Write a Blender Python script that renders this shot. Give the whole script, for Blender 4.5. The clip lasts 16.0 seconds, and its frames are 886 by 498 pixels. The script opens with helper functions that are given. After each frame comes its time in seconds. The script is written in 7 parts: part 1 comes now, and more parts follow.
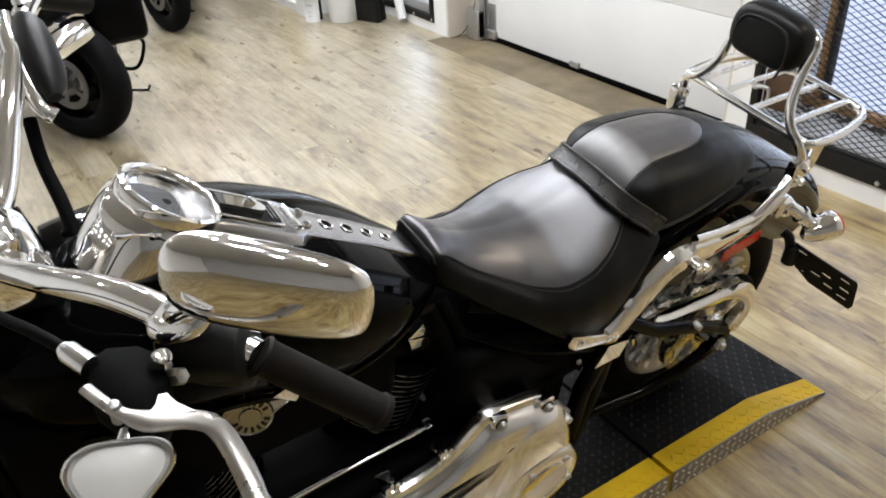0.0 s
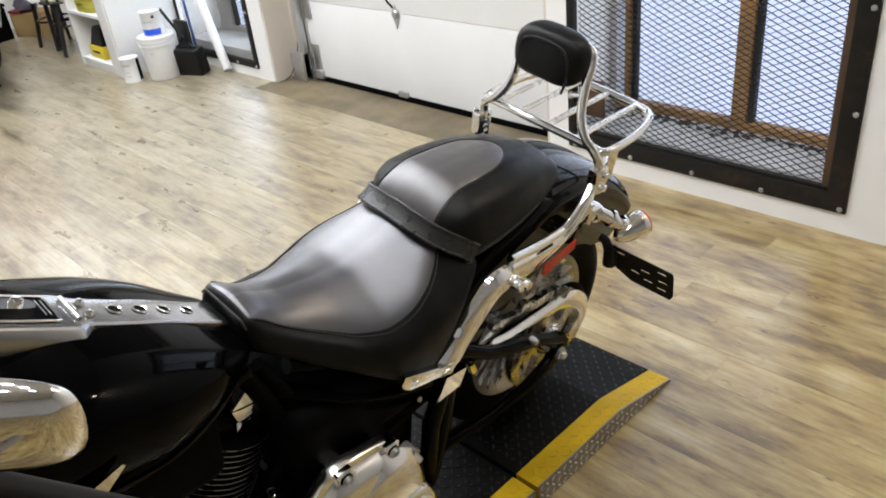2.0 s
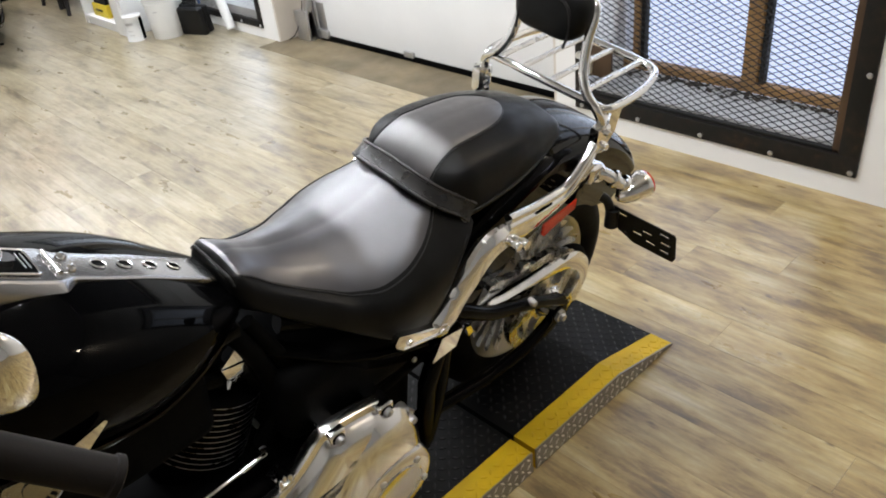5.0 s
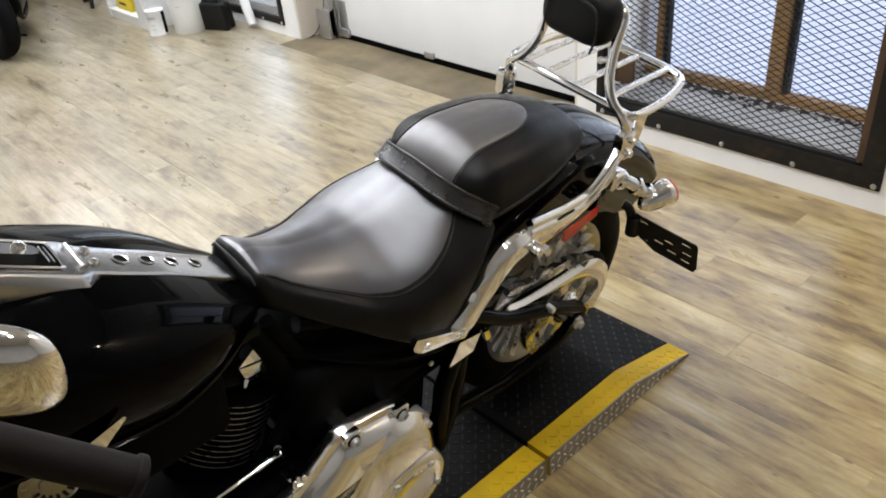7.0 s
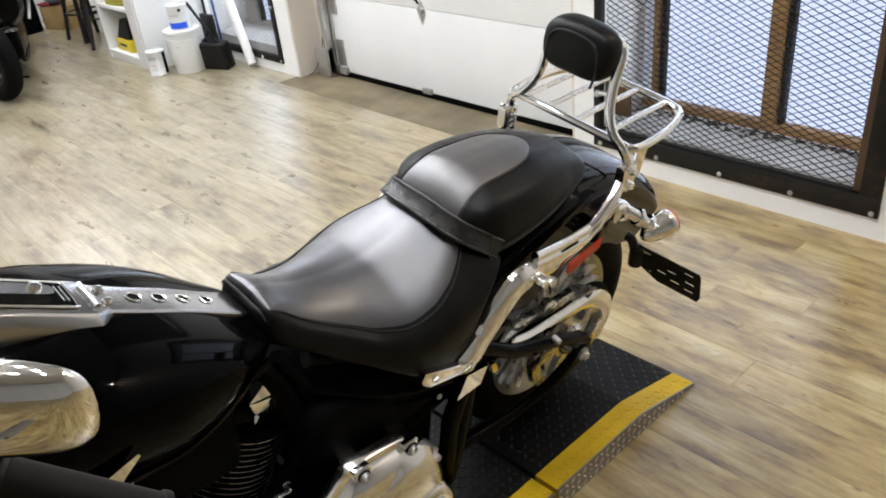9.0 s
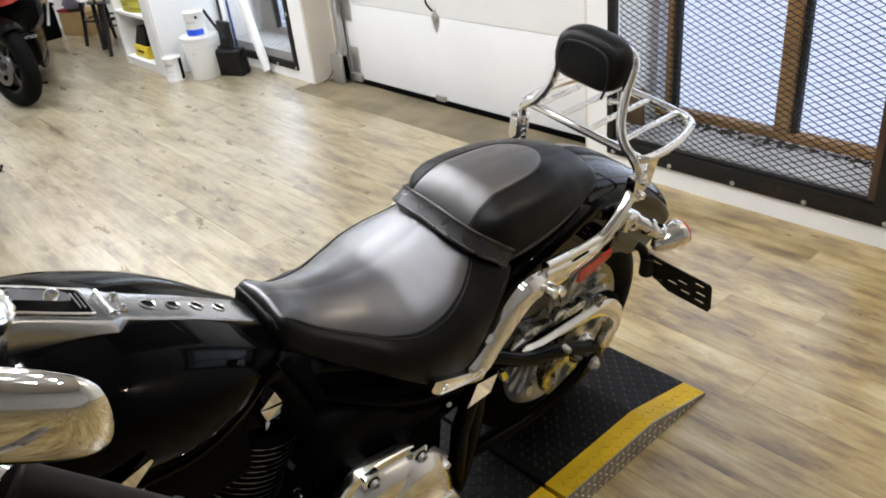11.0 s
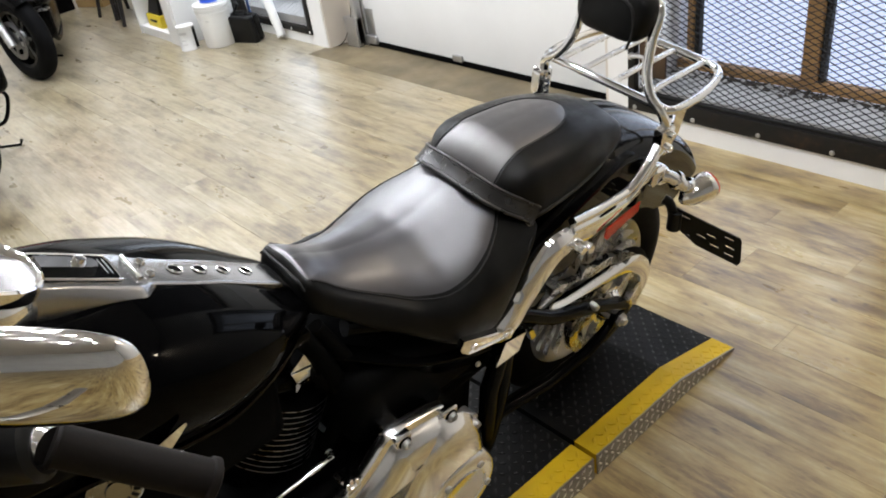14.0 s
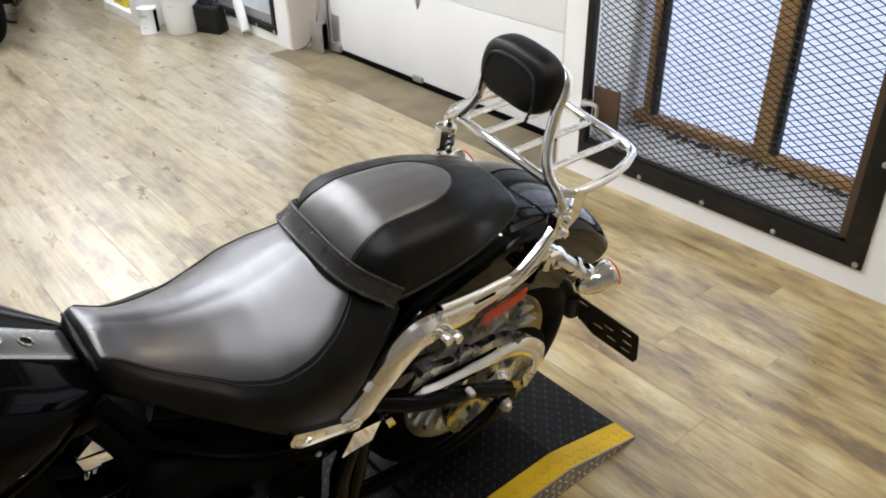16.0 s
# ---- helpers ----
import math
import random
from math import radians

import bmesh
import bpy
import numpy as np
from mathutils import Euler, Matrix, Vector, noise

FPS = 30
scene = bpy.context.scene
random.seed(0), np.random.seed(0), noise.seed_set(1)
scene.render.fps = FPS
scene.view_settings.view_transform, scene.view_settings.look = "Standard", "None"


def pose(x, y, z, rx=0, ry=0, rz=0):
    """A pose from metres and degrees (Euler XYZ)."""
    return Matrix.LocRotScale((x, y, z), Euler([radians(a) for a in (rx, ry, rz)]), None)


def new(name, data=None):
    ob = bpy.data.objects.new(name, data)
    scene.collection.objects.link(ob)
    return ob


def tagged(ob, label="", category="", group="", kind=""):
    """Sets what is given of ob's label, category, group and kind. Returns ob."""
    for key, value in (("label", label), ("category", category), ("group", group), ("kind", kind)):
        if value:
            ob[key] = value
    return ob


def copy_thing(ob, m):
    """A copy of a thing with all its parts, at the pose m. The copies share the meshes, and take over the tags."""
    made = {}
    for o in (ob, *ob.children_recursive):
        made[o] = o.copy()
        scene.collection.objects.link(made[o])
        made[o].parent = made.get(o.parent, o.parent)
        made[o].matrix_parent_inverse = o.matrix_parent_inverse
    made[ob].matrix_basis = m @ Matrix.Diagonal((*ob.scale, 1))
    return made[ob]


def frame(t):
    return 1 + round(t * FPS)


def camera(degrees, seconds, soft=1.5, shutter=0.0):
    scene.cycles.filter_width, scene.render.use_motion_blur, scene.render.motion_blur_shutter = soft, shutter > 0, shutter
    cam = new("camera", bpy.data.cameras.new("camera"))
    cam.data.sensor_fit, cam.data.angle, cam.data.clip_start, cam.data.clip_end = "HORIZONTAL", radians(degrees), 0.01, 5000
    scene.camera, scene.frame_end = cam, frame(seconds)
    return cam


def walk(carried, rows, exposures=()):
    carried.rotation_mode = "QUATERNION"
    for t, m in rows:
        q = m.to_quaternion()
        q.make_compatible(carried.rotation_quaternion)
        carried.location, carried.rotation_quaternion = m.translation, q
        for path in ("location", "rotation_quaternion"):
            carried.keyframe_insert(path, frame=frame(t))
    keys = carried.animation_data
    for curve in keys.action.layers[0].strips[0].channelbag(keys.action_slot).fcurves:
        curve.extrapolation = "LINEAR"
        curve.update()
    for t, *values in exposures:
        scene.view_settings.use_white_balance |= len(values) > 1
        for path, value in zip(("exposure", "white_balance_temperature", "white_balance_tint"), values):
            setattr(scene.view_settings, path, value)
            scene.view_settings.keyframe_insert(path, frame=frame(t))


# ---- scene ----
cam = camera(59.0, 16.0, 1.9)
ROWS = [
    (0, -0.0801, -0.0074, 1.5842, -31.24, -31.31, -3.18),
    (0.5, -0.0225, -0.0129, 1.5823, -38.16, -30.74, -3.72),
    (1, 0.0100, -0.0202, 1.5860, -41.47, -30.03, -5.19),
    (1.5, 0.0131, -0.0330, 1.6001, -42.02, -28.57, -4.90),
    (2, 0.0322, -0.0490, 1.5875, -41.99, -29.90, -6.64),
    (2.5, 0.0412, -0.0467, 1.5700, -41.34, -30.92, -5.62),
    (3, 0.0513, -0.0577, 1.5645, -40.55, -30.60, -4.81),
    (3.5, 0.0580, -0.0718, 1.5629, -39.41, -30.87, -5.80),
    (4, 0.0633, -0.0682, 1.5681, -40.43, -31.21, -7.47),
    (6.5, 0.0621, -0.0291, 1.5353, -41.51, -33.74, -5.53),
    (7, 0.0595, -0.0309, 1.5574, -39.85, -32.18, -5.70),
    (7.5, 0.0576, -0.0335, 1.5714, -39.18, -30.05, -6.96),
    (8, 0.0529, -0.0297, 1.5644, -39.87, -30.24, -6.26),
    (8.5, 0.0477, -0.0239, 1.5643, -39.76, -30.24, -6.52),
    (9, 0.0397, -0.0300, 1.5675, -40.31, -29.78, -6.33),
    (11.5, 0.0391, -0.0415, 1.5786, -39.15, -29.25, -6.45),
    (12, 0.0312, -0.0466, 1.5772, -40.04, -29.55, -6.25),
    (12.5, 0.0338, -0.0551, 1.5823, -40.35, -28.70, -7.32),
    (13, 0.0376, -0.0677, 1.5753, -40.70, -28.88, -6.32),
    (13.5, 0.0476, -0.0422, 1.5531, -39.54, -32.23, -6.99),
    (14, 0.0354, -0.0205, 1.5611, -37.29, -31.65, -8.91),
    (14.5, -0.0006, -0.0632, 1.5680, -38.90, -30.18, -8.70),
    (15, 0.0202, -0.0545, 1.5498, -41.65, -32.59, -4.73),
    (15.5, 0.1870, -0.0198, 1.5654, -39.09, -30.28, 1.49),
    (16, 0.3346, 0.0007, 1.5734, -39.40, -31.53, -1.34),
]
walk(cam, [(t, pose(x, y, z, 90 + pitch, 0, yaw) @ pose(0, 0, 0, 0, 0, roll)) for t, x, y, z, yaw, pitch, roll in ROWS])

# ---- world, daylight and lamps ----
world = bpy.data.worlds.new("world")
scene.world = world
world.use_nodes = True
wn = world.node_tree
sky = wn.nodes.new("ShaderNodeTexSky")
sky.sky_type, sky.sun_disc, sky.sun_elevation, sky.sun_rotation = "NISHITA", False, radians(40), radians(80)
wn.nodes["Background"].inputs["Strength"].default_value = 0.08
wn.links.new(sky.outputs[0], wn.nodes["Background"].inputs["Color"])
scene.view_settings.exposure = -0.33

WALL_X, DOOR_X, CEIL = 2.84, 3.03, 3.1


def area_lamp(name, m, w, h, power, colour):
    data = bpy.data.lights.new(name, "AREA")
    data.shape, data.size, data.size_y, data.energy, data.color = "RECTANGLE", w, h, power, colour
    ob = new(name, data)
    ob.matrix_world = m
    return ob


# ---- materials ----
def material(name, base, rough=0.5, metal=0.0, spec=0.5, coat=0.0):
    m = bpy.data.materials.new(name)
    m.use_nodes = True
    b = m.node_tree.nodes["Principled BSDF"]
    b.inputs["Base Color"].default_value = (*base, 1)
    b.inputs["Roughness"].default_value = rough
    b.inputs["Metallic"].default_value = metal
    b.inputs["Specular IOR Level"].default_value = spec
    b.inputs["Coat Weight"].default_value = coat
    b.inputs["Coat Roughness"].default_value = 0.03
    return m


def node(m, kind, **inputs):
    n = m.node_tree.nodes.new(kind)
    for k, v in inputs.items():
        n.inputs[k].default_value = v
    return n


def world_coords(m, scale):
    g = m.node_tree.nodes.new("ShaderNodeNewGeometry")
    mp = m.node_tree.nodes.new("ShaderNodeMapping")
    mp.inputs["Scale"].default_value = scale
    m.node_tree.links.new(g.outputs["Position"], mp.inputs["Vector"])
    return mp.outputs["Vector"]


def ramp(m, fac, stops):
    r = m.node_tree.nodes.new("ShaderNodeValToRGB")
    e = r.color_ramp.elements
    while len(e) < len(stops):
        e.new(0.5)
    for el, (p, c) in zip(e, stops):
        el.position, el.color = p, (*c, 1)
    m.node_tree.links.new(fac, r.inputs["Fac"])
    return r.outputs["Color"]


def noise_of(m, vec, scale, detail=4.0, rough=0.6):
    n = node(m, "ShaderNodeTexNoise", Scale=scale, Detail=detail, Roughness=rough)
    m.node_tree.links.new(vec, n.inputs["Vector"])
    return n.outputs["Fac"]


def bsdf(m):
    return m.node_tree.nodes["Principled BSDF"]


def bump(m, height, strength, distance):
    b = node(m, "ShaderNodeBump", Strength=strength, Distance=distance)
    m.node_tree.links.new(height, b.inputs["Height"])
    m.node_tree.links.new(b.outputs["Normal"], bsdf(m).inputs["Normal"])


def rough_vary(m, fac, low, high):
    r = node(m, "ShaderNodeMapRange")
    r.inputs["From Min"].default_value, r.inputs["From Max"].default_value = 0.3, 0.7
    r.inputs["To Min"].default_value, r.inputs["To Max"].default_value = low, high
    m.node_tree.links.new(fac, r.inputs["Value"])
    m.node_tree.links.new(r.outputs["Result"], bsdf(m).inputs["Roughness"])


def mixed(m, fac, a, b, mode="MIX"):
    """Mix two colour outputs (or constants) by a factor output (or constant)."""
    n = m.node_tree.nodes.new("ShaderNodeMix")
    n.data_type, n.blend_type = "RGBA", mode
    for sock, v in ((n.inputs["Factor"], fac), (n.inputs["A"], a), (n.inputs["B"], b)):
        if isinstance(v, (tuple, float)):
            sock.default_value = (*v, 1) if isinstance(v, tuple) else v
        else:
            m.node_tree.links.new(v, sock)
    return n.outputs["Result"]


def painted(name, base, rough, grain=60.0, depth=0.0006, vary=0.06, metal=0.0, spec=0.5):
    """A painted or plain surface with slight stains and relief."""
    m = material(name, base, rough, metal, spec)
    v = world_coords(m, (1, 1, 1))
    stain = noise_of(m, v, 2.3, 5)
    low = tuple(c * (1 - vary) for c in base)
    m.node_tree.links.new(ramp(m, stain, [(0.35, low), (0.65, base)]), bsdf(m).inputs["Base Color"])
    rough_vary(m, noise_of(m, v, 9.0), rough * 0.85, min(1, rough * 1.15))
    bump(m, noise_of(m, v, grain, 3), 0.35, depth)
    return m


def wood_floor():
    """Pale oak-look vinyl plank: every plank takes its own tone, grain runs along y."""
    m = material("vinyl plank", (0.4, 0.3, 0.18), 0.32)
    info = m.node_tree.nodes.new("ShaderNodeObjectInfo")
    geo = m.node_tree.nodes.new("ShaderNodeNewGeometry")
    add = m.node_tree.nodes.new("ShaderNodeMath")
    add.operation = "ADD"
    m.node_tree.links.new(info.outputs["Random"], add.inputs[0])
    m.node_tree.links.new(geo.outputs["Random Per Island"], add.inputs[1])
    off = m.node_tree.nodes.new("ShaderNodeCombineXYZ")
    mul = m.node_tree.nodes.new("ShaderNodeMath")
    mul.operation = "MULTIPLY"
    mul.inputs[1].default_value = 37.0
    m.node_tree.links.new(add.outputs[0], mul.inputs[0])
    m.node_tree.links.new(mul.outputs[0], off.inputs[2])
    vec = m.node_tree.nodes.new("ShaderNodeVectorMath")
    vec.operation = "ADD"
    m.node_tree.links.new(geo.outputs["Position"], vec.inputs[0])
    m.node_tree.links.new(off.outputs[0], vec.inputs[1])

    def stretched(sx, sy):
        mp = m.node_tree.nodes.new("ShaderNodeMapping")
        mp.inputs["Scale"].default_value = (sx, sy, 1)
        m.node_tree.links.new(vec.outputs[0], mp.inputs["Vector"])
        return mp.outputs["Vector"]

    blotch = noise_of(m, stretched(11.0, 2.8), 1.0, 7, 0.68)
    fine = noise_of(m, stretched(70, 2.6), 1.0, 6, 0.68)
    knots = noise_of(m, stretched(24, 12), 1.0, 2, 0.5)
    broad = noise_of(m, stretched(5.0, 1.1), 1.0, 3, 0.5)
    a = ramp(m, blotch, [(0.30, (0.090, 0.052, 0.016)), (0.40, (0.230, 0.150, 0.050)), (0.48, (0.385, 0.278, 0.105)), (0.56, (0.47, 0.37, 0.17)), (0.66, (0.56, 0.48, 0.29))])
    a = mixed(m, 0.75, a, ramp(m, broad, [(0.36, (0.66, 0.61, 0.50)), (0.56, (1, 1, 1))]), "MULTIPLY")
    # pale haze and sheen of the far floor, mixed into the plank colour
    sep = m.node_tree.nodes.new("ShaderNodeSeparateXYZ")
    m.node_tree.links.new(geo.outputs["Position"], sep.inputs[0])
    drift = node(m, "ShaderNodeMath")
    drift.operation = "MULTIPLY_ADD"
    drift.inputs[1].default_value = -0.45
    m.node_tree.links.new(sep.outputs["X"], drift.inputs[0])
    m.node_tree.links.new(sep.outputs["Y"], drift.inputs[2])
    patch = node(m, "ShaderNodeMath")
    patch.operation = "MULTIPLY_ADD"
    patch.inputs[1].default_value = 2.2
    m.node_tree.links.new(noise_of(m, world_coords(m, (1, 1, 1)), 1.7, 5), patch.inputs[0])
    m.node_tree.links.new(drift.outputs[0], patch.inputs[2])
    sheen_mix = node(m, "ShaderNodeMapRange")
    sheen_mix.inputs["From Min"].default_value, sheen_mix.inputs["From Max"].default_value = 1.3, 4.0
    sheen_mix.inputs["To Max"].default_value = 0.62
    m.node_tree.links.new(patch.outputs[0], sheen_mix.inputs["Value"])
    hazed = ramp(m, blotch, [(0.30, (0.11, 0.094, 0.064)), (0.39, (0.21, 0.192, 0.138)), (0.48, (0.295, 0.276, 0.210)), (0.57, (0.325, 0.310, 0.258)), (0.68, (0.37, 0.360, 0.325))])
    a = mixed(m, sheen_mix.outputs["Result"], a, hazed)
    b = ramp(m, fine, [(0.32, (0.40, 0.37, 0.33)), (0.55, (1, 1, 1))])
    c = mixed(m, 0.55, a, b, "MULTIPLY")
    k = ramp(m, knots, [(0.22, (0.22, 0.16, 0.11)), (0.29, (1, 1, 1))])
    c = mixed(m, 0.8, c, k, "MULTIPLY")
    tone = ramp(m, add.outputs[0], [(0.0, (0.72, 0.69, 0.66)), (0.5, (1, 1, 1)), (1.0, (0.88, 0.85, 0.79))])
    c = mixed(m, 0.8, c, tone, "MULTIPLY")
    m.node_tree.links.new(c, bsdf(m).inputs["Base Color"])
    rough_vary(m, noise_of(m, stretched(12, 4), 1.0, 4), 0.26, 0.40)
    bsdf(m).inputs["Specular IOR Level"].default_value = 1.0
    bsdf(m).inputs["Coat Weight"].default_value = 0.5
    bsdf(m).inputs["Coat Roughness"].default_value = 0.36
    bsdf(m).inputs["Coat IOR"].default_value = 1.65
    bump(m, fine, 0.25, 0.0006)
    return m


def leather(name, base, rough, grain=420.0, strength=0.35, spec=0.3):
    m = material(name, base, rough, 0.0, spec)
    v = world_coords(m, (1, 1, 1))
    cell = node(m, "ShaderNodeTexVoronoi", Scale=grain)
    m.node_tree.links.new(v, cell.inputs["Vector"])
    worn = noise_of(m, v, 14.0, 4)
    m.node_tree.links.new(ramp(m, worn, [(0.3, base), (0.75, tuple(min(1, c * 1.5 + 0.004) for c in base))]), bsdf(m).inputs["Base Color"])
    rough_vary(m, noise_of(m, v, 38.0, 8, 0.7), rough * 0.76, rough * 1.22)
    crease = noise_of(m, v, 95.0, 8, 0.72)
    total = node(m, "ShaderNodeMath", Value_001=1.0)
    total.operation = "ADD"
    m.node_tree.links.new(cell.outputs["Distance"], total.inputs[0])
    m.node_tree.links.new(crease, total.inputs[1])
    bump(m, total.outputs[0], strength, 0.0006)
    return m


def metal_of(name, base, rough, scratch=0.0):
    m = material(name, base, rough, 1.0)
    v = world_coords(m, (1, 1, 1))
    rough_vary(m, noise_of(m, v, 30.0, 5), rough * 0.7, rough * 1.4)
    if scratch:
        bump(m, noise_of(m, v, 180.0, 4), scratch, 0.0003)
    return m


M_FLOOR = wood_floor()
M_STRIP = painted("worn brown floor strip", (0.215, 0.170, 0.100), 0.55, 90, 0.001, 0.5)
M_WALL = painted("white wall paint", (0.80, 0.79, 0.77), 0.6, 120, 0.0005, 0.05)
M_WALL_GREY = painted("grey wall paint", (0.42, 0.42, 0.41), 0.6, 120, 0.0005, 0.1)
M_DARK_PANEL = painted("dark reflection panel", (0.05, 0.05, 0.052), 0.6, 120, 0.0005, 0.2)
M_REVEAL = painted("beige reveal paint", (0.66, 0.60, 0.52), 0.6, 120, 0.0005, 0.1)
M_CEIL = painted("ceiling paint", (0.50, 0.495, 0.485), 0.8, 60, 0.001, 0.06)
M_DOOR = painted("white door enamel", (0.76, 0.76, 0.75), 0.38, 160, 0.0004, 0.04)
M_RUBBER = painted("black rubber", (0.0018, 0.0018, 0.0018), 0.7, 200, 0.0008, 0.3, 0.0, 0.05)
M_STEEL = metal_of("galvanised steel", (0.55, 0.55, 0.55), 0.42, 0.2)
M_IRON = painted("dark window steel", (0.012, 0.0115, 0.011), 0.5, 140, 0.0008, 0.35, 0.0, 0.2)
RUST = noise_of(M_IRON, world_coords(M_IRON, (1, 1, 1)), 9.0, 7, 0.7)
M_IRON.node_tree.links.new(ramp(M_IRON, RUST, [(0.46, (0.010, 0.0095, 0.009)), (0.60, (0.018, 0.014, 0.011)), (0.74, (0.060, 0.034, 0.016))]), bsdf(M_IRON).inputs["Base Color"])
M_WOOD = painted("brown window timber", (0.48, 0.26, 0.09), 0.5, 150, 0.0008, 0.45)
M_SILL = painted("grey concrete sill", (0.50, 0.49, 0.47), 0.8, 60, 0.002, 0.3)
M_CHROME = metal_of("chrome", (0.94, 0.94, 0.94), 0.035)
M_ALU = metal_of("satin aluminium", (0.80, 0.80, 0.80), 0.24)
M_BLACK = material("black gloss paint", (0.002, 0.002, 0.0022), 0.04, 0.0, 0.24, 0.0)
M_TANK = material("black tank lacquer", (0.0010, 0.0010, 0.0011), 0.05, 0.0, 0.05, 0.0)
M_FRAME = material("black frame enamel", (0.0018, 0.0018, 0.0018), 0.16, 0.0, 0.06)
M_SEAT = leather("black seat leather", (0.0035, 0.0034, 0.0033), 0.37, 420.0, 0.30, 0.15)
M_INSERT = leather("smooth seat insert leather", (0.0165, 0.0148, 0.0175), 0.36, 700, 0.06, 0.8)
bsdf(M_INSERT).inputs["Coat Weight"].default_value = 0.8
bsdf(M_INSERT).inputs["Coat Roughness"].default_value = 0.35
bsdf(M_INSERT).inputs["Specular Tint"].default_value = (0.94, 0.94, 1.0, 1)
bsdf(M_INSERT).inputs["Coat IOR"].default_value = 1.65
M_PILLION = leather("brown-black insert leather", (0.020, 0.0160, 0.0160), 0.42, 700, 0.08, 0.8)
bsdf(M_PILLION).inputs["Coat Weight"].default_value = 0.9
bsdf(M_PILLION).inputs["Coat Roughness"].default_value = 0.44
bsdf(M_PILLION).inputs["Coat IOR"].default_value = 1.6
M_BADGE = metal_of("dulled badge metal", (0.34, 0.33, 0.31), 0.22)
M_YELLOW = painted("yellow tread paint", (0.80, 0.52, 0.012), 0.5, 90, 0.001, 0.4, 0.0, 0.25)
M_TREAD = painted("black tread plate", (0.0060, 0.0058, 0.0055), 0.55, 120, 0.001, 0.35, 0.0, 0.14)
M_LUG = painted("worn black tread bars", (0.010, 0.0095, 0.009), 0.40, 120, 0.001, 0.4, 0.0, 0.28)
M_SIDE = metal_of("worn tread plate side", (0.30, 0.28, 0.26), 0.42, 0.3)
M_BRIGHT_LUG = metal_of("bright worn tread bars", (0.80, 0.78, 0.75), 0.30, 0.2)
M_WHEEL = metal_of("dull cast wheel", (0.48, 0.48, 0.49), 0.34, 0.2)
M_TYRE = painted("tyre rubber", (0.0035, 0.0035, 0.0037), 0.7, 120, 0.001, 0.25, 0.0, 0.07)
M_RED = material("red reflector plastic", (0.55, 0.03, 0.015), 0.12)
M_PLASTIC = painted("black plastic", (0.006, 0.006, 0.006), 0.42, 200, 0.0004, 0.2, 0.0, 0.25)
M_MESH = painted("dark mesh steel", (0.014, 0.013, 0.012), 0.6, 140, 0.0005, 0.3, 0.0, 0.2)
M_ROTOR = metal_of("dark brake steel", (0.16, 0.16, 0.16), 0.4, 0.2)


# ---- building helpers ----
def part(name, bm, mat, parent=None, label="", smooth=True):
    me = bpy.data.meshes.new(name)
    bmesh.ops.recalc_face_normals(bm, faces=bm.faces)
    bm.to_mesh(me)
    bm.free()
    return mesh_part(name, me, mat, parent, label, smooth)


def mesh_part(name, me, mat, parent=None, label="", smooth=True):
    me.materials.append(mat)
    if smooth:
        me.polygons.foreach_set("use_smooth", [True] * len(me.polygons))
        me.set_sharp_from_angle(angle=radians(38))
    ob = new(name, me)
    if parent:
        ob.parent = parent
    if label:
        ob["label"] = label
    return ob


def thing(name, label, category, m=None, group="", kind=""):
    ob = new(name)
    ob.empty_display_size = 0.1
    if m is not None:
        ob.matrix_world = m
    return tagged(ob, label, category, group, kind)


def put_box(bm, lo, hi, bevel=0.0, m=None, seg=2):
    geo = bmesh.ops.create_cube(bm, size=1)
    lo, hi = Vector(lo), Vector(hi)
    for v in geo["verts"]:
        v.co = Vector([lo[i] + (v.co[i] + 0.5) * (hi[i] - lo[i]) for i in range(3)])
    if bevel:
        edges = list({e for v in geo["verts"] for e in v.link_edges})
        res = bmesh.ops.bevel(bm, geom=edges, offset=bevel, segments=seg, affect="EDGES", profile=0.6)
        verts = list({v for f in res["faces"] for v in f.verts} | {v for v in geo["verts"] if v.is_valid})
    else:
        verts = geo["verts"]
    if m is not None:
        bmesh.ops.transform(bm, matrix=m, verts=verts)
    return bm


def box(lo, hi, bevel=0.0, m=None, seg=2):
    return put_box(bmesh.new(), lo, hi, bevel, m, seg)


def smooth_path(pts, steps=6):
    """Catmull-Rom through the points."""
    p = [Vector(q) for q in pts]
    p = [2 * p[0] - p[1]] + p + [2 * p[-1] - p[-2]]
    out = []
    for i in range(1, len(p) - 2):
        a, b, c, d = p[i - 1:i + 3]
        for k in range(steps):
            t = k / steps
            out.append(0.5 * (2 * b + (c - a) * t + (2 * a - 5 * b + 4 * c - d) * t * t + (3 * b - a - 3 * c + d) * t ** 3))
    return out + [p[-2]]


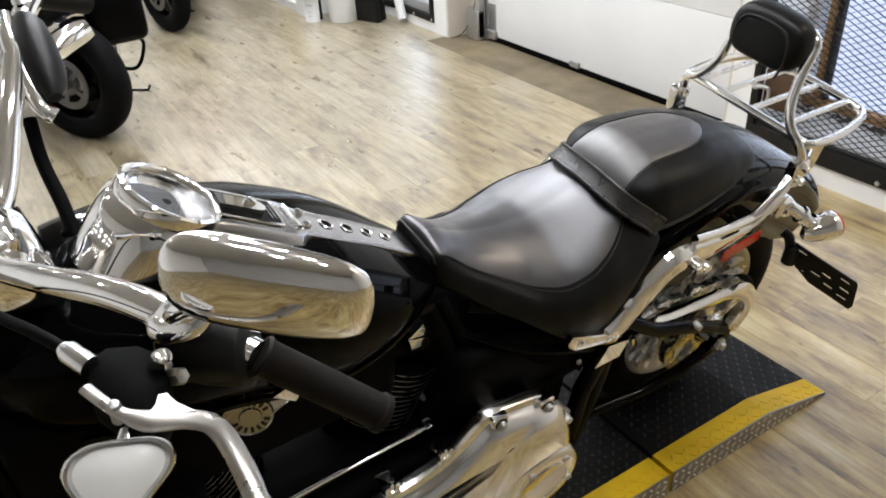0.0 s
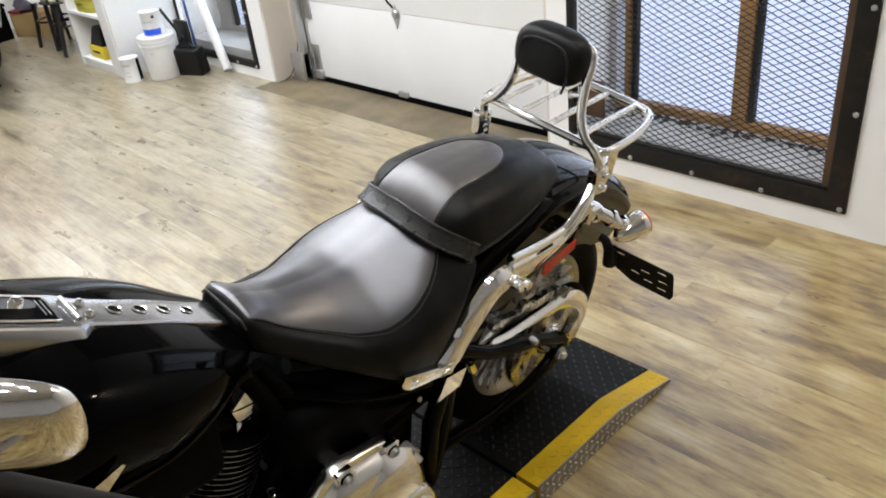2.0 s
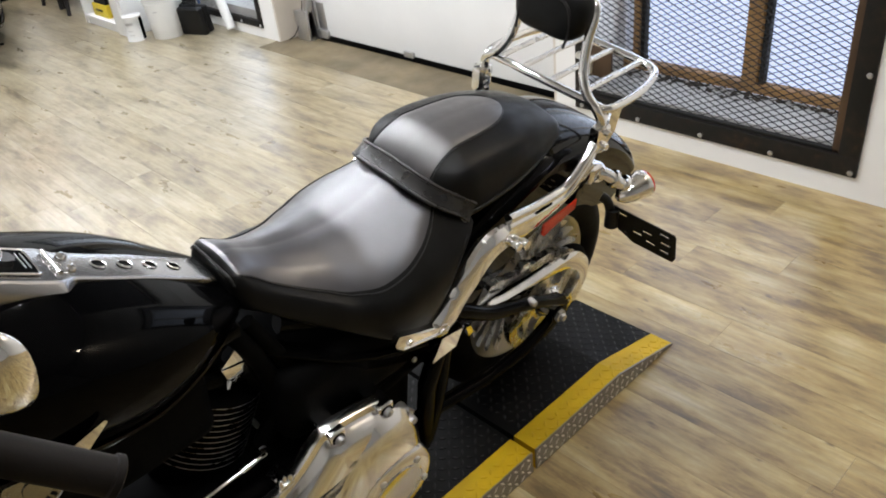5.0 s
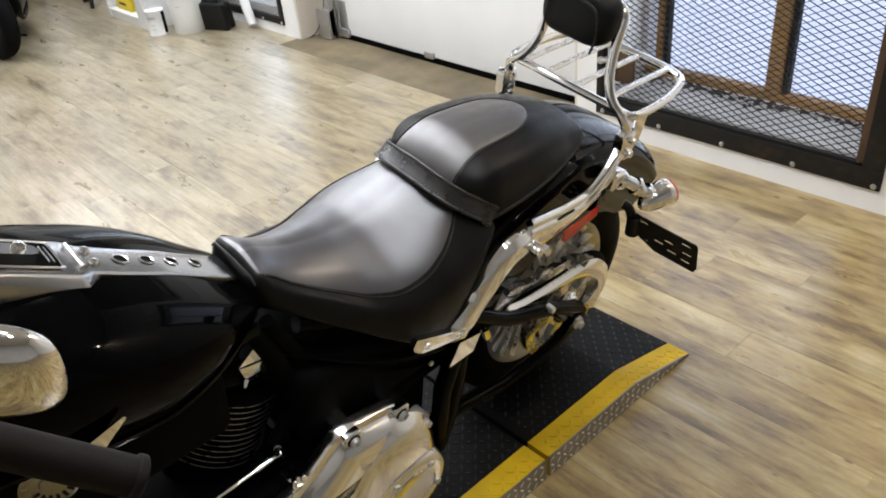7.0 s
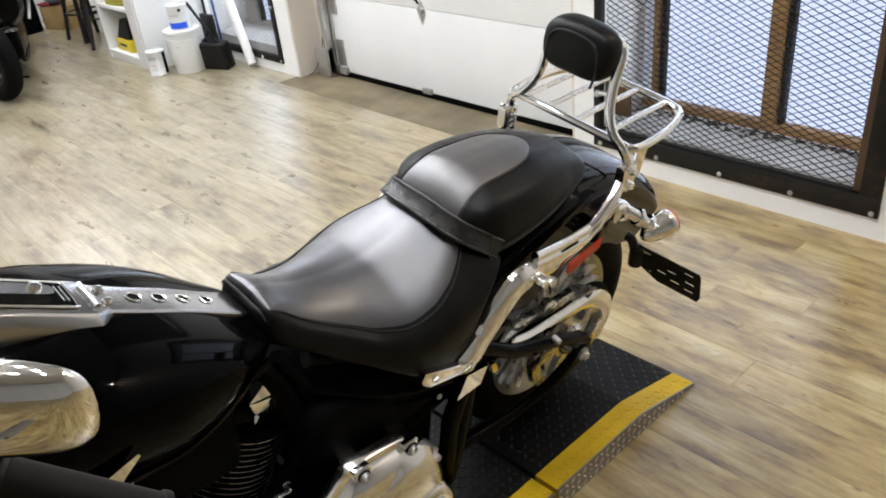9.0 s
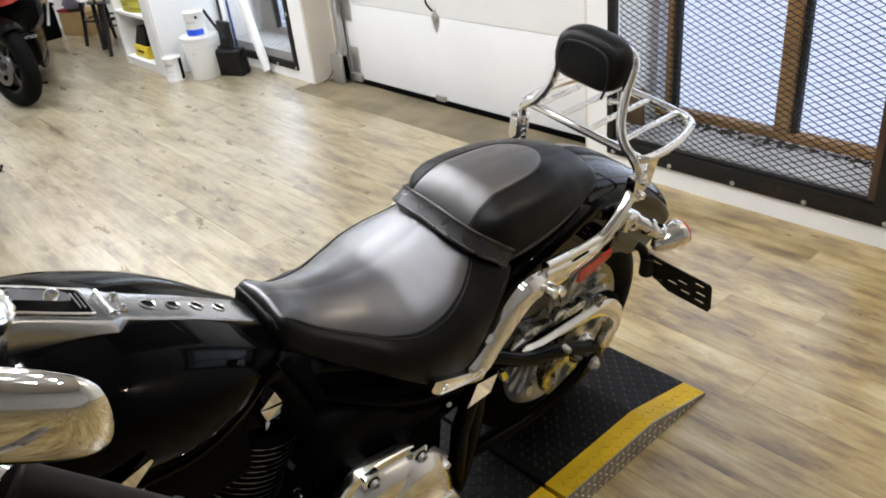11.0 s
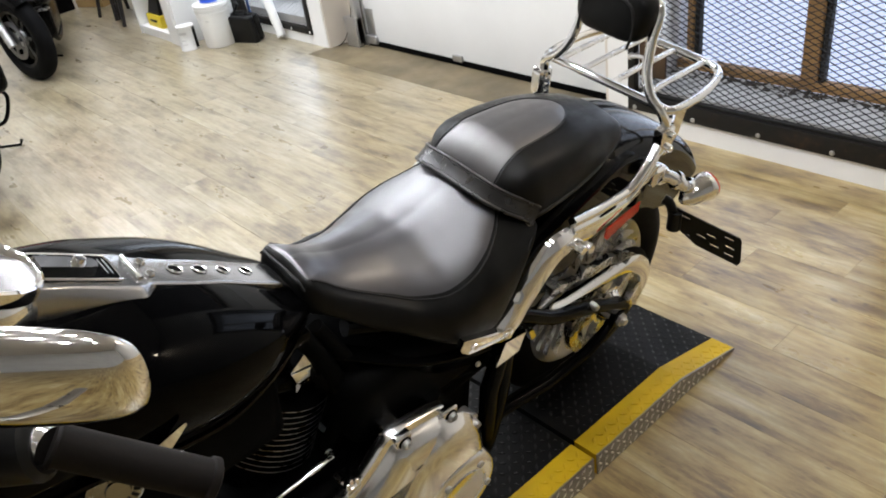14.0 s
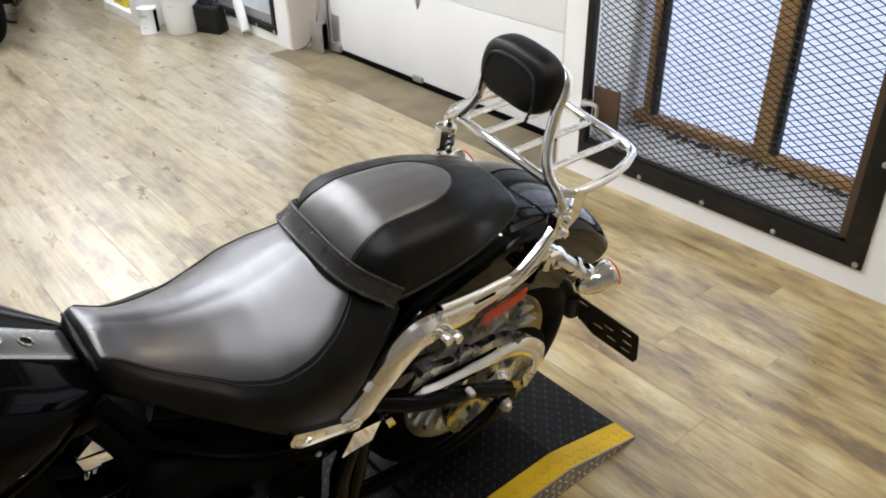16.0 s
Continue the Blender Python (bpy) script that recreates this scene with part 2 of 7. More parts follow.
def put_tube(bm, pts, radius, seg=12, closed=False, flat=1.0, up=None):
    """A tube along the points; radius may be a list. flat squeezes it across the 'up' way."""
    pts = [Vector(p) for p in pts]
    n = len(pts)
    radii = radius if isinstance(radius, (list, tuple)) else [radius] * n
    rings, side = [], None
    for i, p in enumerate(pts):
        if closed:
            d = pts[(i + 1) % n] - pts[i - 1]
        else:
            d = pts[min(i + 1, n - 1)] - pts[max(i - 1, 0)]
        d.normalize()
        if up is not None:
            side = d.cross(Vector(up)).normalized()
        elif side is None:
            side = d.orthogonal().normalized()
        else:
            side = (side - d * side.dot(d)).normalized()
        over = side.cross(d)
        rings.append([bm.verts.new(p + radii[i] * (side * math.cos(a) + over * flat * math.sin(a))) for a in [2 * math.pi * k / seg for k in range(seg)]])
    for i in range(n if closed else n - 1):
        a, b = rings[i], rings[(i + 1) % n]
        for k in range(seg):
            bm.faces.new((a[k], a[(k + 1) % seg], b[(k + 1) % seg], b[k]))
    if not closed:
        bm.faces.new(rings[0][::-1])
        bm.faces.new(rings[-1])
    return bm


def tube(pts, radius, seg=12, closed=False, flat=1.0, up=None):
    return put_tube(bmesh.new(), pts, radius, seg, closed, flat, up)


def loft(rings, cap=True, closed=True):
    bm = bmesh.new()
    vs = [[bm.verts.new(p) for p in r] for r in rings]
    n = len(rings[0])
    for a, b in zip(vs, vs[1:]):
        for k in range(n if closed else n - 1):
            bm.faces.new((a[k], a[(k + 1) % n], b[(k + 1) % n], b[k]))
    if cap and closed:
        bm.faces.new(vs[0][::-1])
        bm.faces.new(vs[-1])
    return bm


def put_lathe(bm, profile, m=None, seg=40):
    """Spin (radius, height) pairs about z, then lay them by m."""
    rings = []
    verts = []
    for r, h in profile:
        if r < 1e-6:
            ring = [bm.verts.new((0, 0, h))]
        else:
            ring = [bm.verts.new((r * math.cos(a), r * math.sin(a), h)) for a in [2 * math.pi * k / seg for k in range(seg)]]
        rings.append(ring)
        verts += ring
    for a, b in zip(rings, rings[1:]):
        for k in range(seg):
            q = [a[k % len(a)], a[(k + 1) % len(a)], b[(k + 1) % len(b)], b[k % len(b)]]
            q = list(dict.fromkeys(q))
            if len(q) > 2:
                bm.faces.new(q)
    if m is not None:
        bmesh.ops.transform(bm, matrix=m, verts=verts)
    return bm


def lathe(profile, m=None, seg=40):
    return put_lathe(bmesh.new(), profile, m, seg)


def put_plate(bm, outline, thick, m=None, holes=()):
    """A flat plate from a closed outline in the xy plane, with holes cut through, thick along z, then laid by m."""
    from_loops = [list(outline)] + [list(h) for h in holes]
    made = []
    edges = []
    for loop in from_loops:
        vs = [bm.verts.new((x, y, 0)) for x, y in loop]
        made += vs
        edges += [bm.edges.new((vs[i], vs[(i + 1) % len(vs)])) for i in range(len(vs))]
    res = bmesh.ops.triangle_fill(bm, use_beauty=True, use_dissolve=False, edges=edges)
    faces = [g for g in res["geom"] if isinstance(g, bmesh.types.BMFace)]
    ext = bmesh.ops.extrude_face_region(bm, geom=faces)
    up = [g for g in ext["geom"] if isinstance(g, bmesh.types.BMVert)]
    bmesh.ops.translate(bm, vec=(0, 0, thick), verts=up)
    if m is not None:
        bmesh.ops.transform(bm, matrix=m, verts=made + up)
    return bm


def plate(outline, thick, m=None, holes=()):
    return put_plate(bmesh.new(), outline, thick, m, holes)


def circle(cx, cy, r, n=20, squash=1.0):
    return [(cx + r * math.cos(2 * math.pi * k / n), cy + r * squash * math.sin(2 * math.pi * k / n)) for k in range(n)]


def lerp_table(table, x):
    """Smooth reading of rows (x, a, b, ...) at x, with no overshoot between the rows."""
    if x <= table[0][0]:
        return table[0][1:]
    if x >= table[-1][0]:
        return table[-1][1:]
    i = max(k for k in range(len(table) - 1) if table[k][0] <= x)
    h = [b[0] - a[0] for a, b in zip(table, table[1:])]
    t = (x - table[i][0]) / h[i]
    out = []
    for c in range(1, len(table[0])):
        d = [(b[c] - a[c]) / w for a, b, w in zip(table, table[1:], h)]

        def slope(k):
            if k == 0 or k == len(d):
                return d[0] if k == 0 else d[-1]
            return 0.0 if d[k - 1] * d[k] <= 0 else 3 * (h[k - 1] + h[k]) / ((2 * h[k] + h[k - 1]) / d[k - 1] + (h[k] + 2 * h[k - 1]) / d[k])
        p, q = table[i][c], table[i + 1][c]
        out.append(p * (1 + 2 * t) * (1 - t) ** 2 + h[i] * slope(i) * t * (1 - t) ** 2 + q * t * t * (3 - 2 * t) + h[i] * slope(i + 1) * t * t * (t - 1))
    return tuple(out)


# ---- room ----
def structure(name, bm, mat, label, smooth=False):
    return tagged(part(name, bm, mat, None, label, smooth), label, kind="structure")


Y0, Y1, X0 = -3.6, 9.6, -3.4
WIN = (0.81, 2.08, 0.09, 2.35)     # window 1: y from, y to, z from, z to, outer edge of its steel frame
WIN2 = (4.75, 5.78, 0.07, 2.35)
OUT = 3.30                          # outer face of the wall


def east_wall():
    bm = bmesh.new()
    inset = 0.03
    put_box(bm, (WALL_X, Y0, 0), (OUT, WIN[0] + inset, CEIL))
    put_box(bm, (WALL_X, WIN[0] + inset, 0), (OUT, WIN[1] - inset, WIN[2] + inset))
    put_box(bm, (WALL_X, WIN[0] + inset, WIN[3] - inset), (OUT, WIN[1] - inset, CEIL))
    put_box(bm, (WALL_X, WIN[1] - inset, 0), (OUT, 2.20, CEIL))
    put_box(bm, (WALL_X + 0.02, 2.20, 2.04), (OUT, 4.59, CEIL))
    put_box(bm, (WALL_X, 4.59, 0), (OUT, WIN2[0] + inset, CEIL))
    put_box(bm, (WALL_X, WIN2[0] + inset, 0), (OUT, WIN2[1] - inset, WIN2[2] + inset))
    put_box(bm, (WALL_X, WIN2[0] + inset, WIN2[3] - inset), (OUT, WIN2[1] - inset, CEIL))
    put_box(bm, (WALL_X, WIN2[1] - inset, 0), (OUT, Y1, CEIL))
    return structure("wall_east", bm, M_WALL, "white painted wall with deep window openings and a door recess")


east_wall()
# unseen dark panel, put here to darken what the seat front reflects
structure("reflection_panel", box((WALL_X - 0.01, 2.20, 2.04), (WALL_X + 0.018, 4.59, CEIL - 0.002)), M_DARK_PANEL, "added dark panel above the garage door, darkens reflections in the seat")
structure("wall_north", box((X0 - 0.2, Y1, 0), (OUT, Y1 + 0.2, CEIL)), M_WALL, "plain white painted end wall")
structure("wall_south", box((X0 - 0.2, Y0 - 0.2, 0), (OUT, Y0, CEIL)), M_WALL_GREY, "plain grey painted wall")
structure("wall_west", box((X0 - 0.2, Y0, 0), (X0, Y1, CEIL)), M_WALL, "plain white painted wall")
structure("ceiling", box((X0 - 0.2, Y0 - 0.2, CEIL), (OUT, Y1 + 0.2, CEIL + 0.15)), M_CEIL, "off-white painted ceiling")
structure("subfloor", box((X0 - 0.2, Y0 - 0.2, -0.2), (OUT + 0.02, Y1 + 0.2, -0.008)), M_SILL, "grey concrete under the planks")
STRIP = (2.69, 2.20, DOOR_X + 0.1, 4.62)
structure("floor_strip", box((STRIP[0], STRIP[1], -0.0079), (STRIP[2], STRIP[3], 0.0005)), M_STRIP, "worn brown bare floor strip before the garage door")
# outdoor daylight put in as emission on the far building and its siding
M_OUT = material("glowing outdoor backdrop", (0.1, 0.1, 0.12), 0.9)
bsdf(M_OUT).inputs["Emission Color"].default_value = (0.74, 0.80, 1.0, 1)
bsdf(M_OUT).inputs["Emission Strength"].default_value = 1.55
M_SIDING = material("glowing pale siding", (0.1, 0.1, 0.12), 0.8)
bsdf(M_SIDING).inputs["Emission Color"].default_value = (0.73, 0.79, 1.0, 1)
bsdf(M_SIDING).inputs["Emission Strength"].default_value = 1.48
far_house = structure("backdrop", box((6.2, -6, -2), (6.3, 14, 7)), M_OUT, "pale building across the street, given a daylight glow")


# ---- windows, door ----
def grille(parent, y0, y1, z0, z1, x, wide=0.056, high=0.036, thick=1.0):
    """Expanded steel mesh: flat zigzag strands that meet in diamonds."""
    bm = bmesh.new()
    rows = int((z1 - z0) / high) + 1
    cols = int((y1 - y0) / (wide / 2)) + 1
    for r in range(rows + 1):
        zb = z0 + r * high
        for s in (-1, 1):
            prev = None
            for c in range(cols + 1):
                y = min(y0 + c * wide / 2, y1)
                z = zb + (s * high / 2 if c % 2 else 0)
                if z > z1 + high or z < z0 - high:
                    prev = None
                    continue
                ring = [bm.verts.new((x + dx, y, z + dz)) for dx, dz in ((-0.002, -0.0018 * thick), (0.002, -0.0013 * thick), (0.002, 0.0018 * thick), (-0.002, 0.0013 * thick))]
                if prev:
                    for k in range(4):
                        bm.faces.new((prev[k], prev[(k + 1) % 4], ring[(k + 1) % 4], ring[k]))
                prev = ring
    return part("grille", bm, M_MESH, parent, "dark expanded steel mesh", False)


def window(name, y0, y1, z0, z1, posts, label, d, timber, thick):
    win = thing(name, label, "window", kind="structure")
    for n, lo, hi in (("frame_bottom", (WALL_X - 0.012, y0, z0), (WALL_X + 0.02, y1, z0 + d)), ("frame_top", (WALL_X - 0.012, y0, z1 - d), (WALL_X + 0.02, y1, z1)),
                      ("frame_side", (WALL_X - 0.012, y0, z0 + d), (WALL_X + 0.02, y0 + d, z1 - d)), ("frame_side", (WALL_X - 0.012, y1 - d * 0.5, z0 + d), (WALL_X + 0.02, y1, z1 - d))):
        part(n, box(lo, hi, 0.003), M_IRON, win, "dark steel flat frame")
    # inner timber strip beside the flat frame
    if d > 0.05:
        part("timber_strip", box((WALL_X + 0.002, y0 + d, z0 + d), (WALL_X + 0.05, y0 + d + 0.03, z1 - d), 0.003), M_DARKTIMBER, win)
        part("edge_angle", box((WALL_X + 0.002, y0 + d, z0 + d), (WALL_X + 0.026, y1 - d * 0.5, z0 + d + 0.014), 0.002), M_MESH, win)
    grille(win, y0 + d + 0.005, y1 - d * 0.5, z0 + d, z1 - d, WALL_X + 0.03, 0.054, 0.0255, thick)
    step = (y1 - y0 - 0.06) / 4
    for k in range(5):
        part("bolt", lathe([(0, 0.006), (0.008, 0.005), (0.011, 0), (0.011, -0.004)], pose(WALL_X - 0.013, y0 + 0.022 + k * step, z0 + 0.016, 0, -90, 0), 12), M_STEEL, win)
    for k in range(1, 6):
        part("bolt", lathe([(0, 0.006), (0.008, 0.005), (0.011, 0), (0.011, -0.004)], pose(WALL_X - 0.013, y0 + 0.02, z0 + 0.02 + k * 0.37, 0, -90, 0), 12), M_STEEL, win)
    # timber sashes deep in the wall
    xs = 3.15
    part("sill_rail", box((xs, y0 + 0.04, z0 + 0.10), (xs + 0.06, y1 - 0.04, z0 + 0.14), 0.004), timber, win)
    for a, b in posts:
        part("post", box((xs - 0.005, a, z0 + 0.14), (xs + 0.06, b, z1 - 0.05), 0.004), timber, win)
        part("sash_edge", box((xs + 0.012, a - 0.024, z0 + 0.14), (xs + 0.05, a - 0.001, z1 - 0.05), 0.003), M_IRON, win, "dark inner sash edge")
    ys = [y0 + 0.04] + [v for p in posts for v in p] + [y1 - 0.04]
    for a, b in zip(ys[::2], ys[1::2]):
        if b - a > 0.05:
            part("pane", box((xs + 0.03, a, z0 + 0.14), (xs + 0.034, b, z1 - 0.05)), M_GLASS, win, "clear window pane", False).visible_shadow = False
    return win


M_GLASS = material("window glass", (0.9, 0.95, 1.0), 0.02)
bsdf(M_GLASS).inputs["Transmission Weight"].default_value = 1.0
bsdf(M_GLASS).inputs["IOR"].default_value = 1.45

M_DARKTIMBER = painted("worn brown timber", (0.085, 0.045, 0.020), 0.6, 150, 0.001, 0.7)
M_GRIT = painted("dark grit and dead leaves", (0.06, 0.045, 0.03), 0.9, 200, 0.002, 0.5)
M_GREYTIMBER = painted("weathered grey timber", (0.42, 0.39, 0.35), 0.6, 150, 0.001, 0.2)
win1 = window("window_1", *WIN, [(0.84, 0.99), (1.372, 1.44), (1.957, 1.985)], "barred window with dark steel frame, mesh and brown timber sashes", 0.075, M_WOOD, 0.85)
window("window_2", *WIN2, [(4.84, 4.92), (5.24, 5.26), (5.52, 5.70)], "barred window with thin dark steel frame beside the garage door", 0.045, M_GREYTIMBER, 0.45)
lock = part("lock_plate", box((WALL_X + 0.012, 1.90, 0.25), (WALL_X + 0.026, 2.035, 0.42), 0.004), M_DARKTIMBER, win1, "rusty brown lock plate")
part("lock_handle", tube(smooth_path([(WALL_X - 0.02, 2.055, 0.345), (WALL_X - 0.022, 2.00, 0.352), (WALL_X - 0.02, 1.985, 0.335), (WALL_X - 0.02, 1.988, 0.275)], 4), 0.009, 10), M_STEEL, lock, "grey bent handle")
part("lock_boss", lathe([(0, 0.02), (0.014, 0.018), (0.018, 0), (0.018, -0.02)], pose(WALL_X - 0.008, 2.055, 0.345, 0, -90, 0), 16), M_STEEL, lock)
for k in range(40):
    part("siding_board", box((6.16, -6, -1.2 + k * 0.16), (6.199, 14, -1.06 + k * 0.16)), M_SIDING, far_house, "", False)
for k, w in enumerate((WIN, WIN2)):
    structure("window_ledge", box((WALL_X + 0.03, w[0] + 0.03, w[2] + 0.03), (3.15, w[1] - 0.03, w[2] + 0.1)), M_SILL, "pale grey concrete window ledge")


def ledge_grit():
    bm = bmesh.new()
    rng = random.Random(21)
    for k in range(150):
        y, x = rng.uniform(0.90, 2.02), 3.14 - abs(rng.gauss(0, 0.035))
        r = rng.uniform(0.004, 0.015)
        put_lathe(bm, [(0, r * 0.5), (r * 0.7, r * 0.35), (r, 0.0), (r * 0.8, -0.004)], pose(x, y, WIN[2] + 0.1005, rng.uniform(-20, 20), rng.uniform(-20, 20), rng.uniform(0, 360)) @ Matrix.Diagonal((1, rng.uniform(0.5, 1.6), 1, 1)), 6)
    return tagged(part("ledge_grit", bm, M_GRIT, None, "", False), "dark grit and dead leaves on the window ledge", "grit", kind="stuff")


ledge_grit()


def garage_door():
    door = thing("door_1", "white sectional garage door, closed, with black rubber seal", "door", kind="structure")
    z = 0.035
    for k in range(4):
        part("panel", box((DOOR_X, 2.16, z), (DOOR_X + 0.045, 4.36, z + 0.498), 0.004), M_DOOR, door)
        z += 0.5
    part("seal", box((DOOR_X - 0.006, 2.16, 0.0006), (DOOR_X + 0.05, 4.36, 0.035), 0.006), M_RUBBER, door, "black rubber bottom seal")
    lock = part("handle", lathe([(0, 0.02), (0.02, 0.018), (0.028, 0.008), (0.03, 0)], pose(DOOR_X, 3.45, 0.53, 0, -90, 0), 20), M_STEEL, door, "grey metal lock handle")
    part("handle_plate", plate([(-0.032, -0.01), (0, -0.085), (0.032, -0.01), (0, 0.05)], 0.006, pose(DOOR_X, 3.45, 0.53, 90, 0, -90)), M_STEEL, lock)
    part("pull_rope", tube(smooth_path([(DOOR_X - 0.02, 3.45, 0.57), (DOOR_X - 0.03, 3.49, 0.62), (DOOR_X - 0.02, 3.50, 0.72), (DOOR_X - 0.02, 3.47, 0.80)]), 0.006, 8), M_RUBBER, lock)
    part("bottom_bracket", box((DOOR_X - 0.02, 3.42, 0.03), (DOOR_X - 0.001, 3.50, 0.065), 0.004), M_STEEL, door)
    part("hinge", box((DOOR_X - 0.012, 4.29, 0.42), (DOOR_X, 4.35, 0.60), 0.004), M_STEEL, door)
    part("roller_bracket", box((DOOR_X - 0.03, 4.25, 0.02), (DOOR_X, 4.36, 0.075), 0.008), M_STEEL, door)
    part("corner_bracket", box((DOOR_X - 0.006, 4.27, 0.075), (DOOR_X, 4.35, 0.25), 0.002), M_STEEL, door)
    return door


garage_door()


def door_track():
    t = thing("door_track", "grey galvanised vertical track of the garage door", "door track", kind="structure")
    part("rail", box((DOOR_X - 0.075, 4.37, 0.02), (DOOR_X - 0.02, 4.405, 2.03), 0.004), M_STEEL, t)
    part("angle", box((DOOR_X - 0.015, 4.36, 0.0), (DOOR_X + 0.02, 4.47, 2.03), 0.003), M_STEEL, t)
    part("foot", box((DOOR_X - 0.09, 4.37, 0.001), (DOOR_X - 0.02, 4.50, 0.20), 0.01), M_STEEL, t)
    part("cable", tube(smooth_path([(DOOR_X - 0.06, 4.40, 0.4), (DOOR_X - 0.07, 4.43, 0.2), (DOOR_X - 0.1, 4.5, 0.05), (DOOR_X - 0.14, 4.54, 0.006)]), 0.003, 6), M_RUBBER, t)
    return t


door_track()
structure("door_reveal", box((WALL_X + 0.004, 4.572, 0), (OUT, 4.588, 2.039)), M_REVEAL, "beige painted side of the garage door recess")
structure("door_reveal", box((WALL_X + 0.004, 2.202, 0), (DOOR_X + 0.06, 2.216, 2.039)), M_REVEAL, "beige painted side of the garage door recess")
structure("door_reveal", box((DOOR_X + 0.02, 4.36, 0), (OUT, 4.571, 2.039)), M_REVEAL, "beige painted return behind the door track")

# lamps: rows of ceiling fixtures and the sky's light in the window openings
M_LAMP = material("lamp diffuser", (0.9, 0.9, 0.9), 0.5)
bsdf(M_LAMP).inputs["Emission Color"].default_value = (1.0, 0.98, 0.95, 1)
bsdf(M_LAMP).inputs["Emission Strength"].default_value = 24.0


def ceiling_lamp(x, y):
    lamp = thing("ceiling_lamp", "round white ceiling spotlight, lit", "ceiling light", pose(x, y, CEIL), group="ceiling spotlights")
    part("stem", lathe([(0, 0), (0.03, -0.001), (0.032, -0.012), (0.012, -0.018), (0.012, -0.062), (0, -0.062)], None, 16), M_DOOR, lamp)
    part("diffuser", lathe([(0, -0.060), (0.045, -0.062), (0.062, -0.070), (0.066, -0.080), (0.060, -0.094), (0, -0.097)], None, 24), M_LAMP, lamp, "glowing opal diffuser")
    return lamp


LAMP_POWER = 11.2
ROWS_OF_LAMPS = [(x, -0.55 + 0.62 * k, (0.45, 0.5, 0.6, 0.7, 0.85, 1.0, 1.1, 1.1)[k]) for x in (0.45, 1.05) for k in range(8)] + [(1.65, y, 1.0) for y in (2.55, 3.17, 3.79)]
ROWS_OF_LAMPS += [(x, y, 1.8) for x in (0.3, 1.95) for y in (4.6, 5.5, 6.4, 7.3, 8.2)] + [(-1.5, y, 0.8) for y in (3.2, 4.8, 6.4, 8.0)]
for x, y, f in ROWS_OF_LAMPS:
    ceiling_lamp(x, y)
    area_lamp("spot_light", pose(x, y, CEIL - 0.1), 0.11, 0.11, LAMP_POWER * f, (0.93, 0.955, 1.0) if y < 2.5 else (0.90, 0.935, 1.0))
# extra warm lamp out of view, added to brighten the floor behind the bike
ceiling_lamp(2.62, -0.15)
area_lamp("spot_light", pose(2.62, -0.15, CEIL - 0.1), 0.11, 0.11, LAMP_POWER * 1.7, (1.0, 0.84, 0.64))
area_lamp("window_daylight", pose(3.12, 1.45, 1.3, 0, 90, 0), 2.0, 1.1, 12, (0.78, 0.87, 1.0))
area_lamp("window_daylight", pose(3.12, 5.26, 1.3, 0, 90, 0), 2.0, 0.9, 30, (0.78, 0.87, 1.0))


# ---- lift ramp ----
def put_lug(bm, m, size=1.0):
    """One raised lens-shaped bar of a tread plate."""
    top = [m @ Vector((x * size, y * size, 0.0016)) for x, y in ((-0.007, 0), (0, -0.0018), (0.007, 0), (0, 0.0018))]
    low = [m @ Vector((x * size, y * size, -0.0004)) for x, y in ((-0.0115, 0), (0, -0.0042), (0.0115, 0), (0, 0.0042))]
    a, b = [bm.verts.new(p) for p in low], [bm.verts.new(p) for p in top]
    for k in range(4):
        bm.faces.new((a[k], a[(k + 1) % 4], b[(k + 1) % 4], b[k]))
    bm.faces.new(b)


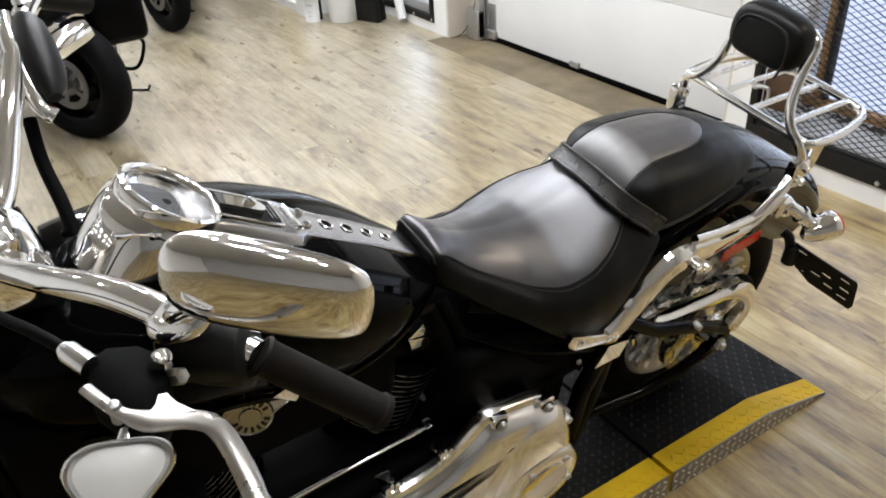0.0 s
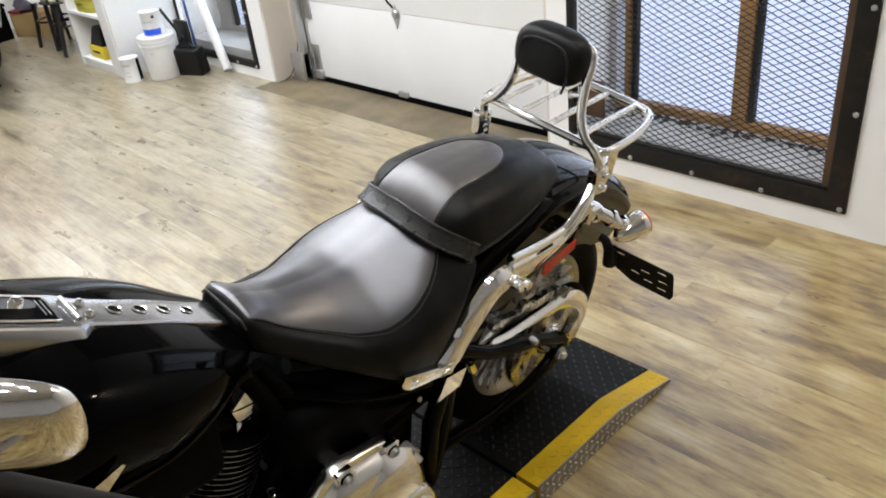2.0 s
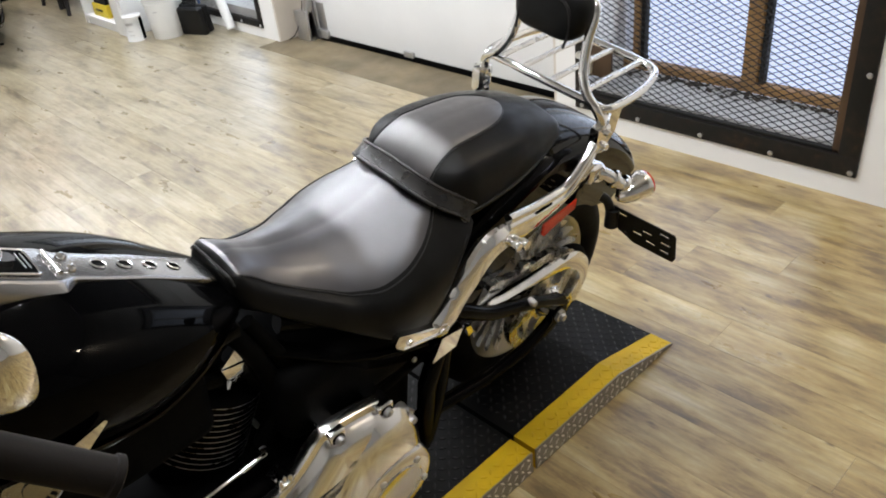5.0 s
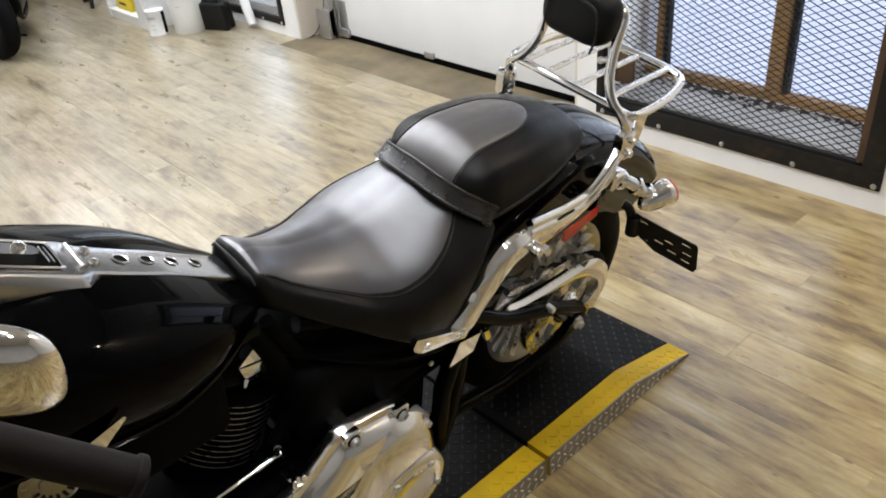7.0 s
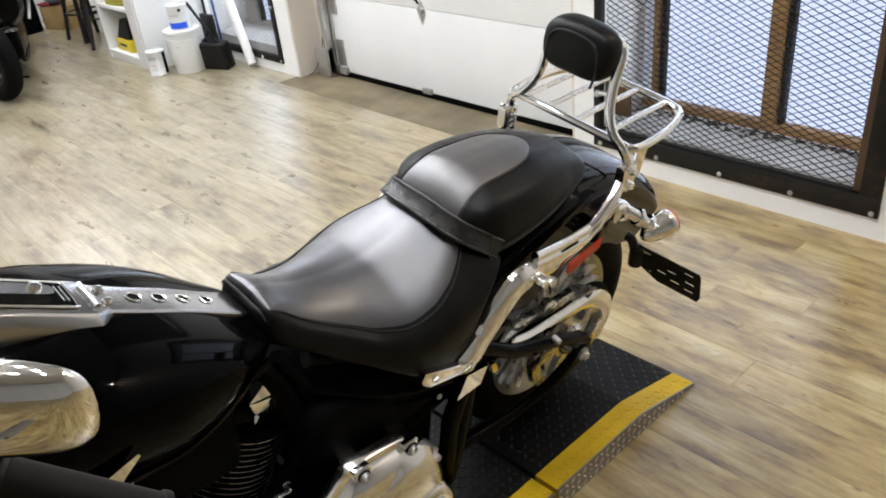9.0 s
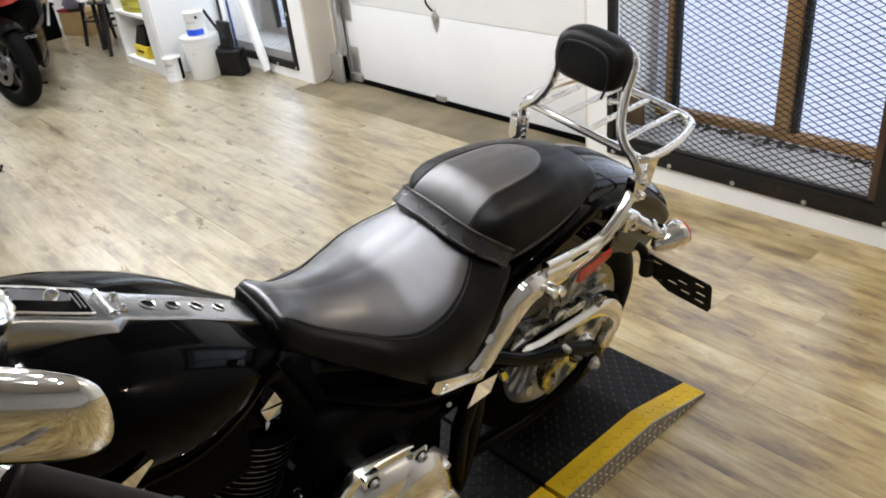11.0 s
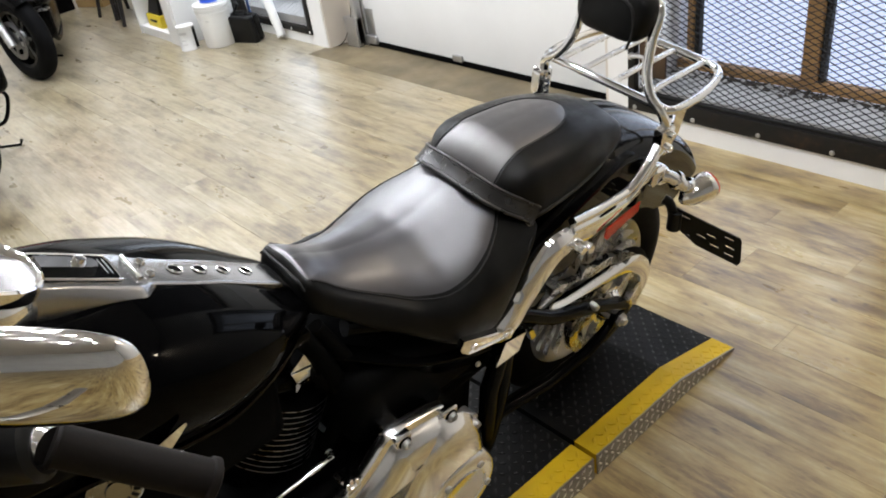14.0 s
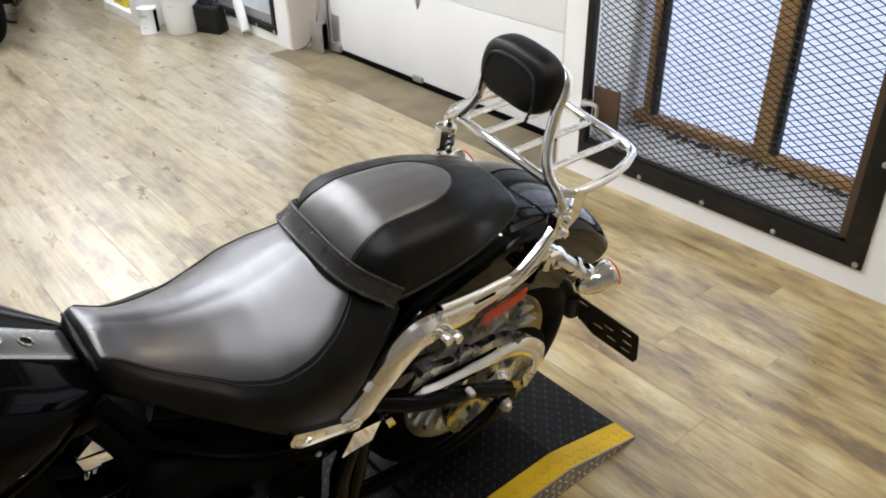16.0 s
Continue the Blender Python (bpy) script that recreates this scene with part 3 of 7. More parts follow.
def ramp_platform():
    r = thing("loading_ramp", "black tread plate bike platform with yellow edge on the floor", "ramp")
    y0, yi, y1, top, kink, end = 0.872, 0.945, 1.55, 0.07, 1.45, 1.715

    def slab(name, xa, xb, ya, yb, mat, label=""):
        def zt(x):
            return top if x <= kink else top + (0.006 - top) * (x - kink) / (end - kink)
        xs = sorted({xa, xb} | ({kink} if xa < kink < xb else set()))
        rings = [[(x, ya, 0.002), (x, ya, zt(x)), (x, yb, zt(x)), (x, yb, 0.002)] for x in xs]
        return part(name, loft(rings), mat, r, label, False)

    for xa, xb in ((-0.9, 1.075), (1.088, end)):
        slab("deck", xa, xb, yi, y1, M_TREAD, "black diamond tread plate")
        slab("edge_strip", xa, xb, y0 + 0.004, yi, M_YELLOW, "yellow painted tread edge")
        tread = bmesh.new()
        edge_tread = bmesh.new()
        side_tread = bmesh.new()
        k = 0
        for i in range(int((xb - max(xa, -0.3)) / 0.024)):
            for j in range(int((y1 - y0) / 0.024)):
                x, y = xb - 0.016 - i * 0.024, y0 + 0.015 + j * 0.024
                if x < max(xa, -0.3) + 0.02 or abs(y - yi) < 0.010:
                    continue
                z = top if x <= kink else top + (0.006 - top) * (x - kink) / (end - kink)
                pitch = 0 if x <= kink else math.degrees(math.atan2(top - 0.006, end - kink))
                put_lug(edge_tread if y < yi else tread, pose(x, y, z, 0, pitch, 45 if (i + j) % 2 else -45), 1.1)
        part("tread_relief", tread, M_LUG, r, "raised tread bars")
        part("tread_relief", edge_tread, M_YELLOW, r, "raised tread bars")
        for i in range(int((xb - max(xa, -0.3)) / 0.024)):
            x = xb - 0.016 - i * 0.024
            zt = top if x <= kink else top + (0.006 - top) * (x - kink) / (end - kink)
            for j in range(3):
                z = 0.012 + j * 0.022
                if z < zt - 0.008:
                    put_lug(side_tread, pose(x, y0, z, 0, 0, 0) @ pose(0, 0, 0, 90, 0, 0) @ pose(0, 0, 0, 0, 0, 45 if (i + j) % 2 else -45), 1.05)
        part("tread_relief", side_tread, M_BRIGHT_LUG, r, "raised tread bars")
        side = slab("side_plate", xa, xb, y0, y0 + 0.004, M_SIDE, "worn bare tread plate side")
    return r


ramp_platform()

# ---- motorcycle: built upright about y = 0 with its wheels on z = 0, then leaned onto its stand ----
LEAN = 12.0
bike = thing("motorcycle", "black cruiser motorcycle with chrome trim, leaning on the ramp platform", "motorcycle", pose(0, 1.207, 0.072, LEAN, 0, 0))
AX, AZ, TYRE_R = 1.30, 0.315, 0.315


def bp(name, bm, mat, parent=None, label="", smooth=True):
    return part(name, bm, mat, parent or bike, label, smooth)


def section(x, w, zt, zb, p=2.2, n=36):
    ring = []
    for k in range(n):
        a = 2 * math.pi * k / n
        c, s = math.cos(a), math.sin(a)
        ring.append((x, w * math.copysign(abs(c) ** (2 / p), c), (zt + zb) / 2 + (zt - zb) / 2 * math.copysign(abs(s) ** (2 / p), s)))
    return ring


# fuel tank
TANK = [(-0.20, 0.05, 0.94, 0.83), (-0.15, 0.11, 0.985, 0.80), (-0.05, 0.160, 1.014, 0.795), (0.08, 0.186, 1.010, 0.792), (0.20, 0.192, 0.983, 0.764),
        (0.29, 0.184, 0.944, 0.745), (0.36, 0.165, 0.906, 0.747), (0.41, 0.142, 0.872, 0.752), (0.46, 0.108, 0.832, 0.763), (0.50, 0.072, 0.803, 0.772), (0.52, 0.035, 0.785, 0.778)]
tank = bp("tank", loft([section(x, *lerp_table(TANK, x), 2.9, 60) for x in np.linspace(-0.2, 0.52, 48)]), M_TANK, None, "glossy black fuel tank")
bp("tank_seam", tube(smooth_path([(x, -lerp_table(TANK, x)[0] * 0.86, lerp_table(TANK, x)[2] + 0.012) for x in (-0.1, 0.0, 0.1, 0.2, 0.3, 0.4, 0.48)], 4), 0.006, 8), M_BLACK, tank)


def console_line(x):
    """Height of the console's top: it rises to the dash in front."""
    return float(np.interp(x, (0.05, 0.12, 0.15, 0.18, 0.243, 0.275, 0.327, 0.38, 0.436, 0.49), (1.052, 1.049, 1.038, 1.021, 0.981, 0.962, 0.929, 0.897, 0.859, 0.823)))


def console_step(x):
    """1 along the wide front part, 0 along the narrow tail, with a short bend between."""
    f = min(1.0, max(0.0, (0.284 - x) / 0.026))
    return f * f * (3 - 2 * f)


def console():
    rings = []
    for x in list(np.linspace(0.05, 0.255, 24)) + list(np.linspace(0.258, 0.286, 15)) + list(np.linspace(0.292, 0.485, 28)):
        f = console_step(x)
        w, z, r = 0.036 - max(0.0, x - 0.284) * 0.02 + 0.011 * f, console_line(x), 0.0035
        yo = w + 0.002 + 0.012 * f
        low = (1 - f) * (z - 0.013) + f * (1.0422 - 0.35 * x)
        half = [(yo - 0.002, low - 0.012), (yo, low), (w + 0.0045 * f + 0.0006, z - 0.35 * (z - low)), (w + 0.0006, z - r), (w - r * 0.4, z - r * 0.3), (w - r * 1.2, z), (0, z + 0.001)]
        rings.append([(x, -y, h) for y, h in half] + [(x, y, h) for y, h in half[-2::-1]])
    return loft(rings)


M_CONSOLE = material("satin console chrome", (0.46, 0.46, 0.47), 0.22, 1.0)
dash = bp("console", console(), M_CONSOLE, None, "satin chrome tank console with four round holes")
dash.data.set_sharp_from_angle(angle=radians(38))
for k, x in enumerate((0.326, 0.362, 0.398, 0.434)):
    slope = math.degrees(math.atan2(console_line(x + 0.01) - console_line(x - 0.01), 0.02))
    m = pose(x, 0, console_line(x) + 0.0022, 0, -slope, 0)
    bp("hole", lathe([(0, 0.0004), (0.0095 - k * 0.0006, 0.0006), (0.0105 - k * 0.0006, 0.0012)], m, 22), M_RUBBER, dash, "round dark hole")
    bp("hole_rim", lathe([(0.0098 - k * 0.0006, 0.0008), (0.0112 - k * 0.0006, 0.0020), (0.0128 - k * 0.0006, 0.0002)], m, 22), M_CHROME, dash)
sl = math.degrees(math.atan2(console_line(0.25) - console_line(0.17), 0.08))
mk = pose(0.205, 0, console_line(0.205) + 0.0015, 0, -sl, 0)
inset = bp("ignition_panel", plate([(-0.058, -0.031), (0.038, -0.031), (0.043, -0.029), (0.045, -0.024), (0.045, 0.024), (0.043, 0.029), (0.038, 0.031), (-0.058, 0.031)], 0.0025, mk), M_TANK, dash, "black ignition switch panel")
bp("ignition_key_plate", plate([(-0.058, -0.0145), (0.010, -0.0135), (0.019, -0.009), (0.023, 0), (0.019, 0.009), (0.010, 0.0135), (-0.058, 0.0145)], 0.007, mk @ pose(0, 0, 0.003)), M_CHROME, inset)
bp("switch_knob", lathe([(0, 0.018), (0.008, 0.017), (0.0095, 0.009), (0.0095, 0.006)], mk @ pose(-0.004, 0, 0), 18), M_CHROME, inset)
for x in (0.031, 0.038):
    bp("panel_rib", tube([(x, y, 0.0035) for y in (-0.019, 0, 0.019)], 0.0010, 8), M_ROTOR, inset).data.transform(mk)
bp("panel_frame", tube(smooth_path([(-0.058, -0.032, 0.002), (0.036, -0.032, 0.002), (0.0455, -0.026, 0.002), (0.047, 0, 0.002), (0.0455, 0.026, 0.002), (0.036, 0.032, 0.002), (-0.058, 0.032, 0.002)], 4), 0.0018, 8), M_CHROME, inset, "chrome edge of the panel").data.transform(mk)
bp("console_strap", tube([(0.268, y, console_line(0.268) + 0.004) for y in (-0.03, -0.015, 0, 0.015, 0.03)], 0.004, 10), M_CHROME, dash)
for y in (-0.016, 0.016):
    bp("screw", lathe([(0, 0.008), (0.005, 0.007), (0.008, 0.003), (0.008, 0)], pose(0.285, y, console_line(0.285) + 0.001, 0, 27, 0), 16), M_CHROME, dash)

# speedometer in its chrome cowl
FACE = pose(0.096, 0, 1.064, 0, 34, 0) @ Matrix.Scale(0.90, 4)
speedo = bp("speedometer", lathe([(0.064, -0.020), (0.0655, 0.004), (0.0675, 0.011), (0.071, 0.0155), (0.0755, 0.017), (0.0795, 0.0145), (0.0815, 0.008), (0.0815, -0.002), (0.079, -0.012), (0.068, -0.022)], FACE, 64), M_CHROME, None, "chrome-rimmed round speedometer")
M_DIAL = painted("silver dial", (0.36, 0.37, 0.39), 0.35, 300, 0.0001, 0.08)
bp("dial", lathe([(0, -0.014), (0.0640, -0.014), (0.0640, -0.020)], FACE, 48), M_DIAL, speedo, "grey dial with a red needle")
bp("chapter_ring", lathe([(0.040, -0.0138), (0.0405, -0.012), (0.050, -0.012), (0.0505, -0.0138)], FACE, 48), M_WHEEL, speedo, "dark ring on the dial")
for k in range(25):
    a = -130 + k * 260 / 24
    long = 0.006 if k % 2 else 0.009
    bp("tick", box((0.062 - long, -0.0008, -0.0138), (0.062, 0.0008, -0.0134), 0, FACE @ pose(0, 0, 0, 0, 0, a)), M_PLASTIC, speedo)
bp("dial_window", box((-0.010, -0.020, -0.0138), (0.010, 0.020, -0.0130), 0, FACE @ pose(0.026, 0, 0)), M_PLASTIC, speedo, "dark trip display")
bp("needle", plate([(-0.012, -0.003), (0.045, -0.0008), (0.045, 0.0008), (-0.012, 0.003)], 0.002, FACE @ pose(0, 0, -0.009, 0, 0, -60)), M_RED, speedo, "red needle")
bp("needle_hub", lathe([(0, -0.004), (0.007, -0.005), (0.008, -0.013)], FACE, 18), M_PLASTIC, speedo)
M_CRYSTAL = material("thin dial crystal", (1, 1, 1), 0.02)
bsdf(M_CRYSTAL).inputs["Transmission Weight"].default_value = 1.0
bsdf(M_CRYSTAL).inputs["IOR"].default_value = 1.10
glass = bp("dial_glass", lathe([(0, 0.006), (0.03, 0.0052), (0.0655, 0.002)], FACE, 48), M_CRYSTAL, speedo, "clear domed glass")
glass.visible_shadow = False


def cowl():
    rings = []
    for h, r in ((-0.006, 0.079), (-0.016, 0.086), (-0.030, 0.0905), (-0.050, 0.0925), (-0.080, 0.0930), (-0.120, 0.0925), (-0.170, 0.091), (-0.21, 0.088)):
        rings.append([FACE @ Vector((r * math.cos(a), r * math.sin(a), h)) for a in [2 * math.pi * j / 64 for j in range(64)]])
    return loft(rings)


bp("dash_cowl", cowl(), M_CHROME, dash, "polished chrome dash cowl round the speedometer")

# rider's seat, pillion and strap. Rows: x, ridge height, seam half width and height, widest half width and height, lower edge half width and height
SEAT = [(0.490, 0.822, 0.050, 0.818, 0.058, 0.808, 0.060, 0.775), (0.497, 0.838, 0.056, 0.831, 0.066, 0.812, 0.068, 0.775), (0.510, 0.846, 0.062, 0.834, 0.076, 0.812, 0.080, 0.772),
        (0.530, 0.842, 0.064, 0.822, 0.084, 0.800, 0.092, 0.762), (0.560, 0.826, 0.074, 0.796, 0.096, 0.780, 0.108, 0.740), (0.600, 0.808, 0.092, 0.771, 0.115, 0.757, 0.130, 0.712),
        (0.640, 0.798, 0.112, 0.751, 0.138, 0.735, 0.152, 0.688), (0.686, 0.791, 0.137, 0.731, 0.164, 0.705, 0.172, 0.655), (0.736, 0.789, 0.158, 0.725, 0.186, 0.690, 0.187, 0.622),
        (0.786, 0.796, 0.164, 0.737, 0.195, 0.690, 0.190, 0.598), (0.833, 0.809, 0.154, 0.755, 0.193, 0.700, 0.190, 0.608), (0.875, 0.826, 0.132, 0.776, 0.186, 0.712, 0.186, 0.645),
        (0.913, 0.842, 0.103, 0.804, 0.172, 0.735, 0.178, 0.695), (0.950, 0.846, 0.090, 0.815, 0.155, 0.755, 0.166, 0.735), (0.975, 0.838, 0.08, 0.810, 0.140, 0.765, 0.150, 0.750)]
PILLION = [(0.904, 0.828, 0.066, 0.820, 0.074, 0.808, 0.082, 0.770), (0.914, 0.848, 0.078, 0.838, 0.092, 0.822, 0.102, 0.768), (0.935, 0.870, 0.082, 0.858, 0.112, 0.836, 0.124, 0.768), (0.960, 0.885, 0.080, 0.872, 0.126, 0.846, 0.140, 0.769),
           (0.996, 0.893, 0.077, 0.882, 0.132, 0.852, 0.147, 0.771), (1.045, 0.892, 0.075, 0.881, 0.132, 0.853, 0.146, 0.772), (1.093, 0.889, 0.072, 0.879, 0.129, 0.851, 0.142, 0.773),
           (1.140, 0.884, 0.068, 0.875, 0.123, 0.848, 0.136, 0.774), (1.190, 0.874, 0.062, 0.866, 0.113, 0.842, 0.127, 0.776), (1.240, 0.859, 0.054, 0.852, 0.101, 0.832, 0.114, 0.779),
           (1.282, 0.842, 0.050, 0.836, 0.092, 0.822, 0.101, 0.783), (1.300, 0.834, 0.050, 0.828, 0.086, 0.817, 0.094, 0.785), (1.312, 0.822, 0.046, 0.818, 0.076, 0.809, 0.084, 0.787), (1.320, 0.806, 0.040, 0.804, 0.066, 0.799, 0.074, 0.789)]


def cushion_half(table, x, steps=9):
    """Half section of a cushion from its ridge over the seam to its lower edge, as (y, z)."""
    zc, yi, zi, ym, zm, yl, zl = lerp_table(table, x)
    knots = [(0, -yi, zi + 0.15 * (zc - zi)), (0, 0, zc), (0, yi * 0.55, zi + 0.70 * (zc - zi)), (0, yi, zi), (0, ym, zm), (0, yl, zl), (0, yl - 0.02, zl - 0.006)]
    return [(max(0.0, p.y), p.z) for p in smooth_path(knots, steps)[steps:]]


def cushion_ring(table, x):
    half = cushion_half(table, x)
    return [Vector((x, -y, z)) for y, z in half[:0:-1]] + [Vector((x, y, z)) for y, z in half]


def cushion_point(table, x, y, lift=0.0):
    """A place on the upper side of a cushion, raised a little along its slope."""
    half = cushion_half(table, x)
    top = max(range(len(half)), key=lambda k: half[k][0])
    ys, zs = [p[0] for p in half[:top + 1]], [p[1] for p in half[:top + 1]]
    z = float(np.interp(abs(y), ys, zs))
    slope = (float(np.interp(abs(y) + 0.002, ys, zs)) - float(np.interp(max(0.0, abs(y) - 0.002), ys, zs))) / 0.004
    n = Vector((0, -slope * (1 if y > 0 else -1), 1)).normalized()
    return Vector((x, y, z)) + n * lift


def cushion_panel(table, edge, x0, x1, rows, cols, lift):
    """Raised inner panel of a cushion, within the half width edge(x)."""
    rings = []
    for x in np.linspace(x0, x1, rows):
        h = edge(x)
        end = min(1.0, (x - x0) / 0.006, (x1 - x) / 0.006)
        rings.append([cushion_point(table, x, h * v, (lift * (1 - abs(v) ** 10)) * end - 0.0008) for v in np.linspace(-1, 1, cols)])
    return loft(rings, closed=False)


def seat_seam(x):
    return lerp_table(SEAT, x)[1]


PINS = [(0.915, 0.085), (0.952, 0.080), (0.996, 0.077), (1.045, 0.075), (1.093, 0.071), (1.125, 0.064), (1.150, 0.052), (1.170, 0.037), (1.183, 0.020), (1.190, 0.002)]


def pillion_seam(x):
    return lerp_table(PINS, x)[0]


rider = bp("rider_seat", loft([cushion_ring(SEAT, x) for x in np.linspace(0.490, 0.975, 90)]), M_SEAT, None, "black leather rider seat with smooth insert")
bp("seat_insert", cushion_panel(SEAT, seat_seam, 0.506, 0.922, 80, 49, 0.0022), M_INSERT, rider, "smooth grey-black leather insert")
M_THREAD = painted("pale seam thread", (0.32, 0.31, 0.29), 0.6, 400, 0.0003, 0.1)
M_PIPING = leather("black piping", (0.010, 0.010, 0.010), 0.38)


def stitches(points, length=0.0040, radius=0.0008):
    """A row of single stitches along a fine line."""
    bm = bmesh.new()
    for a, b in zip(points, points[1:]):
        d = b - a
        n = max(1, int(d.length / (length * 1.45)))
        for k in range(n):
            p = a + d * ((k + 0.14) / n)
            put_tube(bm, [p, p + d.normalized() * length], radius, 4)
    return bm


for s in (-1, 1):
    line = [cushion_point(SEAT, x, s * seat_seam(x), 0.0012) for x in np.linspace(0.515, 0.920, 70)]
    bp("seam_groove", tube([p - Vector((0, 0, 0.0004)) for p in line], 0.0013, 6), M_PIPING, rider)
    bp("seam", stitches(line), M_THREAD, rider, "pale stitched seam")
    skirt = [(0.62, 0.118, 0.706), (0.70, 0.172, 0.668), (0.76, 0.189, 0.640), (0.82, 0.191, 0.640), (0.87, 0.187, 0.668), (0.91, 0.178, 0.712), (0.945, 0.166, 0.748)]
    bp("skirt_seam", tube(smooth_path([(x, s * y, z) for x, y, z in skirt], 6), 0.0020, 8), M_PIPING, rider)
    tail = [cushion_point(SEAT, x, s * lerp_table(SEAT, x)[3] * f, 0.0006) for x, f in ((0.962, 0.99), (0.955, 0.97), (0.950, 0.93), (0.946, 0.86), (0.942, 0.76))]
    bp("tail_seam", stitches(smooth_path(tail, 4)), M_THREAD, rider)
bp("nose_piping", tube(smooth_path([cushion_point(SEAT, 0.496 + 0.35 * v * v, v, 0.0006) for v in np.linspace(-0.064, 0.064, 13)], 3), 0.0026, 8), M_PIPING, rider)

pillion = bp("pillion_seat", loft([cushion_ring(PILLION, x) for x in np.linspace(0.906, 1.320, 84)]), M_SEAT, None, "black leather pillion seat with smooth insert")
bp("seat_insert", cushion_panel(PILLION, pillion_seam, 0.910, 1.190, 64, 41, 0.0020), M_PILLION, pillion, "smooth brown-black leather insert")
edge = [cushion_point(PILLION, x, -pillion_seam(x), 0.0010) for x in np.linspace(0.914, 1.1895, 60)] + [cushion_point(PILLION, x, pillion_seam(x), 0.0010) for x in np.linspace(1.1895, 0.914, 60)]
bp("seam_groove", tube([p - Vector((0, 0, 0.0003)) for p in edge], 0.0014, 6), M_PIPING, pillion)
bp("seam", stitches(edge, 0.0034, 0.0007), M_THREAD, pillion, "pale stitched seam")
for s in (-1, 1):
    bp("skirt_seam", tube([Vector((x, s * (lerp_table(PILLION, x)[5] + 0.001), lerp_table(PILLION, x)[6] + 0.006)) for x in np.linspace(0.93, 1.318, 40)], 0.0022, 8), M_PIPING, pillion)

STRAP = [(-0.146, 0.972, 0.776), (-0.134, 0.948, 0.796), (-0.122, 0.925, 0.812), (-0.102, 0.903, 0.829), (-0.072, 0.889, 0.842), (-0.030, 0.885, 0.847), (0.0, 0.885, 0.848)]
STRAP = STRAP + [(-y, x, z) for y, x, z in STRAP[-2::-1]]


def strap_rows(offsets):
    """Lines along the strap, each at (across, raised) from its middle."""
    mid = smooth_path([(x, y, z) for y, x, z in STRAP], 6)
    rows = [[] for _ in offsets]
    for i, p in enumerate(mid):
        t = (mid[min(i + 1, len(mid) - 1)] - mid[max(i - 1, 0)]).normalized()
        up = Vector((-0.26, 3.0 * p.y, 0.34))
        up = (up - t * up.dot(t)).normalized()
        side = t.cross(up)
        for row, (a, h) in zip(rows, offsets):
            row.append(p + side * a + up * h)
    return rows


M_STRAP = leather("black strap leather", (0.010, 0.0095, 0.0095), 0.30, 420, 0.15, 0.7)
band = bp("seat_strap", loft(strap_rows([(-0.0185, -0.016), (-0.0190, 0.001), (-0.0180, 0.0040), (-0.0160, 0.0050), (-0.0140, 0.0044), (-0.0115, 0.0040), (0.0115, 0.0040), (0.0140, 0.0044), (0.0160, 0.0050), (0.0180, 0.0040), (0.0190, 0.001), (0.0185, -0.016)]), closed=False), M_STRAP, None, "black leather grab strap across the seat")
for row in strap_rows([(-0.0122, 0.0042), (0.0122, 0.0042)]):
    bp("strap_seam", tube(row, 0.0009, 6), M_PIPING, band)
for row in strap_rows([(-0.0172, 0.0032), (0.0172, 0.0032)]):
    bp("strap_piping", tube(row, 0.0036, 10), M_STRAP, band, "raised leather piping")

# rear mudguard
FC, FR = (1.285, 0.335), 0.448


def fender_ring(a, n=22):
    c, s = math.cos(a), math.sin(a)
    w = 0.136 - 0.022 * max(0.0, math.cos(a) - 0.3)
    pts = []
    for k in range(n + 1):
        t = math.pi * k / n
        y, r = -w * math.copysign(abs(math.cos(t)) ** 0.55, math.cos(t)), FR - 0.055 + 0.055 * math.sin(t) ** 0.7
        pts.append((FC[0] + r * c, y, FC[1] + r * s))
    deep = 0.19 if s > 0.75 else 0.19 - (0.75 - s) * 0.20
    out = [(FC[0] + (FR - deep) * c, -w + 0.002, FC[1] + (FR - deep) * s)] + pts + [(FC[0] + (FR - deep) * c, w - 0.002, FC[1] + (FR - deep) * s)]
    inner = [(FC[0] + (FR - deep) * c, w - 0.006, FC[1] + (FR - deep) * s)]
    for k in range(n, -1, -1):
        t = math.pi * k / n
        y, r = -(w - 0.005) * math.copysign(abs(math.cos(t)) ** 0.55, math.cos(t)), FR - 0.060 + 0.055 * math.sin(t) ** 0.7
        inner.append((FC[0] + r * c, y, FC[1] + r * s))
    inner.append((FC[0] + (FR - deep) * c, -w + 0.006, FC[1] + (FR - deep) * s))
    return out + inner


fender = bp("rear_fender", loft([fender_ring(radians(d)) for d in np.linspace(150, 33, 50)]), M_BLACK, None, "glossy black rear mudguard")
bp("tail_lamp", lathe([(0, 0.032), (0.022, 0.028), (0.036, 0.016), (0.040, 0.0), (0.040, -0.012)], pose(1.655, 0, 0.535, 0, 68, 0) @ Matrix.Diagonal((0.8, 1.1, 1, 1)), 28), M_RED, fender, "red tail lamp lens")

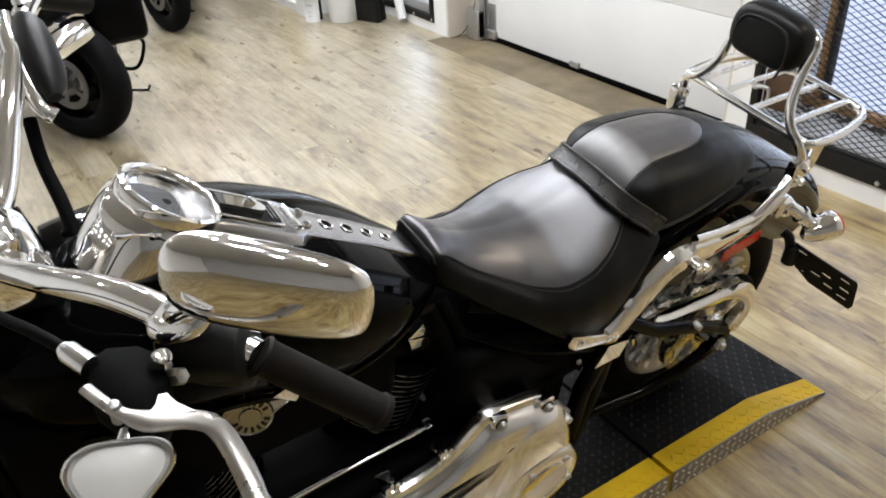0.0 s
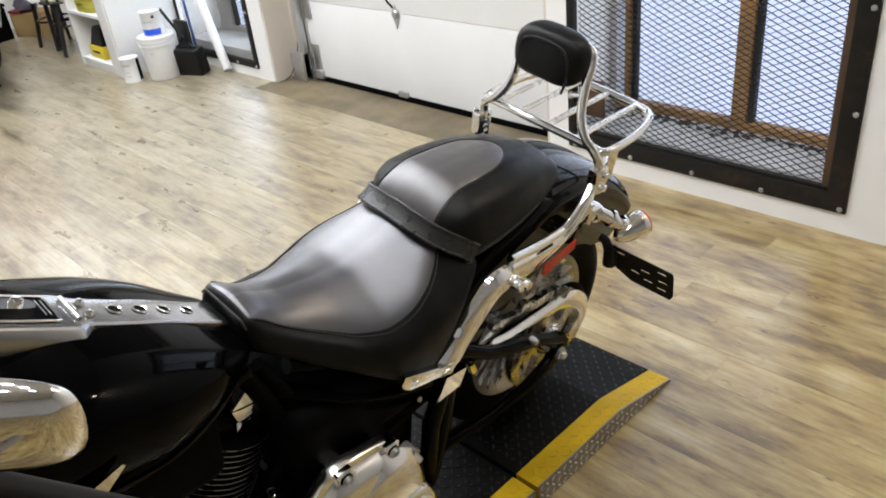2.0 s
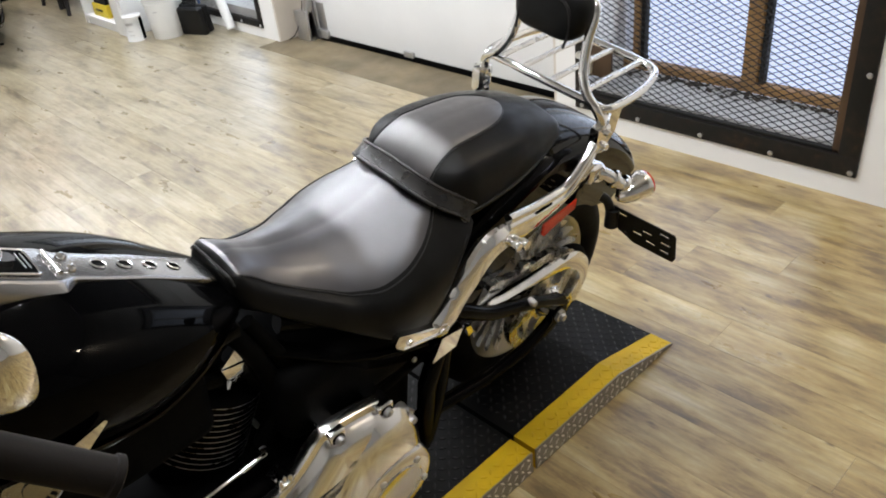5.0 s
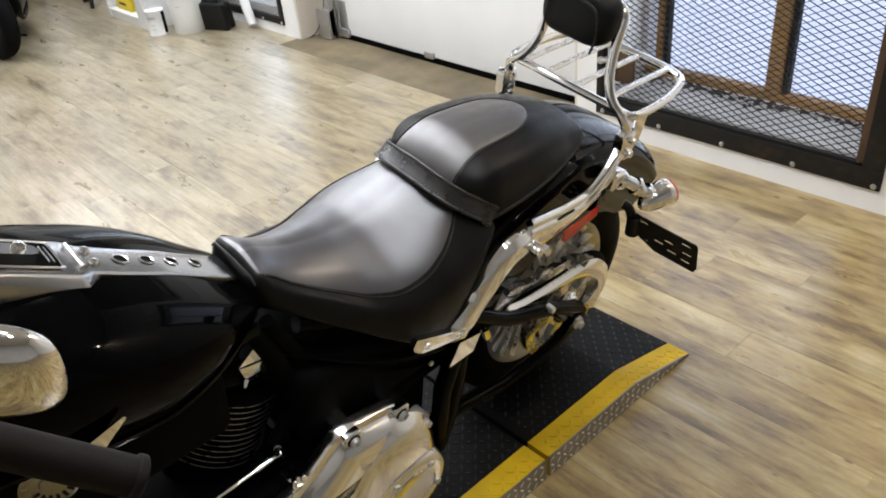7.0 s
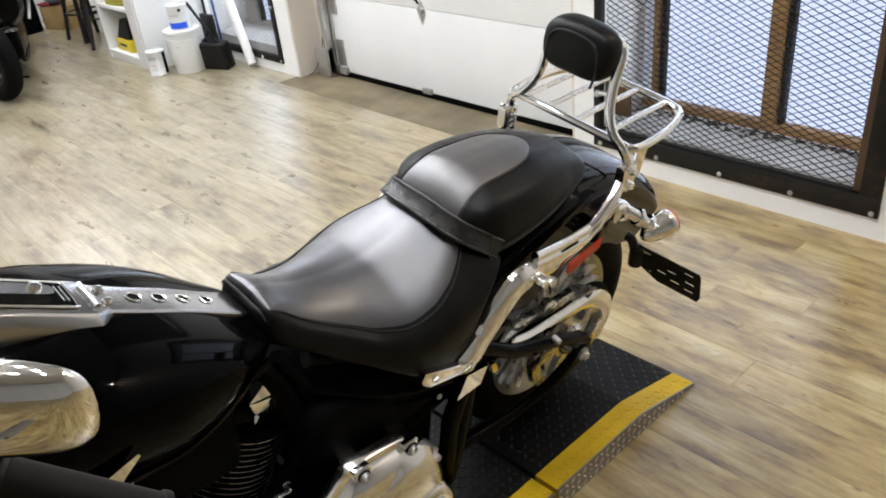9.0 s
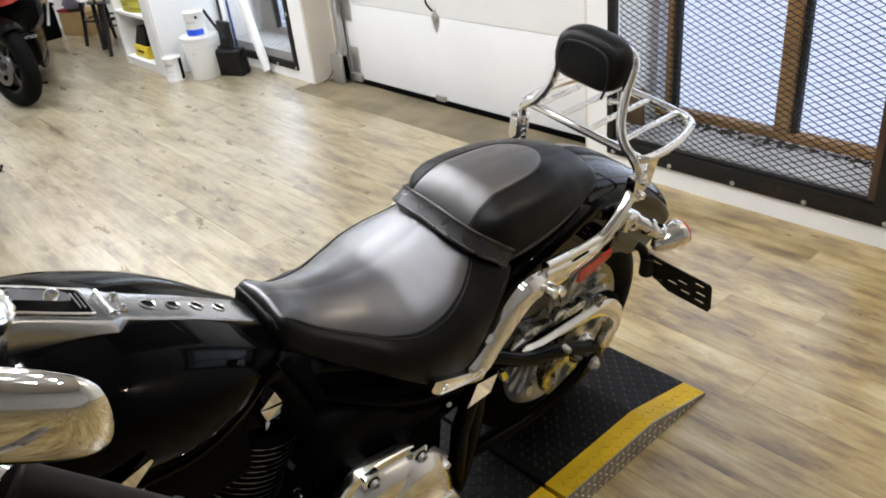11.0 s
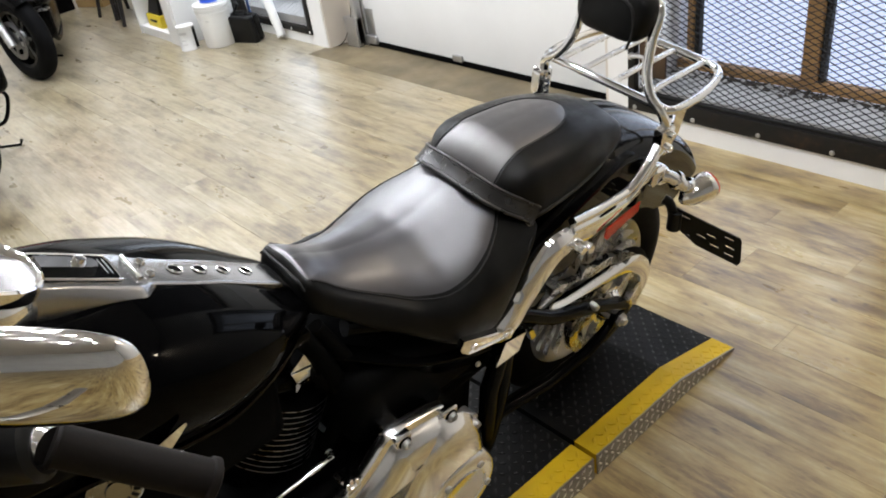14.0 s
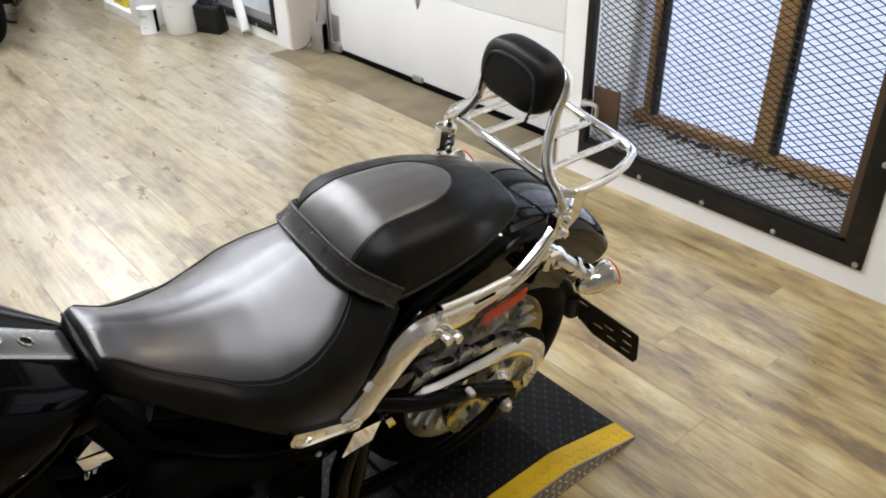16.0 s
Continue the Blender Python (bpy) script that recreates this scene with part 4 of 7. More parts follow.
# chrome struts, docking rails, sissy bar and rack on both sides
for s in (-1, 1):
    y = 0.196 * s
    upper = [(0.826, 0.600), (0.866, 0.629), (0.887, 0.655), (0.907, 0.681), (0.935, 0.708), (0.957, 0.729), (0.985, 0.741), (1.020, 0.741), (1.10, 0.730), (1.20, 0.724), (1.26, 0.738), (1.305, 0.764)]
    lower = [(0.862, 0.566), (0.887, 0.575), (0.908, 0.602), (0.924, 0.619), (0.948, 0.644), (0.972, 0.668), (1.000, 0.686), (1.030, 0.684), (1.10, 0.672), (1.20, 0.690), (1.26, 0.712), (1.315, 0.745)]
    rings = []
    for u, v in zip(smooth_path([(p[0], 0, p[1]) for p in upper], 3), smooth_path([(p[0], 0, p[1]) for p in lower], 3)):
        flat = min(1.0, max(0.0, (1.06 - u.x) / 0.06))
        rings.append([Vector((q.x, s * (0.184 + d * (0.35 + 0.65 * flat)), q.z)) for q, d in ((u, 0.0), (u.lerp(v, 0.03), 0.010), (u.lerp(v, 0.30), 0.0225), (u.lerp(v, 0.36), 0.0235), (u.lerp(v, 0.95), 0.0200), (u.lerp(v, 1.0), 0.0170), (v, 0.0))])
    strut = bp("fender_strut", loft(rings), M_CHROME, None, "curved chrome fender strut cover")
    plate_line = [(0.722, 0.626), (0.731, 0.643), (0.777, 0.623), (0.823, 0.604), (0.858, 0.590), (0.869, 0.573), (0.862, 0.559), (0.757, 0.597), (0.741, 0.603)]
    pc = (0.796, 0.602)
    rings = [[(pc[0] + (x - pc[0]) * f, s * w, pc[1] + (z - pc[1]) * (f if f == 1 else f - 0.22)) for x, z in plate_line] for f, w in ((1.0, 0.192), (1.0, 0.206), (0.985, 0.209), (0.93, 0.209), (0.91, 0.206), (0.3, 0.206))]
    bracket = bp("frame_bracket", loft(rings), M_CHROME, strut, "chrome bracket plate with a raised rim")
    for bx, bz in ((0.757, 0.613), (0.846, 0.580)):
        bp("bolt", lathe([(0, 0.006), (0.006, 0.005), (0.0085, 0.0), (0.0085, -0.006)], pose(bx, s * 0.207, bz, 90 if s < 0 else -90, 0, 0), 18), M_CHROME, bracket)
    # folded wedge below the bracket
    bp("peg_wedge", loft([[(0.858, s * 0.198, 0.540), (0.918, s * 0.198, 0.530), (0.925, s * 0.170, 0.530), (0.858, s * 0.165, 0.540)], [(0.835, s * 0.196, 0.480), (0.900, s * 0.199, 0.487), (0.955, s * 0.165, 0.470), (0.840, s * 0.165, 0.470)]]), M_CHROME, strut, "chrome wedge below the bracket")
    bp("peg_tab", loft([[(0.930, s * 0.197, 0.520), (0.950, s * 0.192, 0.510), (0.950, s * 0.180, 0.510), (0.930, s * 0.185, 0.520)], [(0.945, s * 0.194, 0.482), (0.966, s * 0.189, 0.476), (0.966, s * 0.177, 0.476), (0.945, s * 0.182, 0.482)]]), M_CHROME, strut)
    # rail: two round bars one above the other, bolted through a flat strip
    yr = 0.190 * s
    for dz in (0.0, 0.021) if s < 0 else (-0.045, -0.024):
        bp("dock_rail", tube(smooth_path([(1.034, yr, 0.731 + dz), (1.085, yr, 0.724 + dz), (1.131, yr, 0.719 + dz), (1.195, yr, 0.717 + dz), (1.215, yr, 0.719 + dz), (1.245, yr * 0.99, 0.731 + dz), (1.295, yr * 0.95, 0.757 + dz), (1.335, yr * 0.90, 0.785 + dz)], 5), 0.0105, 14), M_CHROME, strut, "chrome docking rail")
    dz = 0.0 if s < 0 else -0.045
    bp("rail_strip", tube(smooth_path([(1.04, yr, 0.7415 + dz), (1.131, yr, 0.7295 + dz), (1.205, yr, 0.728 + dz), (1.245, yr * 0.99, 0.7415 + dz), (1.30, yr * 0.945, 0.7705 + dz)], 5), 0.008, 8, False, 0.5, (0, 1, 0)), M_CHROME, strut)
    bp("rail_slot", box((1.115, yr + s * 0.0088 - 0.0015, 0.726), (1.165, yr + s * 0.0088 + 0.0015, 0.732), 0.001, None, 1), M_RUBBER, strut, "dark slot in the rail")
    for bx, bz in ((1.035, 0.700), (1.060, 0.690)):
        bp("stud", lathe([(0, 0.030), (0.009, 0.029), (0.011, 0.022), (0.011, 0.012), (0.007, 0.010), (0.007, -0.01)], pose(bx, y + 0.002 * s, bz, 90 * -s if s > 0 else 90, 0, 0), 18), M_CHROME, strut)
    bp("side_reflector", loft([[(1.148 + f, yr - 0.006, 0.652), (1.160 + f, yr - 0.006, 0.640), (1.262 - f, yr - 0.006, 0.664), (1.262 - f, yr - 0.006, 0.690), (1.150 + f, yr - 0.006, 0.676)] if k == 0 else [(1.148 + f, yr + d, 0.652 + f), (1.160 + f, yr + d, 0.640 + f), (1.262 - f, yr + d, 0.664 + f), (1.262 - f, yr + d, 0.690 - f), (1.150 + f, yr + d, 0.676 - f)] for k, (f, d) in enumerate(((0.0, 0.0), (0.0, 0.004 * s), (0.003, 0.007 * s)))]), M_RED, strut, "red side reflector")
    clamp = bp("dock_clamp", box((1.315, yr * 0.91 - 0.013, 0.775), (1.362, yr * 0.91 + 0.013, 0.835), 0.008), M_CHROME, strut, "chrome docking clamp")
    for bz in (0.79, 0.822):
        bp("clamp_bolt", lathe([(0, 0.012), (0.008, 0.010), (0.0095, 0.0), (0.0095, -0.03)], pose(1.34, yr * 0.91 + 0.014 * s, bz, 90 if s < 0 else -90, 0, 0), 12), M_CHROME, clamp)

def sissy_side(s):
    return smooth_path([(1.352, 0.170 * s, 0.765), (1.342, 0.170 * s, 0.835), (1.332, 0.158 * s, 0.868), (1.332, 0.126 * s, 0.893), (1.342, 0.102 * s, 0.935), (1.355, 0.092 * s, 0.995), (1.372, 0.088 * s, 1.050), (1.380, 0.060 * s, 1.066), (1.382, 0, 1.068)], 6)


sissy = bp("sissy_bar", put_tube(tube(sissy_side(-1), 0.0105, 14), sissy_side(1), 0.0105, 14), M_CHROME, None, "bent chrome sissy bar")


def pad():
    """Backrest cushion: rounded shield outline, thick and domed to the front."""
    rings = []
    n = 48
    for f, d in ((0.90, 0.022), (0.975, 0.014), (1.0, 0.002), (0.995, -0.012), (0.965, -0.024), (0.90, -0.032), (0.75, -0.0375), (0.5, -0.040), (0.2, -0.041)):
        ring = []
        for k in range(n):
            a = 2 * math.pi * k / n
            c, s = math.cos(a), math.sin(a)
            yy = 0.090 * math.copysign(abs(c) ** 0.55, c)
            zz = 0.056 * math.copysign(abs(s) ** 0.62, s) + 0.007 * (1 - (yy / 0.090) ** 2)
            yy *= 1.0 - 0.10 * (zz < 0) * abs(zz) / 0.07
            ring.append(Vector((1.352 + d + 0.10 * (zz * f), yy * f, 1.034 + zz * f)))
        rings.append(ring)
    return loft(rings)


backrest = bp("backrest", pad(), M_SEAT, sissy, "black leather backrest pad with sewn panel")
bp("backrest_seam", tube(smooth_path([Vector((1.3135 + 0.10 * z + 0.004 * (abs(y) > 0.066), y, 1.034 + z)) for y, z in ((-0.064, -0.054), (-0.067, -0.02), (-0.061, 0.020), (-0.042, 0.037), (0, 0.042), (0.042, 0.037), (0.061, 0.020), (0.067, -0.02), (0.064, -0.054))], 5), 0.0030, 8), M_PIPING, backrest)

RACK_Z = 0.872
loop = smooth_path([(1.335, -0.155, RACK_Z - 0.004), (1.36, -0.174, RACK_Z - 0.004), (1.43, -0.178, RACK_Z - 0.002), (1.51, -0.168, RACK_Z), (1.565, -0.145, RACK_Z), (1.582, -0.105, RACK_Z), (1.585, 0, RACK_Z), (1.582, 0.105, RACK_Z), (1.565, 0.145, RACK_Z), (1.51, 0.168, RACK_Z), (1.43, 0.178, RACK_Z - 0.002), (1.36, 0.174, RACK_Z - 0.004), (1.335, 0.155, RACK_Z - 0.004)], 6)
rack = bp("luggage_rack", tube(loop, 0.0095, 14), M_CHROME, sissy, "chrome tube luggage rack behind the seat")
bp("rack_front_bar", tube([(1.340, y, RACK_Z) for y in (-0.165, -0.08, 0, 0.08, 0.165)], 0.0095, 14), M_CHROME, rack)
for y in (-0.098, -0.018, 0.064, 0.130):
    bp("slat", tube([(1.342, y, RACK_Z + 0.001), (1.45, y, RACK_Z + 0.003), (1.578, y, RACK_Z + 0.001)], 0.0085, 12, False, 0.6, (0, 0, 1)), M_ALU, rack, "brushed metal slat")
bp("rack_brace", plate([(1.36, 0.86), (1.40, 0.855), (1.39, 0.80), (1.36, 0.775)], 0.006, pose(0, -0.172, 0, 90, 0, 0)), M_CHROME, rack)

# turn signal and number plate carrier
for s in (-1, 1):
    sig = bp("turn_signal", lathe([(0, -0.060), (0.010, -0.056), (0.020, -0.042), (0.028, -0.020), (0.0325, 0.006), (0.034, 0.022), (0.033, 0.026)], pose(1.448, 0.232 * s, 0.650, 0, 82, 10 * s), 32), M_CHROME, None, "chrome bullet turn signal")
    bp("lens", lathe([(0.033, 0.0262), (0.031, 0.032), (0.02, 0.038), (0, 0.041)], pose(1.448, 0.232 * s, 0.650, 0, 82, 10 * s), 32), M_RED, sig, "red lens")
    bp("stalk", tube(smooth_path([(1.345, 0.150 * s, 0.700), (1.375, 0.185 * s, 0.698), (1.41, 0.215 * s, 0.668), (1.44, 0.230 * s, 0.652)], 4), [0.017] * 4 + [0.015] * 8 + [0.016], 14), M_CHROME, sig)
    bp("stalk_clamp", box((1.318, 0.168 * s - 0.020, 0.690), (1.362, 0.168 * s + 0.020, 0.735), 0.010, None, 3), M_CHROME, sig)
    for q in (0.35, 0.75):
        p, d = Vector((1.375, 0.185 * s, 0.698)).lerp(Vector((1.43, 0.226 * s, 0.657)), q), Vector((0.055, 0.041 * s, -0.041))
        bp("stalk_ring", lathe([(0.014, -0.006), (0.0205, -0.005), (0.022, 0.0), (0.0205, 0.005), (0.014, 0.006)], Matrix.Translation(p) @ d.to_track_quat("Z", "Y").to_matrix().to_4x4(), 22), M_CHROME, sig)
    bp("stalk_nut", lathe([(0, 0.014), (0.010, 0.013), (0.012, 0.008), (0.012, -0.01)], pose(1.415, 0.222 * s, 0.655, 90 if s < 0 else -90, 0, 0), 6), M_STEEL, sig)
    bp("collar", lathe([(0.012, -0.016), (0.021, -0.012), (0.023, 0.0), (0.021, 0.012), (0.012, 0.016)], pose(1.365, 0.170 * s, 0.70, 90, 0, 40 * s), 20), M_CHROME, sig)

PL0, PLU = Vector((1.432, -0.186, 0.584)), Vector((0.045, -0.165, -0.026))
PLV = Vector((0.012, -0.012, -0.082))
mplate = Matrix.Identity(4)
for r in range(3):
    mplate[r][0], mplate[r][1] = PLU.normalized()[r], PLV.normalized()[r]
nrm = PLU.cross(PLV).normalized()
for r in range(3):
    mplate[r][2], mplate[r][3] = nrm[r], PL0[r]
slots = []
for sx, sy in ((0.032, 0.014), (0.032, 0.066), (0.098, 0.034), (0.072, 0.050), (0.142, 0.016), (0.142, 0.066), (0.145, 0.042), (0.106, 0.060)):
    slots.append([(sx - 0.011, sy - 0.0025), (sx + 0.011, sy - 0.0025), (sx + 0.011, sy + 0.0025), (sx - 0.011, sy + 0.0025)])
carrier = bp("plate_carrier", plate([(0.004, 0.0), (0.168, 0.0), (0.172, 0.008), (0.172, 0.070), (0.164, 0.086), (0.06, 0.086), (0.045, 0.078), (0.0, 0.055), (0.0, 0.004)], 0.003, mplate, slots), M_PLASTIC, None, "black slotted number plate carrier, empty")
bp("carrier_arm", put_tube(tube(smooth_path([(1.42, -0.165, 0.60), (1.425, -0.178, 0.595), (1.430, -0.188, 0.575), (1.432, -0.198, 0.545)], 4), 0.012, 10), [(1.432, -0.196, 0.575), (1.434, -0.200, 0.525)], 0.017, 14), M_PLASTIC, carrier)

# rear wheel
WHEEL = pose(AX, 0, AZ, 90, 0, 0)
wheel = bp("rear_wheel", lathe([(0.03, -0.062), (0.12, -0.046), (0.185, -0.060), (0.205, -0.078), (0.215, -0.082), (0.218, -0.076), (0.206, -0.06), (0.206, 0.06), (0.218, 0.076), (0.215, 0.082), (0.205, 0.078), (0.185, 0.060), (0.12, 0.046), (0.03, 0.062)], WHEEL, 64), M_WHEEL, None, "dull cast disc rear wheel with a polished rim lip")
bp("rim_lip", lathe([(0.200, -0.079), (0.206, -0.084), (0.216, -0.086), (0.220, -0.080), (0.214, -0.076)], WHEEL, 64), M_CHROME, wheel, "polished rim lip")
prof = [(0.212, -0.080), (0.235, -0.093), (0.265, -0.096), (0.290, -0.088), (0.305, -0.068), (0.3125, -0.040), (TYRE_R, 0.0), (0.3125, 0.040), (0.305, 0.068), (0.290, 0.088), (0.265, 0.096), (0.235, 0.093), (0.212, 0.080)]
rear_tyre = bp("tyre", lathe(prof, WHEEL, 72), M_TYRE, wheel, "wide black rear tyre")


def tread_grooves(count, radius, half):
    bm = bmesh.new()
    for k in range(count):
        for s in (-1, 1):
            a0 = 2 * math.pi * (k + 0.5 * (s > 0)) / count
            pts = []
            for j in range(6):
                t = j / 5
                y = s * half * (0.12 + 0.75 * t)
                r = radius - 0.028 * (abs(y) / half) ** 2.6 + 0.0004
                a = a0 + 0.16 * t
                pts.append(Vector((r * math.cos(a), r * math.sin(a), y)))
            put_tube(bm, pts, 0.0024, 5)
    return bm


gm = tread_grooves(34, TYRE_R, 0.080)
bmesh.ops.transform(gm, matrix=WHEEL, verts=gm.verts)
bp("tread_grooves", gm, M_RUBBER, rear_tyre)
for k in range(22):
    turned = WHEEL @ pose(0, 0, 0, 0, 0, 360 / 22 * k)
    bp("rim_rib", loft([[turned @ Vector((r, -w, 0.042)), turned @ Vector((r, -w, h - 0.008)), turned @ Vector((r, -w * 0.35, h)), turned @ Vector((r, w, h - 0.012)), turned @ Vector((r, w, 0.042))] for r, w, h in ((0.080, 0.004, 0.056), (0.140, 0.008, 0.066), (0.200, 0.013, 0.078))]), M_ALU, wheel, "bright radial rib", False)


def sprocket():
    holes = []
    for k in range(5):
        a0 = 2 * math.pi * k / 5
        hole = [(0.055 * math.cos(a0 + d), 0.055 * math.sin(a0 + d)) for d in np.linspace(-0.36, 0.36, 7)] + [(0.118 * math.cos(a0 + d), 0.118 * math.sin(a0 + d)) for d in np.linspace(0.46, -0.46, 9)]
        holes.append(hole)
    bm = plate(circle(0, 0, 0.146, 60), 0.020, None, holes)
    return bm


bm = sprocket()
bmesh.ops.transform(bm, matrix=pose(AX, -0.128, AZ, 90, 0, 0), verts=bm.verts)
pulley = bp("drive_pulley", bm, M_ALU, wheel, "bright five-spoke belt pulley")
bp("pulley_hub", lathe([(0.0, 0.030), (0.020, 0.028), (0.034, 0.022), (0.048, 0.004), (0.048, -0.02)], pose(AX, -0.142, AZ, 90, 0, 0), 30), M_CHROME, pulley)
belt = smooth_path([(AX + 0.150 * math.cos(a), -0.140, AZ + 0.150 * math.sin(a)) for a in [radians(d) for d in range(98, -100, -12)]] + [(1.0, -0.140, 0.215), (0.75, -0.140, 0.270), (0.68, -0.140, 0.31), (0.69, -0.140, 0.39), (0.75, -0.140, 0.42), (1.0, -0.140, 0.445), (1.2, -0.140, 0.462)], 3)
bp("drive_belt", put_tube(bmesh.new(), belt, 0.016, 8, True, 0.3, (0, 1, 0)), M_RUBBER, None, "black toothed drive belt")
guard_top = [(1.050, 0.512), (1.060, 0.522), (1.087, 0.521), (1.117, 0.510), (1.160, 0.500), (1.168, 0.518), (1.187, 0.517), (1.200, 0.502), (1.257, 0.500), (1.313, 0.486), (1.350, 0.466), (1.382, 0.440), (1.371, 0.430), (1.322, 0.455), (1.264, 0.473), (1.202, 0.476), (1.142, 0.481), (1.075, 0.494), (1.058, 0.502)]
bp("belt_guard", plate(guard_top, 0.018, pose(0, -0.132, 0, 90, 0, 0)), M_ALU, None, "scalloped chrome upper belt guard")
hi = smooth_path([(1.001, -0.168, 0.492), (1.040, -0.168, 0.502), (1.097, -0.168, 0.489), (1.174, -0.168, 0.484), (1.256, -0.168, 0.481), (1.319, -0.168, 0.478), (1.369, -0.168, 0.457), (1.418, -0.168, 0.404), (1.425, -0.168, 0.362), (1.410, -0.168, 0.321), (1.384, -0.168, 0.284)], 4)
lo = smooth_path([(1.002, -0.168, 0.489), (1.045, -0.168, 0.484), (1.090, -0.168, 0.470), (1.158, -0.168, 0.457), (1.243, -0.168, 0.447), (1.295, -0.168, 0.440), (1.340, -0.168, 0.420), (1.378, -0.168, 0.385), (1.390, -0.168, 0.355), (1.386, -0.168, 0.325), (1.372, -0.168, 0.288)], 4)
bp("belt_cover", loft([[u + Vector((0, 0.006, -0.002)), u, u.lerp(v, 0.26) + Vector((0, -0.009, 0)), u.lerp(v, 0.31) + Vector((0, -0.0095, 0)), v + Vector((0, -0.004, 0)), v + Vector((0, 0.006, 0))] for u, v in zip(hi, lo)]), M_CHROME, None, "pointed chrome belt cover")
bp("axle_nut", lathe([(0, 0.022), (0.010, 0.021), (0.012, 0.012), (0.018, 0.011), (0.018, -0.06)], pose(1.275, -0.200, 0.325, 90, 0, 0), 6), M_STEEL, wheel)
bp("axle_collar", lathe([(0.012, 0.008), (0.024, 0.006), (0.026, -0.01)], pose(1.275, -0.196, 0.325, 90, 0, 0), 24), M_FRAME, wheel)
for s in (-1, 1):
    arm = bp("swingarm", tube(smooth_path([(0.885, 0.178 * s, 0.590), (0.945, 0.184 * s, 0.548), (1.025, 0.187 * s, 0.492), (1.17, 0.187 * s, 0.427), (1.295, 0.187 * s, 0.352)], 4), 0.017, 14), M_FRAME, None, "black tubular swingarm")
    bp("arm_lower", tube([(0.86, 0.160 * s, 0.250), (1.05, 0.178 * s, 0.243), (1.18, 0.184 * s, 0.258), (1.30, 0.187 * s, 0.310)], 0.015, 12), M_FRAME, arm)
    bp("arm_end", plate([(1.225, 0.405), (1.29, 0.376), (1.315, 0.345), (1.312, 0.310), (1.285, 0.285), (1.235, 0.268), (1.225, 0.282), (1.262, 0.312), (1.262, 0.345), (1.215, 0.385)], 0.024, pose(0, 0.187 * s + 0.012, 0, 90, 0, 0)), M_FRAME, arm)
    bp("arm_bolt", lathe([(0, 0.012), (0.007, 0.010), (0.009, 0.0), (0.009, -0.01)], pose(1.150, 0.202 * s, 0.452, 90 if s < 0 else -90, 0, 0), 16), M_STEEL, arm)
    bp("arm_upright", tube([(0.90, 0.160 * s, 0.52), (0.86, 0.160 * s, 0.36), (0.86, 0.160 * s, 0.20)], 0.022, 12), M_FRAME, arm)

# frame, engine and gearbox
frame_part = bp("frame_tubes", tube(smooth_path([(-0.22, 0.05, 0.80), (-0.18, 0.12, 0.50), (-0.10, 0.15, 0.20), (0.0, 0.16, 0.13), (0.40, 0.16, 0.12), (0.80, 0.16, 0.13), (0.88, 0.16, 0.22), (0.90, 0.16, 0.50), (0.80, 0.14, 0.66), (0.55, 0.09, 0.74)], 5), 0.019, 12), M_FRAME, None, "black frame tubes")
put = tube(smooth_path([(-0.22, -0.05, 0.80), (-0.18, -0.12, 0.50), (-0.10, -0.15, 0.20), (0.0, -0.16, 0.13), (0.40, -0.16, 0.12), (0.80, -0.16, 0.13), (0.88, -0.16, 0.22), (0.90, -0.16, 0.50), (0.80, -0.15, 0.62), (0.55, -0.09, 0.72)], 5), 0.019, 12)
bp("frame_tube", put, M_FRAME, frame_part)
engine = bp("engine", box((-0.02, -0.115, 0.14), (0.50, 0.13, 0.42), 0.03, None, 3), M_RUBBER, None, "black V-twin engine")
bp("gearbox", box((0.46, -0.12, 0.17), (0.86, 0.12, 0.44), 0.04, None, 3), M_RUBBER, engine)
bp("oil_tank", box((0.50, -0.165, 0.46), (0.84, 0.165, 0.64), 0.05, None, 4), M_RUBBER, engine, "glossy black oil tank under the seat")
rim_line = smooth_path([(0.500, -0.100, 0.690), (0.560, -0.134, 0.660), (0.620, -0.165, 0.632), (0.690, -0.180, 0.598), (0.776, -0.182, 0.556), (0.835, -0.180, 0.530)], 6)
bp("side_cover", loft([[p + Vector((0, dy, dz * (0.4 + 0.6 * min(1, (p.x - 0.48) / 0.2)))) for p in rim_line] for dy, dz in ((0.05, 0.004), (0.006, 0.006), (-0.002, 0.002), (-0.003, -0.004), (0.002, -0.012), (0.020, -0.06), (0.032, -0.10), (0.046, -0.125), (0.07, -0.14))], closed=False), M_FRAME, engine, "glossy black side cover under the seat")
bp("cover_screw", lathe([(0, 0.005), (0.005, 0.004), (0.006, 0.0)], pose(0.790, -0.186, 0.520, 90, 0, 0), 14), M_STEEL, engine)
bp("inner_primary", box((-0.10, -0.165, 0.15), (0.62, -0.10, 0.40), 0.03, None, 3), M_RUBBER, engine)
bp("backbone", box((-0.20, -0.12, 0.58), (0.40, 0.13, 0.86), 0.03, None, 3), M_RUBBER, engine, "black frame backbone and intake")
bp("crankcase_front", box((-0.18, -0.15, 0.15), (0.04, 0.13, 0.64), 0.04, None, 3), M_RUBBER, engine)
M_FIN = metal_of("machined cooling fin edges", (0.50, 0.50, 0.50), 0.30)
